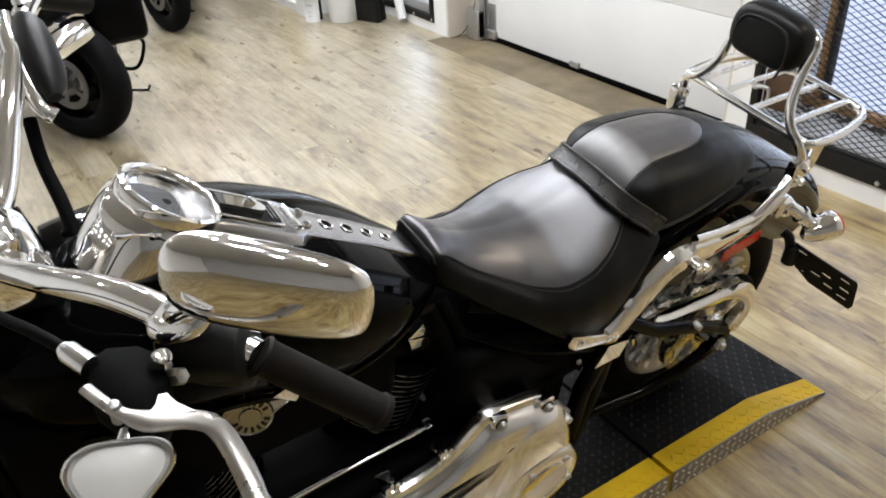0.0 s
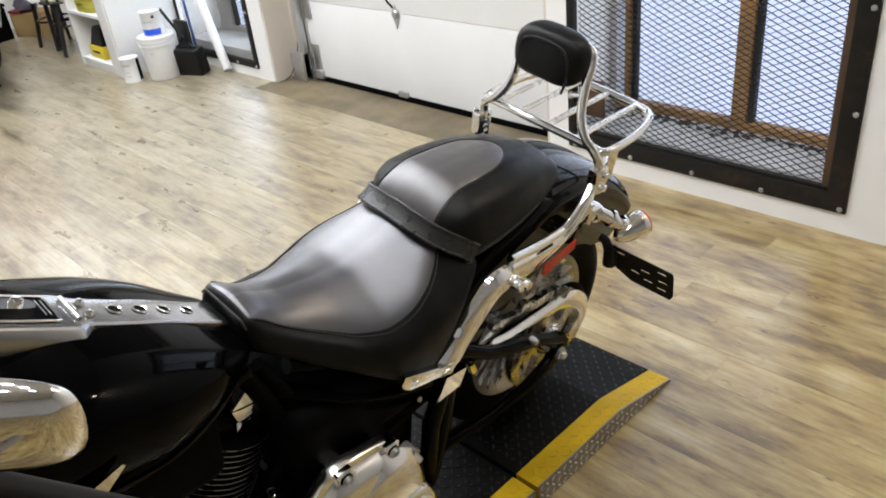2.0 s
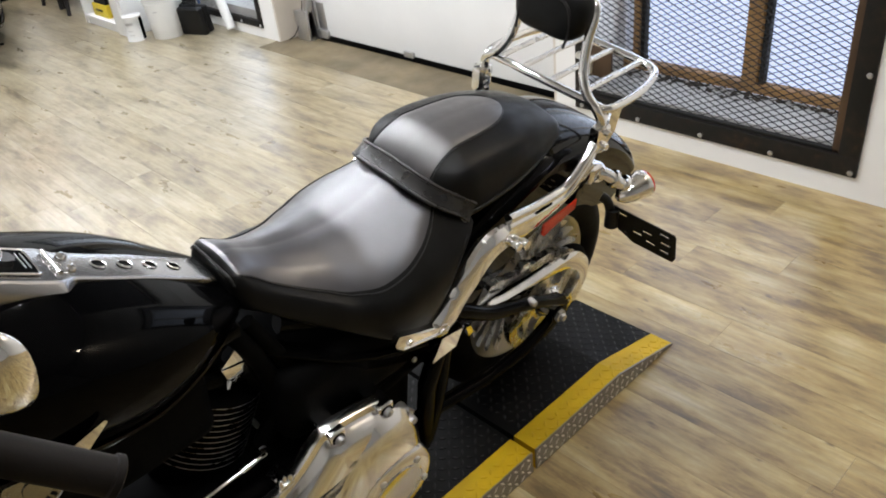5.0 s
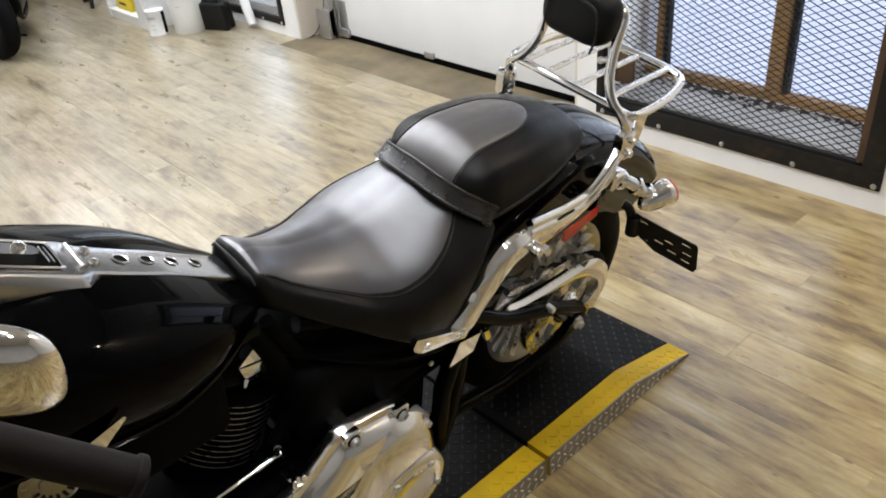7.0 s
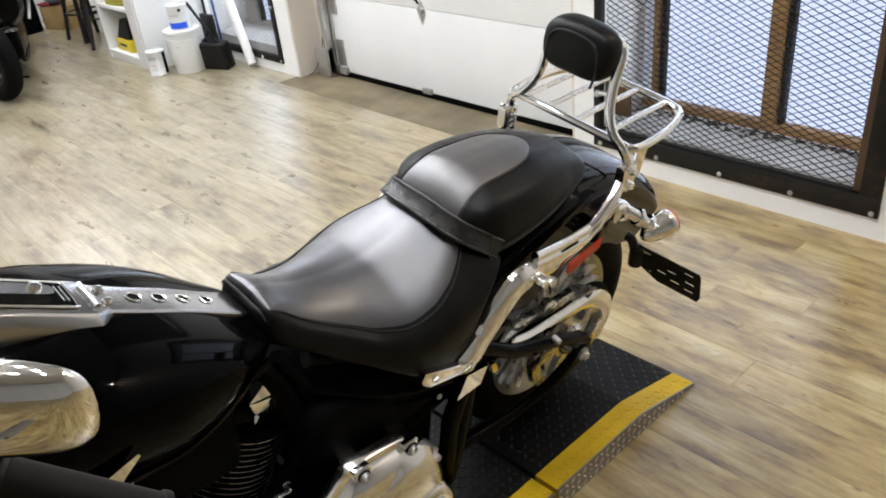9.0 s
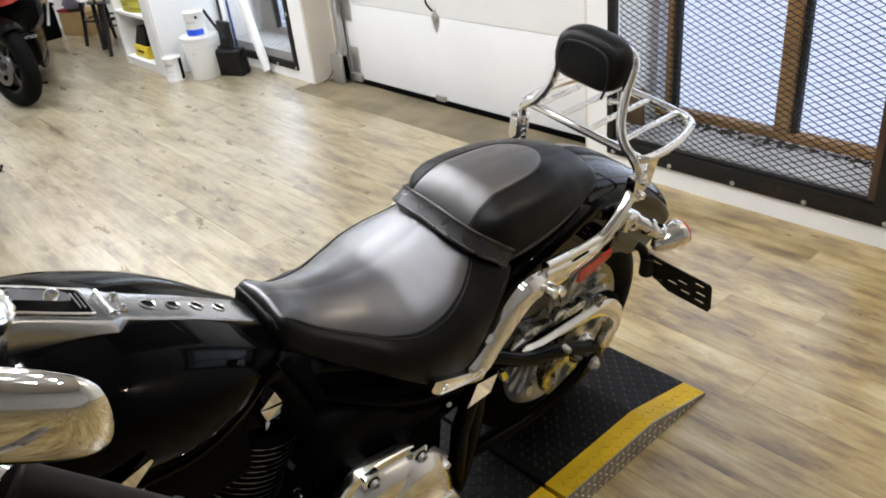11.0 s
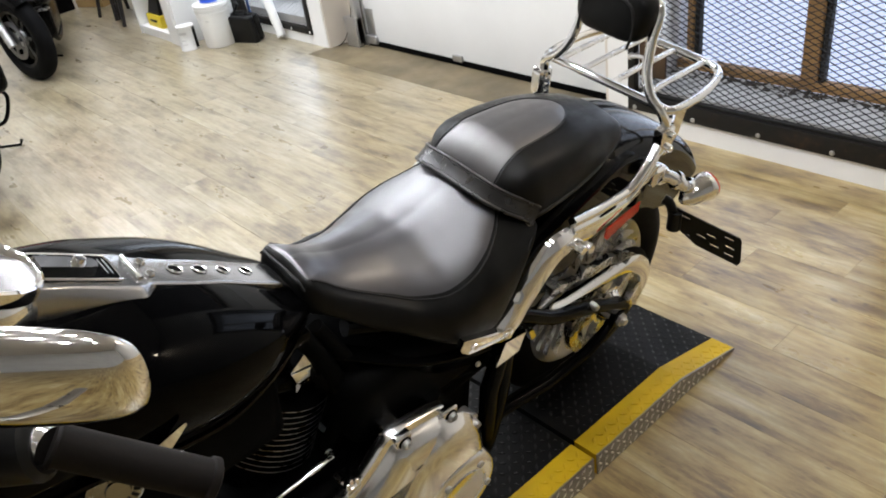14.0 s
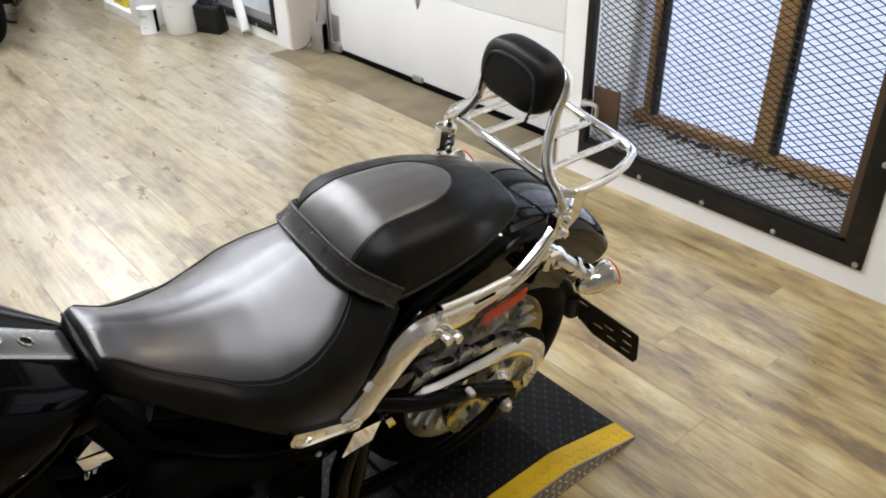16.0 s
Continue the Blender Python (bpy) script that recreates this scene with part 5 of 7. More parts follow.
for cx, lean in ((0.10, -22.5), (0.365, 22.5)):
    mm = pose(cx, 0, 0.40, 0, lean, 0)
    cyl = bp("cylinder", lathe([(0, -0.04), (0.072, -0.04), (0.072, 0.17), (0, 0.17)], mm, 32), M_FRAME, engine, "black finned cylinder")
    for k in range(12):
        z = 0.075 + k * 0.0125
        wide = mm @ Matrix.Diagonal((1, 1.08, 1, 1))
        fin = bp("fin", lathe([(0.06, z), (0.1000, z + 0.0002), (0.1000, z + 0.0018), (0.06, z + 0.0020)], wide, 40), M_RUBBER, cyl)
        bp("fin_edge", lathe([(0.1001, z + 0.0005), (0.1006, z + 0.0006), (0.1006, z + 0.0014), (0.1001, z + 0.0015)], wide, 40), M_FIN, fin, "bright machined edge")
    bp("cylinder_head", box((-0.09, -0.085, 0.225), (0.09, 0.085, 0.28), 0.03, mm, 3), M_FRAME, cyl)
    bp("head_bolt", lathe([(0, 0.012), (0.004, 0.011), (0.006, 0.006), (0.006, -0.01)], mm @ pose(0.098, -0.06, 0.10, 90, 0, 0), 6), M_STEEL, cyl)


# primary drive cover, chrome: a flanged case with a domed clutch end and a long tunnel to the front
PRIMARY = [(-0.075, 0.290), (-0.060, 0.350), (0.02, 0.370), (0.15, 0.394), (0.30, 0.416), (0.42, 0.436), (0.485, 0.474), (0.530, 0.518), (0.565, 0.528), (0.620, 0.521), (0.670, 0.509), (0.698, 0.492), (0.713, 0.455), (0.728, 0.405), (0.755, 0.365),
           (0.780, 0.310), (0.785, 0.250), (0.768, 0.190), (0.725, 0.145), (0.66, 0.122), (0.55, 0.118), (0.40, 0.135), (0.20, 0.160), (0.02, 0.190), (-0.055, 0.235)]


def primary():
    line = smooth_path([(x, 0, z) for x, z in PRIMARY + PRIMARY[:1]], 4)[:-1]
    rings = []
    for inset, y in ((0.0, -0.188), (0.0, -0.206), (0.002, -0.210), (0.014, -0.2125), (0.0165, -0.2145), (0.019, -0.221), (0.024, -0.230), (0.032, -0.238), (0.044, -0.246), (0.060, -0.251), (0.080, -0.2535)):
        ring = []
        for i, p in enumerate(line):
            d = (line[(i + 1) % len(line)] - line[i - 1]).normalized()
            ring.append((p.x + d.z * inset, y, p.z - d.x * inset))
        rings.append(ring)
    return loft(rings)


M_POLISH = metal_of("polished engine cover", (0.90, 0.90, 0.90), 0.13)
prim = bp("primary_cover", primary(), M_POLISH, None, "polished chrome primary drive cover")
bell = pose(0.640, -0.2530, 0.330, 90, 0, 0)
bp("clutch_dome", lathe([(0.165, -0.030), (0.152, -0.012), (0.138, 0.000), (0.12, 0.009), (0.10, 0.014), (0.06, 0.017), (0, 0.018)], bell @ Matrix.Diagonal((0.80, 1, 1, 1)), 56), M_POLISH, prim, "domed clutch end of the cover")
bp("tunnel", loft([[(x, -0.232 - d * math.sin(math.pi * k / 16), 0.300 + 0.02 * (x / 0.5) + h * math.cos(math.pi * k / 16)) for k in range(17)] for x, h, d in ((-0.03, 0.02, 0.002), (0.0, 0.050, 0.014), (0.06, 0.060, 0.022), (0.30, 0.070, 0.024), (0.46, 0.080, 0.024), (0.50, 0.084, 0.020), (0.512, 0.084, 0.004))], closed=False), M_POLISH, prim, "long rounded tunnel of the cover")
for bx, bz in ((0.341, 0.434), (0.457, 0.458)):
    clip = bp("clip_base", box((bx - 0.016, -0.214, bz - 0.010), (bx + 0.016, -0.165, bz + 0.006), 0.004), M_CHROME, prim)
    for k in range(3):
        bp("clip_tooth", lathe([(0.005, 0.0), (0.005, 0.012), (0.003, 0.018), (0, 0.019)], pose(bx - 0.010 + 0.010 * k, -0.208 + 0.004 * (k % 2), bz + 0.003), 10), M_CHROME, clip)
DERBY = pose(0.672, -0.254, 0.284, 90, 0, 0) @ Matrix.Diagonal((1.22, 1.22, 1.0, 1))
derby = bp("derby_cover", lathe([(0, 0.021), (0.045, 0.021), (0.048, 0.0225), (0.068, 0.0225), (0.076, 0.0185), (0.082, 0.010), (0.084, -0.01)], DERBY, 56), M_POLISH, prim, "round chrome derby cover")
bp("derby_ring", lathe([(0.050, 0.0226), (0.0515, 0.0245), (0.053, 0.0226)], DERBY, 48), M_ALU, derby)
for k in range(5):
    a = 2 * math.pi * k / 5 + 0.9
    bp("cover_screw", lathe([(0, 0.005), (0.004, 0.005), (0.0065, 0.004), (0.007, 0.0)], DERBY @ pose(0.063 * math.cos(a), 0.063 * math.sin(a), 0.0215), 14), M_STEEL, derby)
for bx, bz in ((0.566, 0.512), (0.682, 0.491)):
    boss = bp("bolt_boss", box((bx - 0.019, -0.226, bz - 0.016), (bx + 0.019, -0.15, bz + 0.014), 0.006, None, 3), M_CHROME, prim)
    bp("bolt_well", lathe([(0.0135, 0.002), (0.0105, 0.002), (0.0105, 0.0005), (0, 0.0005)], pose(bx, -0.226, bz - 0.002, 90, 0, 0), 20), M_FRAME, boss, "dark bolt recess")
    bp("bolt", lathe([(0, 0.004), (0.005, 0.004), (0.006, 0.010), (0.0085, 0.010), (0.0095, 0.0)], pose(bx, -0.2265, bz - 0.002, 90, 0, 0), 18), M_STEEL, boss)
bp("shift_shaft", lathe([(0, 0.03), (0.008, 0.03), (0.010, 0.012), (0.014, 0.010), (0.014, -0.02)], pose(0.741, -0.214, 0.419, 90, 0, 0), 12), M_STEEL, prim)
bp("shift_arm", plate([(0.728, 0.425), (0.748, 0.432), (0.760, 0.418), (0.752, 0.398), (0.735, 0.402)], 0.010, pose(0, -0.214, 0, 90, 0, 0)), M_STEEL, prim)

# gear linkage
link = bp("shift_rod", tube([(0.455, -0.132, 0.460), (0.30, -0.136, 0.458), (0.05, -0.143, 0.452), (-0.10, -0.148, 0.448)], 0.0045, 10), M_CHROME, None, "slim chrome gear shift rod")
bp("rod_sleeve", tube([(0.446, -0.1325, 0.460), (0.412, -0.133, 0.4595)], 0.0072, 10), M_CHROME, link)
bp("rod_ball", lathe([(0, 0.013), (0.009, 0.009), (0.012, 0.0), (0.009, -0.009), (0, -0.013)], pose(0.466, -0.131, 0.461, 90, 0, 0), 16), M_CHROME, link)
bp("shift_lever", tube([(0.467, -0.125, 0.463), (0.480, -0.10, 0.430)], 0.008, 10), M_STEEL, link)

# horn cover with its round badge, coil bracket and side trim
badge_m = pose(0.116, -0.160, 0.760, 78, 0, -14)
horn = bp("horn_cover", loft([[(0.116 + r * math.cos(a) * (1.0 if math.cos(a) < 0 else 1.0 + g * abs(math.cos(a)) ** 6), -y, 0.757 + r * math.sin(a) + 0.0) for a in [2 * math.pi * k / 40 for k in range(40)]] for r, y, g in ((0.040, 0.11, 0.6), (0.044, 0.138, 0.9), (0.042, 0.151, 0.9), (0.036, 0.155, 0.6))]), M_BADGE, None, "chrome horn cover with a round lettered badge")
badge = bp("badge", lathe([(0, 0.003), (0.016, 0.003), (0.0175, 0.0), (0.032, 0.0), (0.034, 0.002), (0.035, -0.004)], badge_m, 40), M_BADGE, horn)
for k in range(16):
    a = 360 / 16 * k
    if k not in (4, 12):
        bp("letter_bar", box((-0.0022, 0.0205, 0.0), (0.0022, 0.0295, 0.0012), 0, badge_m @ pose(0, 0, 0, 0, 0, a)), M_PLASTIC, badge, "dark raised bar")
bp("trim_fin", loft([[(0.140, -0.203, 0.838), (0.172, -0.205, 0.812), (0.145, -0.180, 0.815)], [(0.158, -0.204, 0.846), (0.177, -0.206, 0.822), (0.160, -0.180, 0.828)], [(0.2165, -0.202, 0.861), (0.2195, -0.202, 0.856), (0.214, -0.196, 0.855)]]), M_CHROME, horn, "pointed chrome trim")
coil = bp("coil_bracket", plate([(0.436, 0.686), (0.476, 0.722), (0.496, 0.722), (0.498, 0.700), (0.472, 0.690), (0.496, 0.676)], 0.003, pose(0, -0.086, 0, 90, 0, 0)), M_CHROME, None, "folded chrome bracket below the tank")
bp("bracket_foot", loft([[(0.435, -0.092, 0.685), (0.500, -0.089, 0.668), (0.500, -0.080, 0.668), (0.435, -0.080, 0.685)], [(0.440, -0.094, 0.664), (0.505, -0.090, 0.652), (0.505, -0.080, 0.652), (0.440, -0.080, 0.664)], [(0.447, -0.092, 0.650), (0.490, -0.089, 0.640), (0.490, -0.080, 0.640), (0.447, -0.080, 0.650)]]), M_CHROME, coil)
for k in range(3):
    bp("bracket_tooth", loft([[(0.440 + 0.013 * k, -0.092, 0.656), (0.450 + 0.013 * k, -0.092, 0.653), (0.450 + 0.013 * k, -0.084, 0.653), (0.440 + 0.013 * k, -0.084, 0.656)], [(0.438 + 0.013 * k, -0.091, 0.634 + 0.005 * k), (0.442 + 0.013 * k, -0.091, 0.633 + 0.005 * k), (0.442 + 0.013 * k, -0.085, 0.633 + 0.005 * k), (0.438 + 0.013 * k, -0.085, 0.634 + 0.005 * k)]]), M_CHROME, coil)
bp("tank_bracket", box((0.42, -0.105, 0.752), (0.475, -0.082, 0.775), 0.004, None), M_FRAME, coil)
for k, (x, y, z, r) in enumerate(((0.50, -0.10, 0.67, 0.018), (0.545, -0.11, 0.64, 0.014), (0.52, -0.08, 0.56, 0.02))):
    bp("hose", tube(smooth_path([(x - 0.05, y * 0.8, z + 0.12), (x, y, z), (x + 0.02, y * 1.1, z - 0.12), (x - 0.02, y, z - 0.22)], 4), r, 10), M_RUBBER, coil, "black rubber hose")

# handlebar, left controls and mirrors
BAR = [(-0.13, 0.0, 1.09), (-0.115, -0.09, 1.11), (-0.078, -0.183, 1.152), (-0.027, -0.285, 1.194), (0.012, -0.358, 1.206), (0.056, -0.430, 1.203)]
bar = bp("handlebar", put_tube(tube(smooth_path(BAR, 6), 0.016, 16), smooth_path([(-0.13, 0.0, 1.09), (-0.09, 0.06, 1.09), (-0.045, 0.18, 1.135), (-0.008, 0.285, 1.168), (0.020, 0.36, 1.184), (0.05, 0.43, 1.184)], 6), 0.016, 16), M_CHROME, None, "thick chrome pulled-back handlebar")
M_GRIP = painted("soft black grip rubber", (0.009, 0.0070, 0.0060), 0.6, 260, 0.0006, 0.2, 0.0, 0.15)
ga, gb = Vector((0.058, -0.430, 1.205)), Vector((0.150, -0.490, 1.128))


def along(a, b, t):
    return a + (b - a) * t


grip = bp("grip", tube([along(ga, gb, t) for t in (0.0, 0.02, 0.05, 0.5, 0.93, 0.94, 0.985, 1.0)], [0.017, 0.0195, 0.0172, 0.0172, 0.0172, 0.0195, 0.0195, 0.016], 24), M_GRIP, bar, "black rubber grip")
bp("switch_housing", loft([section_pts for section_pts in [[Vector((-0.005 + 0.060 * t, -0.372 - 0.052 * t, 1.196 + 0.006 * t)) + Vector((0.25 * math.sin(a) * 0.0, 0, 0)) + 0.030 * f * (Vector((0.5, 0.72, 0.48)) * math.cos(a) + Vector((-0.38, -0.12, 0.91)) * math.sin(a)) for a in [2 * math.pi * k / 20 for k in range(20)]] for t, f in ((0.0, 0.75), (0.06, 0.95), (0.5, 1.0), (0.94, 0.95), (1.0, 0.75))]]), M_PLASTIC, bar, "black switch housing")


def perch_block():
    outline = [(-0.070, -0.389), (-0.053, -0.382), (-0.030, -0.392), (-0.016, -0.412), (-0.020, -0.445), (-0.044, -0.472), (-0.062, -0.450), (-0.077, -0.415)]
    cx, cy = -0.046, -0.425
    return loft([[(cx + (x - cx) * f, cy + (y - cy) * f, z) for x, y in outline] for f, z in ((0.80, 1.176), (0.97, 1.182), (1.0, 1.195), (1.0, 1.222), (0.95, 1.230), (0.80, 1.233))])


M_LEVER = metal_of("polished lever alloy", (0.46, 0.44, 0.41), 0.30)
bp("lever_perch", perch_block(), M_RUBBER, bar, "black lever clamp")
lever = bp("clutch_lever", tube(smooth_path([(-0.078, -0.424, 1.238), (-0.064, -0.458, 1.240), (-0.046, -0.480, 1.241), (-0.022, -0.492, 1.241), (-0.006, -0.506, 1.238), (-0.001, -0.538, 1.234), (-0.002, -0.580, 1.230), (-0.006, -0.650, 1.228)], 6),
    [0.0055] * 8 + [0.006, 0.0075, 0.0085, 0.0095, 0.0100, 0.0100, 0.0100, 0.0098, 0.0095, 0.0092] + [0.0090] * 25, 16, False, 0.55, (0.1, 0.1, 1)), M_LEVER, bar, "polished clutch lever")
bp("lever_horn", loft([[(-0.050, -0.480, 1.236), (-0.014, -0.492, 1.236), (-0.014, -0.492, 1.246), (-0.050, -0.480, 1.246)], [(-0.038, -0.471, 1.238), (-0.024, -0.476, 1.238), (-0.024, -0.476, 1.245), (-0.038, -0.471, 1.245)], [(-0.033, -0.461, 1.239), (-0.027, -0.463, 1.239), (-0.027, -0.463, 1.243), (-0.033, -0.461, 1.243)]]), M_LEVER, lever, "polished stop horn of the lever")
bp("pivot_bolt", lathe([(0, 0.006), (0.004, 0.005), (0.005, 0.002), (0.005, -0.02)], pose(-0.064, -0.456, 1.242, 10, 0, 0), 14), M_STEEL, lever)
bp("clutch_cable", tube(smooth_path([(-0.072, -0.392, 1.232), (-0.092, -0.352, 1.232), (-0.114, -0.30, 1.215), (-0.140, -0.22, 1.17), (-0.165, -0.14, 1.08), (-0.18, -0.10, 0.95)], 5), 0.0055, 10), M_RUBBER, bar, "black clutch cable")
bp("cable_ferrule", tube([(-0.069, -0.398, 1.231), (-0.080, -0.376, 1.233), (-0.083, -0.370, 1.233)], [0.0095, 0.0095, 0.006], 12), M_ALU, bar)
# chrome clamp and arm that carry the mirror
bp("mirror_arm", tube(smooth_path([(-0.008, -0.372, 1.222), (0.000, -0.396, 1.236), (0.014, -0.408, 1.247), (0.030, -0.402, 1.256), (0.036, -0.385, 1.256)], 5), [0.013, 0.014, 0.015, 0.015, 0.014, 0.013, 0.012, 0.012, 0.012, 0.012, 0.012, 0.012, 0.011, 0.011, 0.011, 0.011, 0.011, 0.011, 0.011, 0.010, 0.009], 16), M_CHROME, bar, "chrome mirror clamp arm")
bp("clamp_bolt", lathe([(0, 0.012), (0.007, 0.011), (0.010, 0.004), (0.010, -0.02)], pose(-0.020, -0.424, 1.236, 25, 10, 0), 14), M_CHROME, bar)
bp("clamp_bolt", lathe([(0, 0.008), (0.006, 0.007), (0.008, 0.002), (0.008, -0.02)], pose(-0.012, -0.437, 1.226, 45, 30, 0), 6), M_STEEL, bar)
# controls on the far side of the bar, with a cable down to the tank
bp("brake_reservoir", lathe([(0, 0.080), (0.014, 0.077), (0.024, 0.055), (0.028, 0.02), (0.028, -0.03), (0.022, -0.06), (0.010, -0.078), (0, -0.080)], Matrix.Translation((0.018, 0.275, 1.162)) @ Vector((0.02, 0.93, 0.36)).to_track_quat("Z", "Y").to_matrix().to_4x4(), 28), M_PLASTIC, bar, "black brake reservoir")
bp("reservoir_trim", tube(smooth_path([(-0.004, 0.35, 1.195), (-0.012, 0.28, 1.172), (-0.006, 0.20, 1.130), (0.008, 0.185, 1.115)], 5), 0.012, 12), M_CHROME, bar, "chrome edge of the reservoir")
bp("throttle_cable", tube(smooth_path([(-0.022, 0.22, 1.10), (-0.026, 0.17, 1.06), (-0.022, 0.10, 1.03), (-0.022, 0.05, 1.00)], 5), 0.010, 10), M_RUBBER, bar, "black throttle cable")
riser = bp("bar_clamp", loft([section(-0.13 + dx, w, zt, zb, 3.0, 28) for dx, w, zt, zb in ((-0.03, 0.06, 1.10, 1.03), (-0.01, 0.085, 1.112, 1.01), (0.03, 0.085, 1.106, 1.00), (0.055, 0.075, 1.085, 0.99), (0.07, 0.05, 1.05, 0.99))]), M_CHROME, bar, "chrome handlebar clamp")
for y in (-0.045, 0.045):
    for dx in (-0.002, 0.035):
        bp("clamp_bolt", lathe([(0, 0.010), (0.006, 0.009), (0.009, 0.003), (0.009, -0.01)], pose(-0.13 + dx, y, 1.108 - dx * 0.15, 0, 10, 0), 14), M_CHROME, riser)


def mirror_shell(a, b, up, front):
    """Drop-shaped chrome shell from the inner end a to the outer end b."""
    rings = []
    for t, h, d in [(u, *lerp_table([(0.0, 0.08, 0.10), (0.015, 0.42, 0.35), (0.06, 0.72, 0.65), (0.15, 0.92, 0.88), (0.30, 1.0, 1.0), (0.5, 1.0, 1.0), (0.7, 0.96, 0.92), (0.85, 0.88, 0.80), (0.94, 0.74, 0.66), (0.985, 0.46, 0.42), (1.0, 0.08, 0.12)], u)) for u in [0.5 - 0.5 * math.cos(math.pi * k / 30) for k in range(31)]]:
        c = along(a, b, t)
        ring = []
        for k in range(40):
            w = 2 * math.pi * k / 40
            f = math.cos(w)
            ring.append(c + up * (0.041 * h * math.copysign(abs(math.sin(w)) ** 0.8, math.sin(w))) + front * (f * (0.026 if f > 0 else 0.008) * d))
        rings.append(ring)
    return loft(rings)


def mirror(a, b, up, front):
    return bp("mirror", mirror_shell(a, b, up, front), M_CHROME, bar, "chrome drop-shaped rear-view mirror")


up = Vector((0.10, 0.05, 0.99)).normalized()
front = Vector((-0.72, -0.60, 0.33)).normalized()
stem_pts = [(0.004, -0.385, 1.238), (0.000, -0.405, 1.262), (0.012, -0.425, 1.285), (0.030, -0.450, 1.310)]
mirror(Vector((-0.006, -0.440, 1.345)), Vector((0.122, -0.517, 1.311)), up, front)
bp("mirror_stem", tube(smooth_path(stem_pts, 4), 0.008, 12), M_CHROME, bar, "chrome mirror stem")
bp("stem_clamp", lathe([(0, 0.016), (0.012, 0.015), (0.017, 0.006), (0.017, -0.010), (0.010, -0.016), (0, -0.016)], pose(0.006, -0.383, 1.235, 30, 20, 0), 22), M_CHROME, bar)
mirror(Vector((0.0, 0.430, 1.32)), Vector((0.10, 0.530, 1.31)), Vector((0, 0, 1)), Vector((-0.8, 0.55, 0.1)).normalized())
bp("mirror_stem", tube(smooth_path([(0.02, 0.37, 1.20), (0.02, 0.39, 1.25), (0.03, 0.44, 1.30)], 4), 0.008, 12), M_CHROME, bar)
bp("grip", tube([(0.05, 0.43, 1.184), (0.13, 0.50, 1.13)], 0.0195, 20), M_GRIP, bar, "black rubber grip")
# front turn signal on the bar
M_LENS = material("milky clear lens", (0.72, 0.72, 0.70), 0.12)
SIG = Matrix.Translation((-0.078, -0.516, 1.243)) @ Vector((-0.04, -0.62, 0.78)).to_track_quat("Z", "Y").to_matrix().to_4x4()


def signal_ring(f, h):
    """Rounded three-sided outline of the lamp."""
    out = []
    for k in range(40):
        a = 2 * math.pi * k / 40
        r = 0.034 + 0.004 * math.cos(3 * a - 0.6)
        out.append(SIG @ Vector((r * 1.06 * f * math.cos(a), r * 0.80 * f * math.sin(a), h)))
    return out


fs = bp("front_signal", loft([signal_ring(f, h) for f, h in ((0.35, -0.045), (0.70, -0.034), (0.92, -0.014), (1.0, 0.0), (1.0, 0.006), (0.95, 0.0095), (0.88, 0.009), (0.84, 0.004))]), M_CHROME, bar, "chrome front turn signal")
bp("lens", loft([signal_ring(f, h) for f, h in ((0.845, 0.0042), (0.80, 0.0065), (0.5, 0.0095), (0.05, 0.0105))]), M_LENS, fs, "clear lens of the turn signal")
bp("signal_stalk", tube([(-0.06, -0.46, 1.21), (-0.085, -0.505, 1.215)], 0.009, 12), M_CHROME, fs)

# headlamp nacelle, fork and front wheel, turned left with the bar
nac = bp("headlamp_nacelle", loft([[Vector((-0.215 + dx, 0.0, z)) + Vector((math.cos(a) * r * 0.8, math.sin(a) * r, 0)) for a in [2 * math.pi * k / 36 for k in range(36)]] for z, r, dx in ((0.72, 0.085, -0.05), (0.80, 0.115, -0.05), (0.90, 0.125, -0.04), (1.00, 0.118, -0.03), (1.06, 0.095, -0.02), (1.085, 0.05, -0.015))]), M_CHROME, None, "chrome headlamp nacelle over the fork")
bp("headlamp", lathe([(0.0, 0.075), (0.05, 0.066), (0.082, 0.035), (0.09, 0.0), (0.085, -0.06), (0.04, -0.1)], pose(-0.36, 0.02, 0.90, 0, -82, 0), 40), M_CHROME, nac, "round chrome headlamp")
for s in (-1, 1):
    bp("fork_leg", tube([(-0.235, 0.105 * s, 0.80), (-0.33, 0.105 * s + 0.0, 0.55), (-0.42, 0.105 * s, 0.30)], [0.030, 0.030, 0.034], 18), M_CHROME, nac, "chrome fork leg")
fw = pose(-0.43, 0.0, 0.315, 90, 0, 14)
front_wheel = bp("front_wheel", lathe([(0.03, -0.05), (0.12, -0.035), (0.19, -0.045), (0.205, -0.055), (0.212, -0.055), (0.205, 0), (0.212, 0.055), (0.205, 0.055), (0.19, 0.045), (0.12, 0.035), (0.03, 0.05)], fw, 48), M_CHROME, None, "polished front wheel")
bp("tyre", lathe([(0.208, -0.054), (0.235, -0.066), (0.27, -0.068), (0.30, -0.048), (0.315, 0.0), (0.30, 0.048), (0.27, 0.068), (0.235, 0.066), (0.208, 0.054)], fw, 56), M_TYRE, front_wheel, "black front tyre")


def front_fender():
    rings = []
    for d in np.linspace(200, 5, 36):
        a = radians(d)
        out = [fw @ Vector((r * math.cos(a), r * math.sin(a), y)) for r, y in ((0.29, -0.088), (0.33, -0.085), (0.352, -0.06), (0.362, 0.0), (0.352, 0.06), (0.33, 0.085), (0.29, 0.088), (0.285, 0.084), (0.325, 0.08), (0.347, 0.056), (0.356, 0.0), (0.347, -0.056), (0.325, -0.08), (0.285, -0.084))]
        rings.append(out)
    return loft(rings)


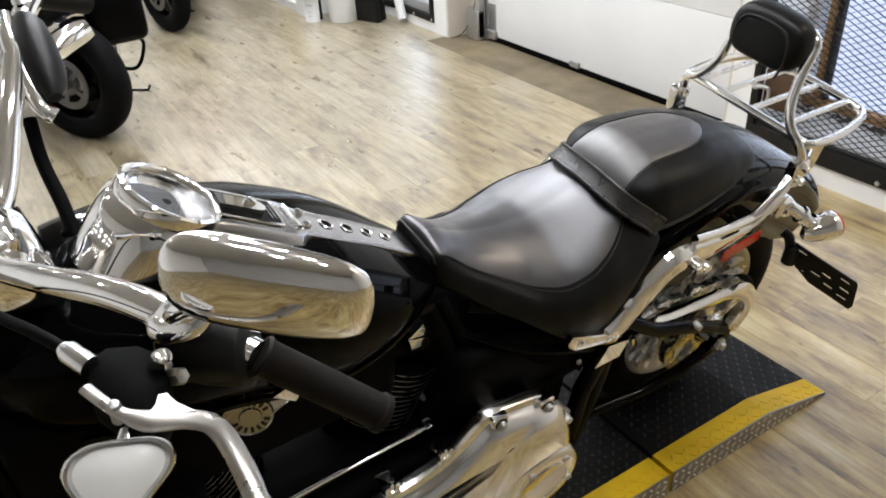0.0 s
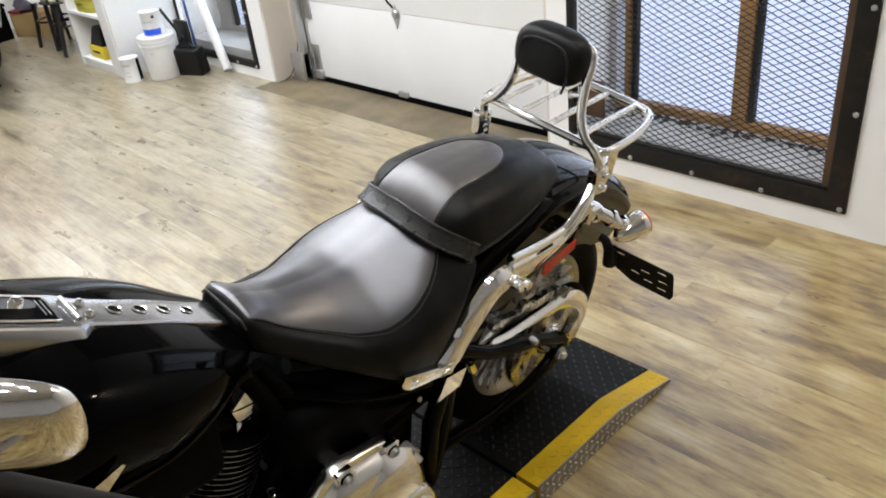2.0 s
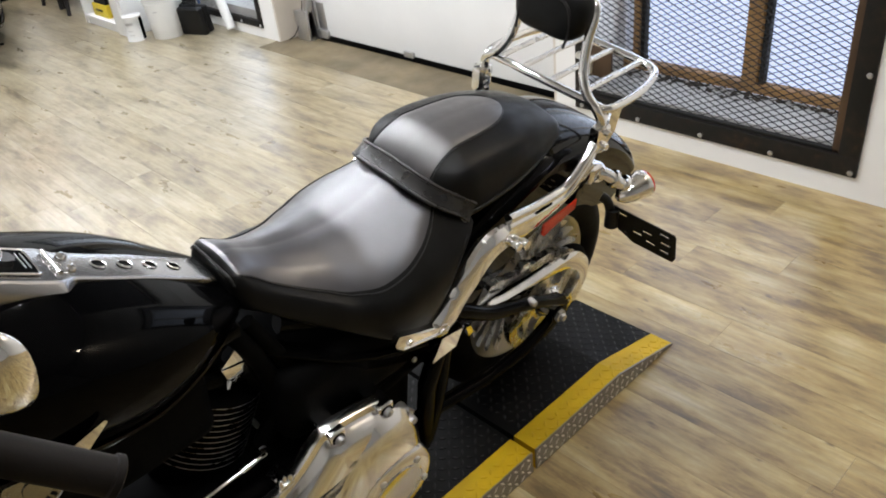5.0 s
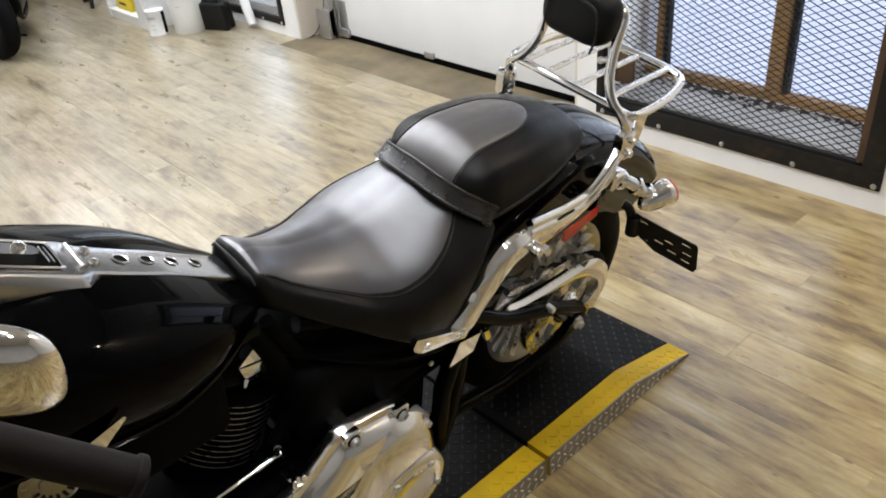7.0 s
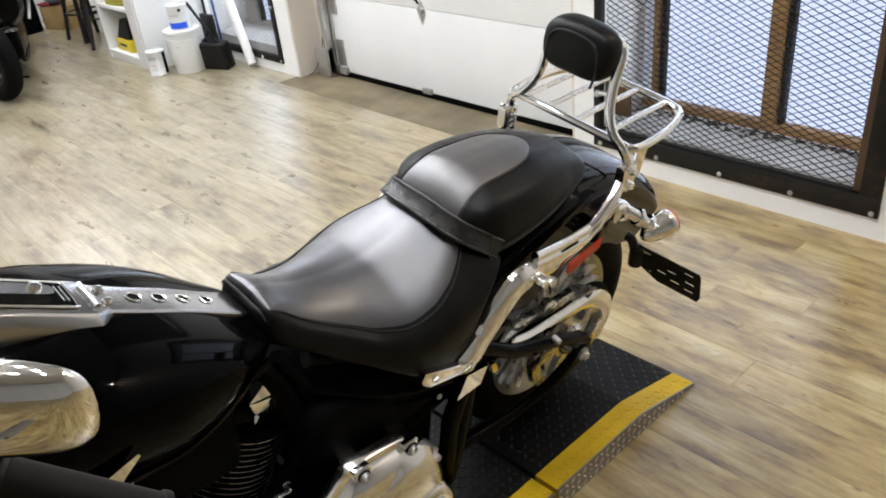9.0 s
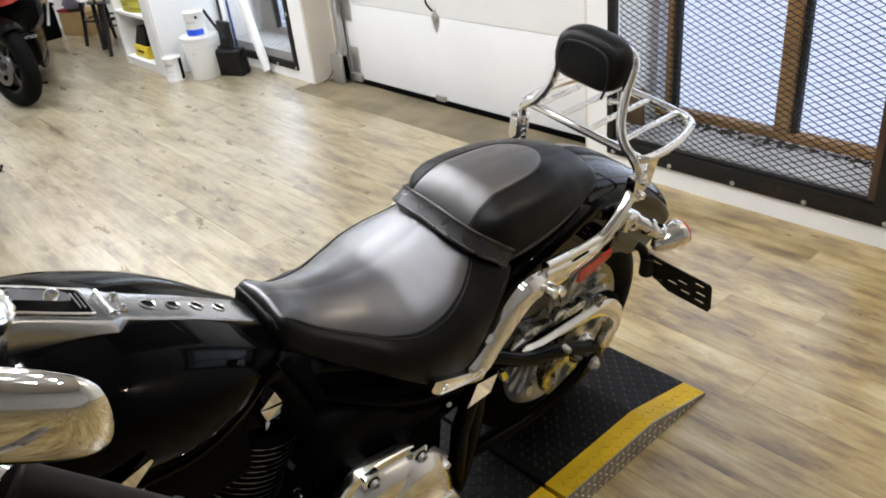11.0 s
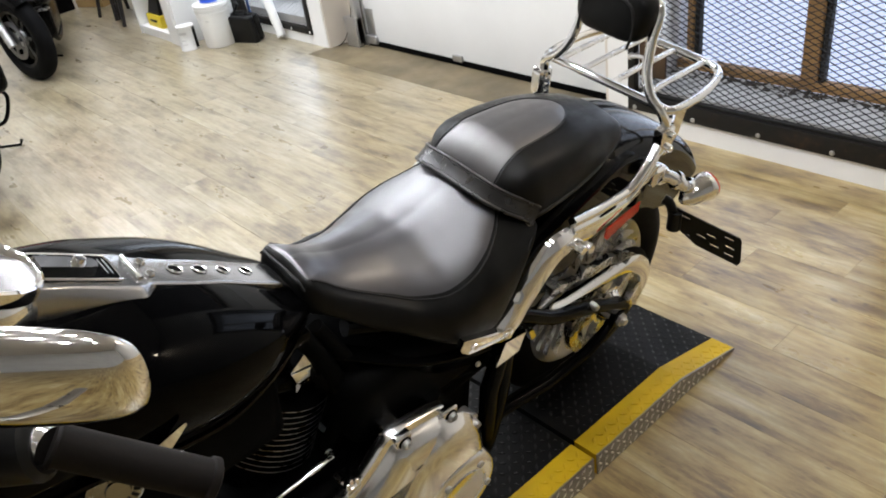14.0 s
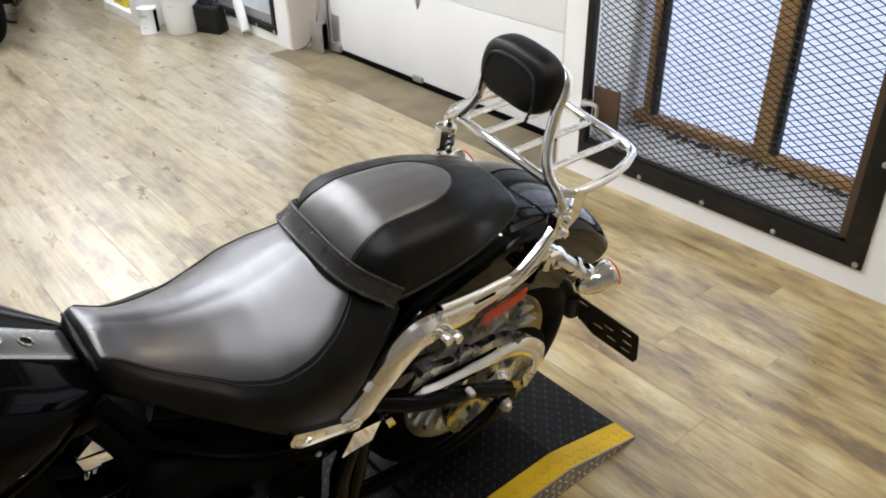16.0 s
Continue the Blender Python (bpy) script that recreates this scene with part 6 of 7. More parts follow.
bp("front_fender", front_fender(), M_BLACK, None, "glossy black front mudguard")
bp("side_stand", tube(smooth_path([(0.30, -0.15, 0.15), (0.34, -0.21, 0.08), (0.40, -0.245, 0.056)], 4), 0.012, 10), M_FRAME, None, "black side stand")


# ---- shelf corner beside the second window ----
M_WHITE = painted("white laminate", (0.78, 0.78, 0.77), 0.4, 200, 0.0003, 0.04)
M_PLASTIC_W = painted("white bucket plastic", (0.75, 0.75, 0.73), 0.35, 120, 0.0004, 0.07)
M_TIN = painted("white tin label", (0.70, 0.70, 0.69), 0.4, 150, 0.0004, 0.08)
M_BLUE = painted("blue label", (0.02, 0.10, 0.75), 0.4, 150, 0.0003, 0.2)
M_NAVY = painted("dark blue stick paint", (0.008, 0.045, 0.17), 0.4, 150, 0.0003, 0.2)
M_CLOTH = painted("yellow-green cloth", (0.50, 0.46, 0.06), 0.9, 300, 0.002, 0.35)
M_CASE_Y = painted("yellow tool plastic", (0.68, 0.52, 0.03), 0.42, 200, 0.0004, 0.15)
M_CARD = painted("brown cardboard", (0.36, 0.24, 0.10), 0.85, 80, 0.001, 0.2)
M_TAN = painted("tan seat panel", (0.50, 0.40, 0.20), 0.55, 100, 0.0008, 0.2)
M_DARKWOOD = painted("black lacquered wood", (0.014, 0.012, 0.012), 0.35, 140, 0.0005, 0.2)


def shelf_unit():
    sh = thing("shelf_unit", "white open shelf unit against the wall, half-full", "shelf")
    x0, x1, y0, y1 = 2.31, WALL_X - 0.003, 5.78, 6.55
    part("side_panel", box((x0, y0, 0.001), (x1, y0 + 0.03, 2.1), 0.002), M_WHITE, sh)
    part("side_panel", box((x0, y1 - 0.03, 0.001), (x1, y1, 2.1), 0.002), M_WHITE, sh)
    part("stile", box((x0 - 0.006, y0 + 0.031, 0.001), (x0 + 0.02, y0 + 0.17, 2.1), 0.002), M_WHITE, sh)
    part("back_panel", box((x1 - 0.02, y0 + 0.03, 0.03), (x1, y1 - 0.03, 2.1)), M_WHITE, sh)
    part("plinth", box((x0 + 0.012, y0 + 0.171, 0.001), (x0 + 0.03, y1 - 0.03, 0.05)), M_WHITE, sh)
    for z in (0.05, 0.415, 0.78, 1.15, 1.52):
        part("shelf_board", box((x0, y0 + 0.171 if z < 0.4 else y0 + 0.172, z), (x1 - 0.021, y1 - 0.031, z + 0.024), 0.002), M_WHITE, sh)
    return sh


shelf_unit()


def folded_cloth():
    bm = bmesh.new()
    rng = random.Random(8)
    for k in range(7):
        z = 0.441 + k * 0.017
        pts = []
        n = 14
        for j in range(n):
            a = 2 * math.pi * j / n
            pts.append(Vector((2.46 + (0.12 + 0.02 * rng.random()) * math.cos(a), 6.28 + (0.19 + 0.03 * rng.random()) * math.sin(a), z + 0.010 * rng.random())))
        put_tube(bm, smooth_path(pts + [pts[0]], 3)[:-1], 0.011 + 0.004 * rng.random(), 6, True)
        put_box(bm, (2.37, 6.12, z - 0.006), (2.55, 6.44, z + 0.010), 0.006)
    return tagged(part("folded_cloth", bm, M_CLOTH), "crumpled yellow-green cloth heap on the shelf", "cloth")


folded_cloth()
tool = thing("power_tool_case", "yellow and black tool case on the bottom shelf", "tool case", pose(2.44, 6.28, 0.0745))
part("base", box((-0.10, -0.13, 0), (0.10, 0.13, 0.10), 0.012), M_CASE_Y, tool)
part("lid", loft([[(-0.085, -0.11, 0.10), (0.085, -0.11, 0.10), (0.085, 0.11, 0.10), (-0.085, 0.11, 0.10)], [(-0.06, -0.09, 0.24), (0.07, -0.09, 0.24), (0.07, 0.05, 0.24), (-0.06, 0.05, 0.24)]]), M_PLASTIC, tool, "black upper body")
part("slot", box((-0.104, -0.06, 0.045), (-0.098, 0.06, 0.062), 0.002), M_PLASTIC, tool, "dark label slot")

bucket = thing("bucket", "white plastic pail with lid standing on the planks", "bucket", pose(2.50, 5.515, 0.001) @ Matrix.Diagonal((0.93, 0.93, 0.97, 1)))
part("body", lathe([(0, 0), (0.112, 0), (0.116, 0.006), (0.131, 0.25), (0.138, 0.252), (0.138, 0.262), (0.132, 0.264), (0.132, 0.275), (0.140, 0.277), (0.140, 0.290), (0.133, 0.292), (0.133, 0.300)], None, 40), M_PLASTIC_W, bucket)
part("lid", lathe([(0.142, 0.298), (0.144, 0.318), (0.138, 0.324), (0.128, 0.318), (0, 0.316)], None, 40), M_PLASTIC_W, bucket)
part("print_bar", box((-0.132, -0.012, 0.205), (-0.1235, 0.02, 0.211), 0, pose(0, 0, 0, 0, 0, 40)), M_STEEL, bucket, "small grey printed bar")

can2 = thing("paint_can", "white paint tin with blue label on the bucket lid", "paint can", pose(2.505, 5.515, 0.309))
part("tin", lathe([(0, 0), (0.072, 0), (0.074, 0.003), (0.072, 0.006), (0.072, 0.165), (0.075, 0.170), (0.072, 0.174), (0.064, 0.174), (0.062, 0.168), (0, 0.168)], None, 36), M_TIN, can2)
part("blue_band", loft([[(0.0735 * math.cos(a), 0.0735 * math.sin(a), z) for a in np.linspace(radians(150), radians(285), 18)] for z in (0.012, 0.03, 0.055)], closed=False), M_BLUE, can2, "blue paint label")
part("print_bar", loft([[(0.0732 * math.cos(a), 0.0732 * math.sin(a), z) for a in np.linspace(radians(190), radians(245), 10)] for z in (0.10, 0.112)], closed=False), M_STEEL, can2)
part("seal_dot", lathe([(0, 0.002), (0.010, 0.002), (0.011, 0)], pose(-0.02, -0.0715, 0.14, 90, 0, -15), 14), M_RUBBER, can2)

can = thing("paint_can", "white paint tin with printed label on the planks", "paint can", pose(2.318, 5.66, 0.001))
part("tin", lathe([(0, 0), (0.066, 0), (0.068, 0.003), (0.066, 0.006), (0.066, 0.168), (0.069, 0.173), (0.066, 0.178), (0.058, 0.178), (0.056, 0.172), (0, 0.172)], None, 36), M_TIN, can)
part("dark_side", loft([[(0.0672 * math.cos(a), 0.0672 * math.sin(a), z) for a in np.linspace(radians(288), radians(325), 10)] for z in (0.01, 0.165)], closed=False), M_RUBBER, can, "dark printed side")
for z, a0, a1 in ((0.12, 195, 245), (0.075, 205, 235), (0.045, 205, 240)):
    part("print_bar", loft([[(0.0672 * math.cos(a), 0.0672 * math.sin(a), zz) for a in np.linspace(radians(a0), radians(a1), 8)] for zz in (z, z + (0.016 if z > 0.1 else 0.006))], closed=False), M_STEEL, can, "grey printed bar")

case = thing("tool_case", "black plastic case leaning in the corner", "tool case", pose(2.655, 5.37, 0.002, 0, -8, 22))
part("half", box((-0.055, -0.12, 0), (-0.002, 0.12, 0.20), 0.018, None, 3), M_PLASTIC, case)
part("half", box((0.002, -0.12, 0), (0.055, 0.12, 0.20), 0.018, None, 3), M_PLASTIC, case)
part("handle", tube(smooth_path([(0, -0.05, 0.195), (0, -0.045, 0.225), (0, 0.045, 0.225), (0, 0.05, 0.195)], 4), 0.008, 8), M_PLASTIC, case)
pan = thing("dustpan", "black long-handled dustpan leaning on the wall", "dustpan", pose(2.60, 5.53, 0.0))
part("pan", box((-0.02, -0.05, 0.002), (0.10, 0.06, 0.10), 0.012), M_PLASTIC, pan)
part("handle", tube([(0.0, 0.0, 0.08), (0.06, -0.10, 0.26), (0.02, 0.06, 0.46)], 0.011, 10), M_PLASTIC, pan)
board = tagged(part("grey_board", box((2.70, 5.44, 0.002), (2.735, 5.60, 0.36), 0.004, None), M_IRON), "dark grey board standing in the corner", "board")
pipe = tagged(part("white_pipe", tube([(2.785, 5.105, 0.03), (2.812, 5.37, 0.62), (2.815, 5.62, 1.17)], 0.033, 20), M_PLASTIC_W), "white plastic pipe leaning on the window", "pipe")
stick = tagged(part("blue_stick", tube([(2.78, 5.49, 0.002), (2.80, 5.55, 0.5), (2.81, 5.66, 1.2)], 0.010, 12), M_NAVY), "blue broom stick leaning on the wall", "broom")


def bentwood_chair(m):
    ch = thing("bentwood_chair", "black bentwood chair with a tan round seat", "chair", m, group="bentwood chairs")
    seat = part("seat", lathe([(0, 0.455), (0.17, 0.455), (0.195, 0.45), (0.205, 0.44), (0.20, 0.43), (0, 0.43)], None, 32), M_DARKWOOD, ch)
    part("seat_panel", lathe([(0, 0.459), (0.16, 0.458), (0.166, 0.455)], None, 28), M_TAN, seat, "tan woven seat panel")
    for a in (40, 140, 220, 320):
        c, s = math.cos(radians(a)), math.sin(radians(a))
        part("leg", tube([(0.15 * c, 0.15 * s, 0.43), (0.18 * c, 0.18 * s, 0.2), (0.22 * c, 0.22 * s, 0.0)], [0.021, 0.019, 0.016], 10), M_DARKWOOD, ch)
    part("leg_ring", tube([(0.15 * math.cos(t), 0.15 * math.sin(t), 0.24) for t in np.linspace(0, 2 * math.pi, 25)[:-1]], 0.009, 8, True), M_DARKWOOD, ch)
    part("back_hoop", tube(smooth_path([(-0.17, -0.14, 0.44), (-0.21, -0.17, 0.65), (-0.22, -0.10, 0.86), (-0.22, 0, 0.90), (-0.22, 0.10, 0.86), (-0.21, 0.17, 0.65), (-0.17, 0.14, 0.44)], 5), 0.013, 10), M_DARKWOOD, ch)
    part("inner_hoop", tube(smooth_path([(-0.18, -0.07, 0.45), (-0.21, -0.09, 0.62), (-0.215, 0, 0.76), (-0.21, 0.09, 0.62), (-0.18, 0.07, 0.45)], 5), 0.010, 10), M_DARKWOOD, ch)
    return ch


chair = bentwood_chair(pose(2.50, 7.06, 0, 0, 0, 75))
copy_thing(chair, pose(2.50, 7.42, 0, 0, 0, 95))
carton = thing("cardboard_box", "brown cardboard box on the floor", "box", pose(2.455, 8.118, 0.0, 0, 0, 23))
part("body", box((0, -0.18, 0.001), (0.26, 0.18, 0.215), 0.004), M_CARD, carton)
part("flap", box((0.0, -0.18, 0.2155), (0.26, 0.06, 0.221), 0.002), M_CARD, carton)
part("red_lid", box((-0.005, 0.02, 0.222), (0.20, 0.185, 0.245), 0.004), material("dark red card", (0.20, 0.02, 0.02), 0.6), carton, "dark red folder on the box")
crate = thing("storage_crate", "black plastic crate on the floor behind the chairs", "crate", pose(2.12, 8.34, 0.001, 0, 0, 12))
part("body", box((-0.20, -0.16, 0), (0.20, 0.16, 0.30), 0.015), M_RUBBER, crate)
part("lid", box((-0.21, -0.17, 0.301), (0.21, 0.17, 0.33), 0.010), M_RUBBER, crate)
copy_thing(crate, pose(1.62, 8.62, 0.001, 0, 0, -8))
carton2 = thing("cardboard_box", "tan cardboard box stacked on a black crate", "box", pose(2.10, 8.36, 0.332, 0, 0, 20))
part("body", box((-0.17, -0.14, 0), (0.17, 0.14, 0.24), 0.004), M_CARD, carton2)
part("flap", box((-0.17, -0.14, 0.2405), (0.17, 0.02, 0.246), 0.002), M_CARD, carton2)
bag = thing("paper_bag", "white bag with a green round print, standing by the wall", "bag", pose(2.52, 8.75, 0.0, 0, 0, -12))
part("bag_body", loft([[(x * f, y * g, z) for x, y in ((-0.17, -0.08), (0.17, -0.08), (0.17, 0.08), (-0.17, 0.08))] for z, f, g in ((0.002, 1.0, 1.0), (0.25, 1.03, 0.95), (0.48, 1.0, 0.6), (0.60, 0.97, 0.2))]), M_WHITE, bag)
part("print_ring", lathe([(0.030, 0.002), (0.031, 0.004), (0.046, 0.004), (0.047, 0.002)], pose(0, -0.084, 0.40, 84, 0, 0), 28), painted("green print", (0.05, 0.30, 0.06), 0.6, 200, 0.0002, 0.1), bag, "green printed ring")
tagged(part("soft_bag", loft([[(2.52 + f * 0.10 * math.cos(a) * (1 + 0.10 * math.sin(3 * a + z * 60)), 8.16 + f * 0.12 * math.sin(a) * (1 + 0.08 * math.cos(4 * a + z * 40)), z) for a in [2 * math.pi * k / 28 for k in range(28)]] for z, f in ((0.247, 0.7), (0.262, 0.95), (0.30, 1.0), (0.335, 0.85), (0.36, 0.55), (0.372, 0.2))]), painted("grey-violet cloth", (0.13, 0.115, 0.15), 0.8, 90, 0.002, 0.4)), "crumpled grey-violet cloth bag on the cardboard box", "bag")
tagged(part("white_board", box((0, 0, 0.4605), (0.07, 1.75, 0.482), 0.003, pose(2.23, 7.04, 0, 0, 0, -9)), M_WHITE), "long white board laid across the chair seats", "board")


# ---- two motorcycles parked along the room ----
def parked_bike(m, label, fender_mat, tank_mat, fat, sporty, steer):
    b = thing("motorcycle", label, "motorcycle", m, group="parked motorcycles")
    r, w = (0.315, 0.075) if fat else (0.305, 0.058)
    turn = pose(0, 0, 0, 0, 0, steer)
    wm = turn @ pose(0, 0, r, 90, 0, 0)
    wh = part("front_wheel", lathe([(0.02, -0.03), (0.05, -0.03), (0.06, -0.02), (0.06, 0.02), (0.05, 0.03), (0.02, 0.03)], wm, 28), M_STEEL, b)
    part("tyre", lathe([(r - 0.105, -w * 0.8), (r - 0.08, -w), (r - 0.045, -w), (r - 0.015, -w * 0.75), (r - 0.003, -w * 0.4), (r, 0), (r - 0.003, w * 0.4), (r - 0.015, w * 0.75), (r - 0.045, w), (r - 0.08, w), (r - 0.105, w * 0.8)], wm, 56), M_TYRE, wh, "black front tyre")
    part("rim", lathe([(r - 0.125, -w * 0.75), (r - 0.102, -w * 0.85), (r - 0.098, -w * 0.75), (r - 0.115, 0), (r - 0.098, w * 0.75), (r - 0.102, w * 0.85), (r - 0.125, w * 0.75), (r - 0.122, 0)], wm, 48), M_FRAME, wh)
    part("wheel_core", lathe([(0, -0.008), (r - 0.12, -0.008), (r - 0.12, 0.008), (0, 0.008)], wm, 40), M_FRAME, wh)
    for k in range(6 if sporty else 9):
        a = 360 / (6 if sporty else 9) * k
        part("spoke", box((0.05, -0.012, -0.012), (r - 0.115, 0.012, 0.012), 0.005, wm @ pose(0, 0, 0, 0, 0, a)), M_FRAME if not sporty else M_ROTOR, wh)
    for s in ((-1,) if not sporty else (-1, 1)):
        holes = []
        for k in range(5):
            a0 = 2 * math.pi * k / 5
            holes.append([(0.062 * math.cos(a0 + d), 0.062 * math.sin(a0 + d)) for d in np.linspace(-0.4, 0.4, 6)] + [(0.098 * math.cos(a0 + d), 0.098 * math.sin(a0 + d)) for d in np.linspace(0.5, -0.5, 8)])
        part("brake_disc", plate(circle(0, 0, 0.135, 44), 0.005, wm @ pose(0, 0, -0.066 * s if s < 0 else -0.071), holes), M_ROTOR, wh, "slotted steel brake disc")
    rake = Vector((-0.50, 0, 0.86)).normalized() if not sporty else Vector((-0.42, 0, 0.90)).normalized()
    hub = Vector((0, 0, r))
    for s in (-1, 1):
        base = hub + Vector((0.0, 0.105 * s, 0))
        leg = part("fork_leg", tube([turn @ (base - rake * 0.03), turn @ (base + rake * 0.30), turn @ (base + rake * 0.31), turn @ (base + rake * 0.78)], [0.030, 0.028, 0.021, 0.021], 16), M_CHROME if not sporty else M_STEEL, b, "bright fork leg")
        part("caliper", box((-0.10, 0.085 * s - 0.022, r - 0.02), (-0.03, 0.085 * s + 0.022, r + 0.10), 0.012, turn), M_FRAME, leg)
    rings = []
    span = np.linspace(172, 74, 24) if fat else np.linspace(140, 50, 18)
    for d in span:
        a = radians(d)
        rings.append([wm @ Vector((rr * math.cos(a), rr * math.sin(a), y)) for rr, y in ((r - (0.10 if fat else 0.03), -w - 0.022), (r + 0.012, -w - 0.018), (r + 0.032, -w * 0.5), (r + 0.036, 0), (r + 0.032, w * 0.5), (r + 0.012, w + 0.018), (r - (0.10 if fat else 0.03), w + 0.022), (r + 0.008, w + 0.012), (r + 0.028, 0), (r + 0.008, -w - 0.012))])
    part("front_fender", loft(rings), fender_mat, b, "rounded front mudguard")
    top = hub + rake * 0.62
    part("headlamp", lathe([(0, 0.075), (0.05, 0.065), (0.085, 0.02), (0.09, -0.02), (0.06, -0.08), (0, -0.10)], Matrix.Translation(top + Vector((0.06, 0, 0.02))) @ pose(0, 0, 0, 0, 90, 0), 30), M_CHROME if not sporty else M_BLACK, b)
    part("handlebar", tube(smooth_path([(-0.50, -0.40, 1.02), (-0.42, -0.25, 1.06), (-0.38, 0, 1.02), (-0.42, 0.25, 1.06), (-0.50, 0.40, 1.02)], 5), 0.014, 12), M_CHROME, b)
    part("tank", loft([section(x, w2, zt, zb, 2.4, 26) for x, w2, zt, zb in ((-1.0, 0.05, 0.82, 0.76), (-0.9, 0.11, 0.86, 0.72), (-0.7, 0.15, 0.93, 0.70), (-0.5, 0.15, 0.96, 0.72), (-0.38, 0.10, 0.93, 0.78), (-0.34, 0.04, 0.88, 0.82))]), tank_mat, b, "painted fuel tank")
    part("engine", box((-1.02, -0.17, 0.16), (-0.42, 0.17, 0.66), 0.06, None, 3), M_FRAME, b, "black engine block")
    for k in range(6):
        part("fin", box((-0.92, -0.185, 0.42 + k * 0.03), (-0.52, 0.185, 0.428 + k * 0.03), 0.002, None, 1), M_FRAME, b)
    for s in (-1, 1) if fat else ():
        part("engine_guard", tube(smooth_path([(-0.30, 0.17 * s, 0.62), (-0.22, 0.21 * s, 0.55), (-0.24, 0.22 * s, 0.40), (-0.36, 0.19 * s, 0.34), (-0.40, 0.18 * s, 0.52)], 4), 0.011, 10), M_STEEL, b, "bright bent tube")
    part("seat", loft([section(x, w2, zt, zb, 2.6, 24) for x, w2, zt, zb in ((-1.75, 0.06, 0.80, 0.74), (-1.6, 0.13, 0.80, 0.70), (-1.25, 0.16, 0.73, 0.64), (-1.0, 0.11, 0.77, 0.68), (-0.93, 0.05, 0.78, 0.72))]), M_SEAT, b)
    part("frame_side", tube(smooth_path([(-0.34, 0, 0.86), (-0.42, 0.13, 0.5), (-0.5, 0.14, 0.16), (-1.0, 0.14, 0.14), (-1.25, 0.13, 0.4), (-1.3, 0.12, 0.66)], 5), 0.018, 10), M_FRAME, b)
    part("frame_side", tube(smooth_path([(-0.34, 0, 0.86), (-0.42, -0.13, 0.5), (-0.5, -0.14, 0.16), (-1.0, -0.14, 0.14), (-1.25, -0.13, 0.4), (-1.3, -0.12, 0.66)], 5), 0.018, 10), M_FRAME, b)
    rm = pose(-1.62, 0, r, 90, 0, 0)
    rw = part("rear_wheel", lathe([(0.02, -0.05), (0.10, -0.03), (0.2, -0.05), (0.205, 0), (0.2, 0.05), (0.10, 0.03), (0.02, 0.05)], rm, 36), M_FRAME, b)
    part("tyre", lathe([(r - 0.11, -0.07), (r - 0.05, -0.085), (r - 0.01, -0.05), (r, 0), (r - 0.01, 0.05), (r - 0.05, 0.085), (r - 0.11, 0.07)], rm, 44), M_TYRE, rw)
    part("exhaust", tube(smooth_path([(-0.5, -0.2, 0.45), (-0.6, -0.23, 0.24), (-1.0, -0.24, 0.22), (-1.8, -0.25, 0.26)], 5), [0.025] * 8 + [0.045] * 8, 14), M_CHROME if fat else M_FRAME, b)
    part("side_stand", tube([m.inverted() @ Vector(p) for p in ((1.46, 6.66, 0.16), (1.61, 6.58, 0.03), (1.666, 6.588, 0.011))] if sporty else [(-0.62, 0.20, 0.16), (-0.52, 0.36, 0.030), (-0.50, 0.455, 0.012), (-0.525, 0.475, 0.030)], 0.009, 8), M_FRAME, b)
    if fat:
        part("crash_bar", tube(smooth_path([(-0.36, -0.06, 0.56), (-0.33, -0.22, 0.52), (-0.31, -0.30, 0.38), (-0.33, -0.26, 0.24), (-0.40, -0.10, 0.20)], 5), 0.016, 12), M_CHROME, b, "bent chrome crash bar")
        part("crash_bar", tube(smooth_path([(-0.36, 0.06, 0.56), (-0.33, 0.22, 0.52), (-0.31, 0.30, 0.38), (-0.33, 0.26, 0.24), (-0.40, 0.10, 0.20)], 5), 0.016, 12), M_CHROME, b, "bent chrome crash bar")
        part("fork_shroud", box((-0.34, -0.18, 0.60), (0.02, 0.20, 0.86), 0.06, turn, 3), M_FRAME, b, "black headlamp shroud")
        inv = m.inverted()
        part("fender_tip", tube([inv @ Vector(p) for p in ((0.225, 4.02, 0.500), (0.235, 4.03, 0.510), (0.29, 4.05, 0.548), (0.37, 4.07, 0.582), (0.45, 4.09, 0.606), (0.492, 4.10, 0.618), (0.500, 4.10, 0.620))], [0.02, 0.048, 0.064, 0.066, 0.060, 0.046, 0.02], 24), M_CHROME, b, "rounded chrome front fender tip")
        part("guard_bag", box((-0.26, 0.13, 0.44), (0.02, 0.43, 0.74), 0.07, None, 4), M_FRAME, b, "black leather crash bar bag")
        part("stand_loop", tube(smooth_path([inv @ Vector(p) for p in ((0.66, 4.80, 0.36), (0.78, 4.80, 0.37), (0.86, 4.80, 0.33), (0.845, 4.80, 0.25), (0.80, 4.80, 0.185), (0.74, 4.80, 0.185), (0.66, 4.80, 0.24))], 5), 0.011, 10), M_FRAME, b, "bent black tube loop")
        part("running_board", box((-0.95, 0.17, 0.26), (-0.55, 0.30, 0.285), 0.01), M_FRAME, b)
    else:
        part("fairing", loft([section(x, w2, zt, zb, 2.5, 24) for x, w2, zt, zb in ((-0.70, 0.13, 0.86, 0.70), (-0.45, 0.20, 0.94, 0.72), (-0.20, 0.26, 0.96, 0.70), (-0.06, 0.25, 0.93, 0.68), (0.03, 0.14, 0.90, 0.76), (0.07, 0.05, 0.87, 0.82))]), tank_mat, b, "bright red fairing")
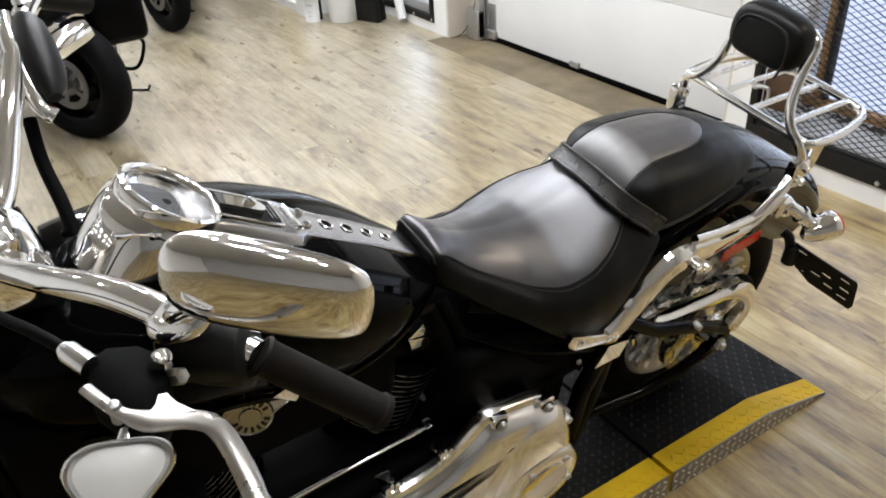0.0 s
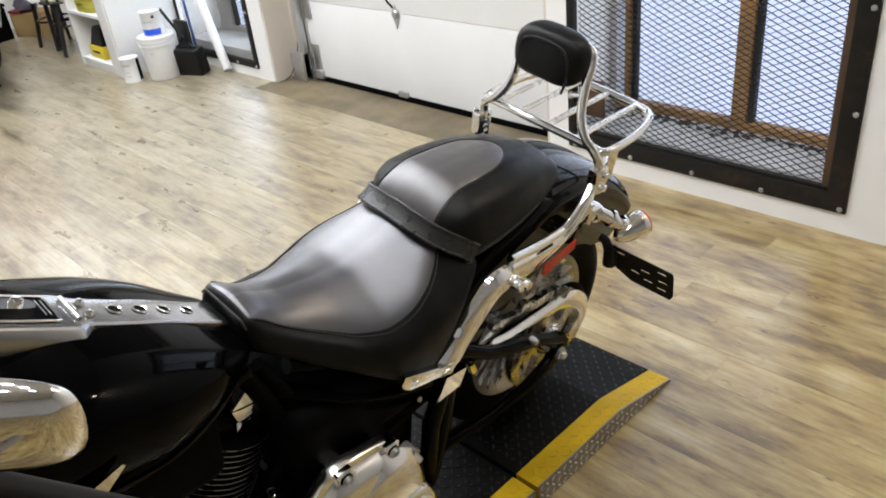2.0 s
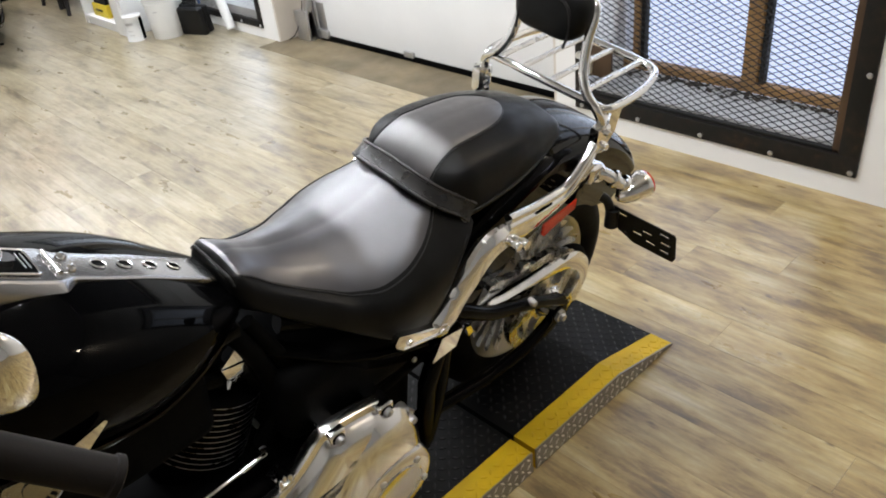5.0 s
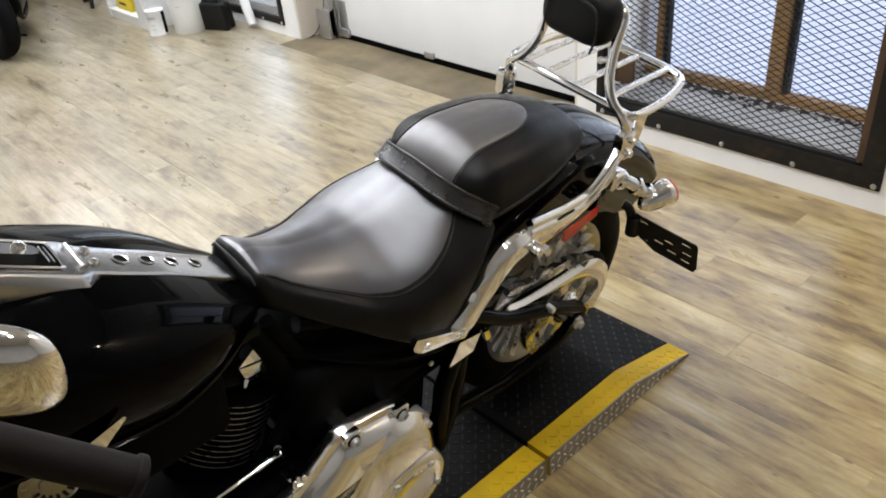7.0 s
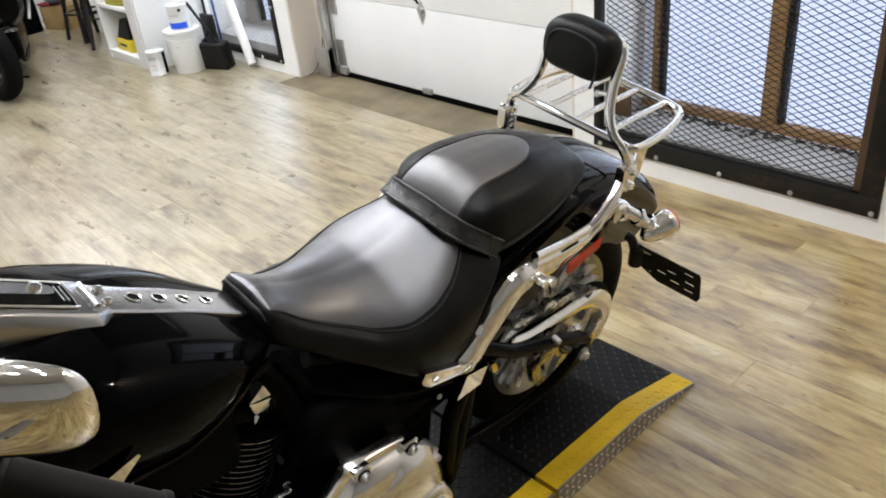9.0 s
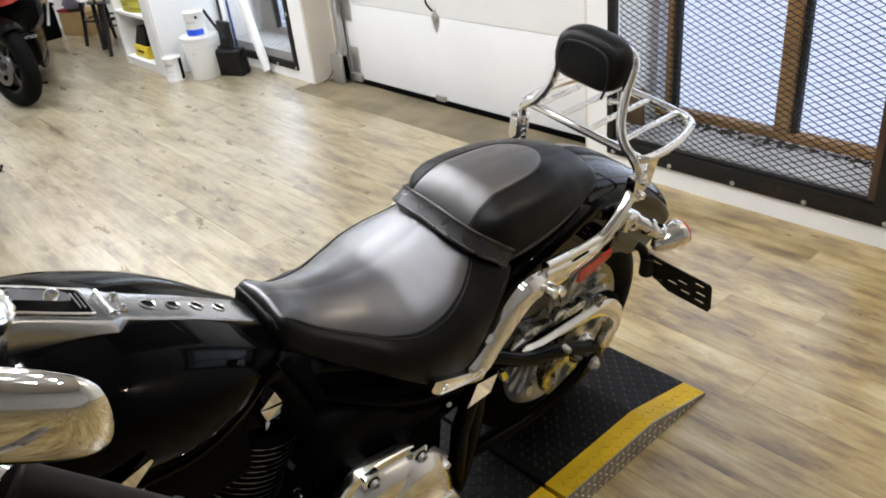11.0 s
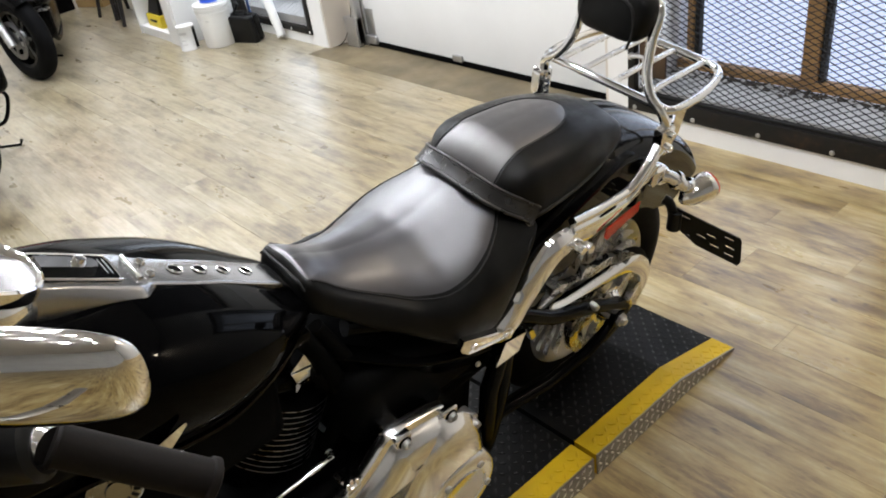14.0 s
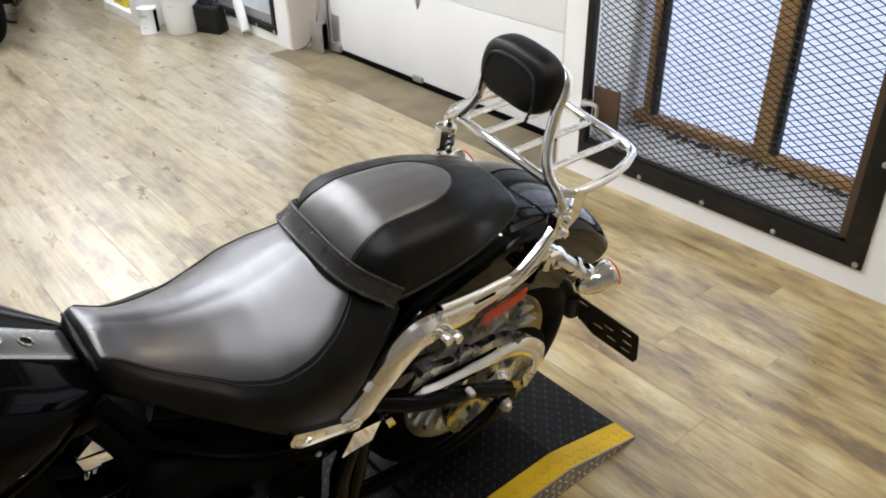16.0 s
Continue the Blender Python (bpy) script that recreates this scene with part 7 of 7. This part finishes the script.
        part("belly", loft([section(x, w2, zt, zb, 2.8, 28) for x, w2, zt, zb in ((-1.0, 0.10, 0.60, 0.26), (-0.85, 0.20, 0.72, 0.34), (-0.55, 0.27, 0.80, 0.38), (-0.34, 0.295, 0.80, 0.42), (-0.22, 0.27, 0.78, 0.45), (-0.16, 0.16, 0.74, 0.50))]), M_FRAME, b, "black lower fairing")
        part("radiator", box((-0.30, -0.15, 0.42), (-0.26, 0.15, 0.74), 0.01), M_PLASTIC, b, "black radiator")
        for k in range(9):
            part("radiator_fin", box((-0.262, -0.14, 0.44 + k * 0.032), (-0.256, 0.14, 0.446 + k * 0.032), 0.001, None, 1), M_ROTOR, b)
        for s in (-1, 1):
            part("coolant_hose", tube(smooth_path([(-0.36, 0.25 * s, 0.82), (-0.32, 0.32 * s, 0.76), (-0.34, 0.335 * s, 0.66), (-0.40, 0.315 * s, 0.56), (-0.36, 0.29 * s, 0.46)], 4), 0.012, 10), M_STEEL, b, "bright metal pipe")
            part("bracket", box((-0.30, 0.15 * s - 0.03, 0.415), (-0.22, 0.15 * s + 0.05, 0.428), 0.003), M_ALU, b)
            part("front_signal", lathe([(0, 0.03), (0.02, 0.02), (0.026, 0.0), (0.02, -0.03), (0, -0.04)], pose(-0.16, 0.24 * s, 0.80, 0, 90, 0), 18), M_PLASTIC, b)
    return b


M_REDPAINT = material("red bike paint", (0.62, 0.02, 0.01), 0.15, 0, 0.5, 0.8)
M_PURPLE = material("deep blue bike paint", (0.01, 0.01, 0.06), 0.15, 0, 0.5, 0.8)
parked_bike(pose(0.40, 4.35, 0.0, 0, 0, -88), "dark cruiser motorcycle with chrome fender and fat front tyre, parked", M_CHROME, M_PURPLE, True, False, 36)
parked_bike(pose(1.36, 6.155, 0.0, 0, 0, -111), "red and black sport motorcycle parked near the chairs", M_FRAME, M_REDPAINT, False, True, 35)

# ---- floor planks, laid along the door wall ----
def plank_floor():
    floor = thing("floor", "pale oak-look vinyl plank floor", "floor", kind="structure")
    wide, long, gap = 0.152, 1.22, 0.0002
    meshes = {}

    def plank_mesh(length):
        key = round(length, 3)
        if key not in meshes:
            bm = bmesh.new()
            lo = [bm.verts.new((x, y, -0.0078)) for x, y in ((0, 0), (wide - gap, 0), (wide - gap, key - gap), (0, key - gap))]
            md = [bm.verts.new((x, y, -0.0012)) for x, y in ((0, 0), (wide - gap, 0), (wide - gap, key - gap), (0, key - gap))]
            e = 0.0004
            hi = [bm.verts.new((x, y, 0.0)) for x, y in ((e, e), (wide - gap - e, e), (wide - gap - e, key - gap - e), (e, key - gap - e))]
            for a, b in ((lo, md), (md, hi)):
                for k in range(4):
                    bm.faces.new((a[k], a[(k + 1) % 4], b[(k + 1) % 4], b[k]))
            bm.faces.new(hi)
            me = bpy.data.meshes.new("plank")
            bm.to_mesh(me)
            bm.free()
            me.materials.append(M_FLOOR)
            meshes[key] = me
        return meshes[key]

    rng = random.Random(4)
    rest = bmesh.new()
    count = 0
    x, row = 2.69 - wide, 0
    while x > X0 - wide:
        y = Y0 - rng.random() * long
        while y < Y1:
            a, b = max(y, Y0), min(y + long, Y1)
            near = x > -0.35 and b > -0.2 and a < 7.6
            if b - a > 0.06:
                if near and count < 300:
                    ob = new("plank", plank_mesh(b - a))
                    ob.parent, ob.location = floor, (x, a, 0)
                    count += 1
                else:
                    vs = [rest.verts.new((x + dx, yy, 0)) for dx, yy in ((0, a), (wide - gap, a), (wide - gap, b - gap), (0, b - gap))]
                    rest.faces.new(vs)
            y += long
        x -= wide
        row += 1
    # planks between the strip and the door wall, beside the bare strip
    for a, b in ((Y0, STRIP[1]), (STRIP[3], Y1)):
        vs = [rest.verts.new(p) for p in ((2.69, a, 0), (WALL_X, a, 0), (WALL_X, b, 0), (2.69, b, 0))]
        rest.faces.new(vs)
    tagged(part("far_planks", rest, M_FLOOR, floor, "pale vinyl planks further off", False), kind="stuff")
    return floor


plank_floor()
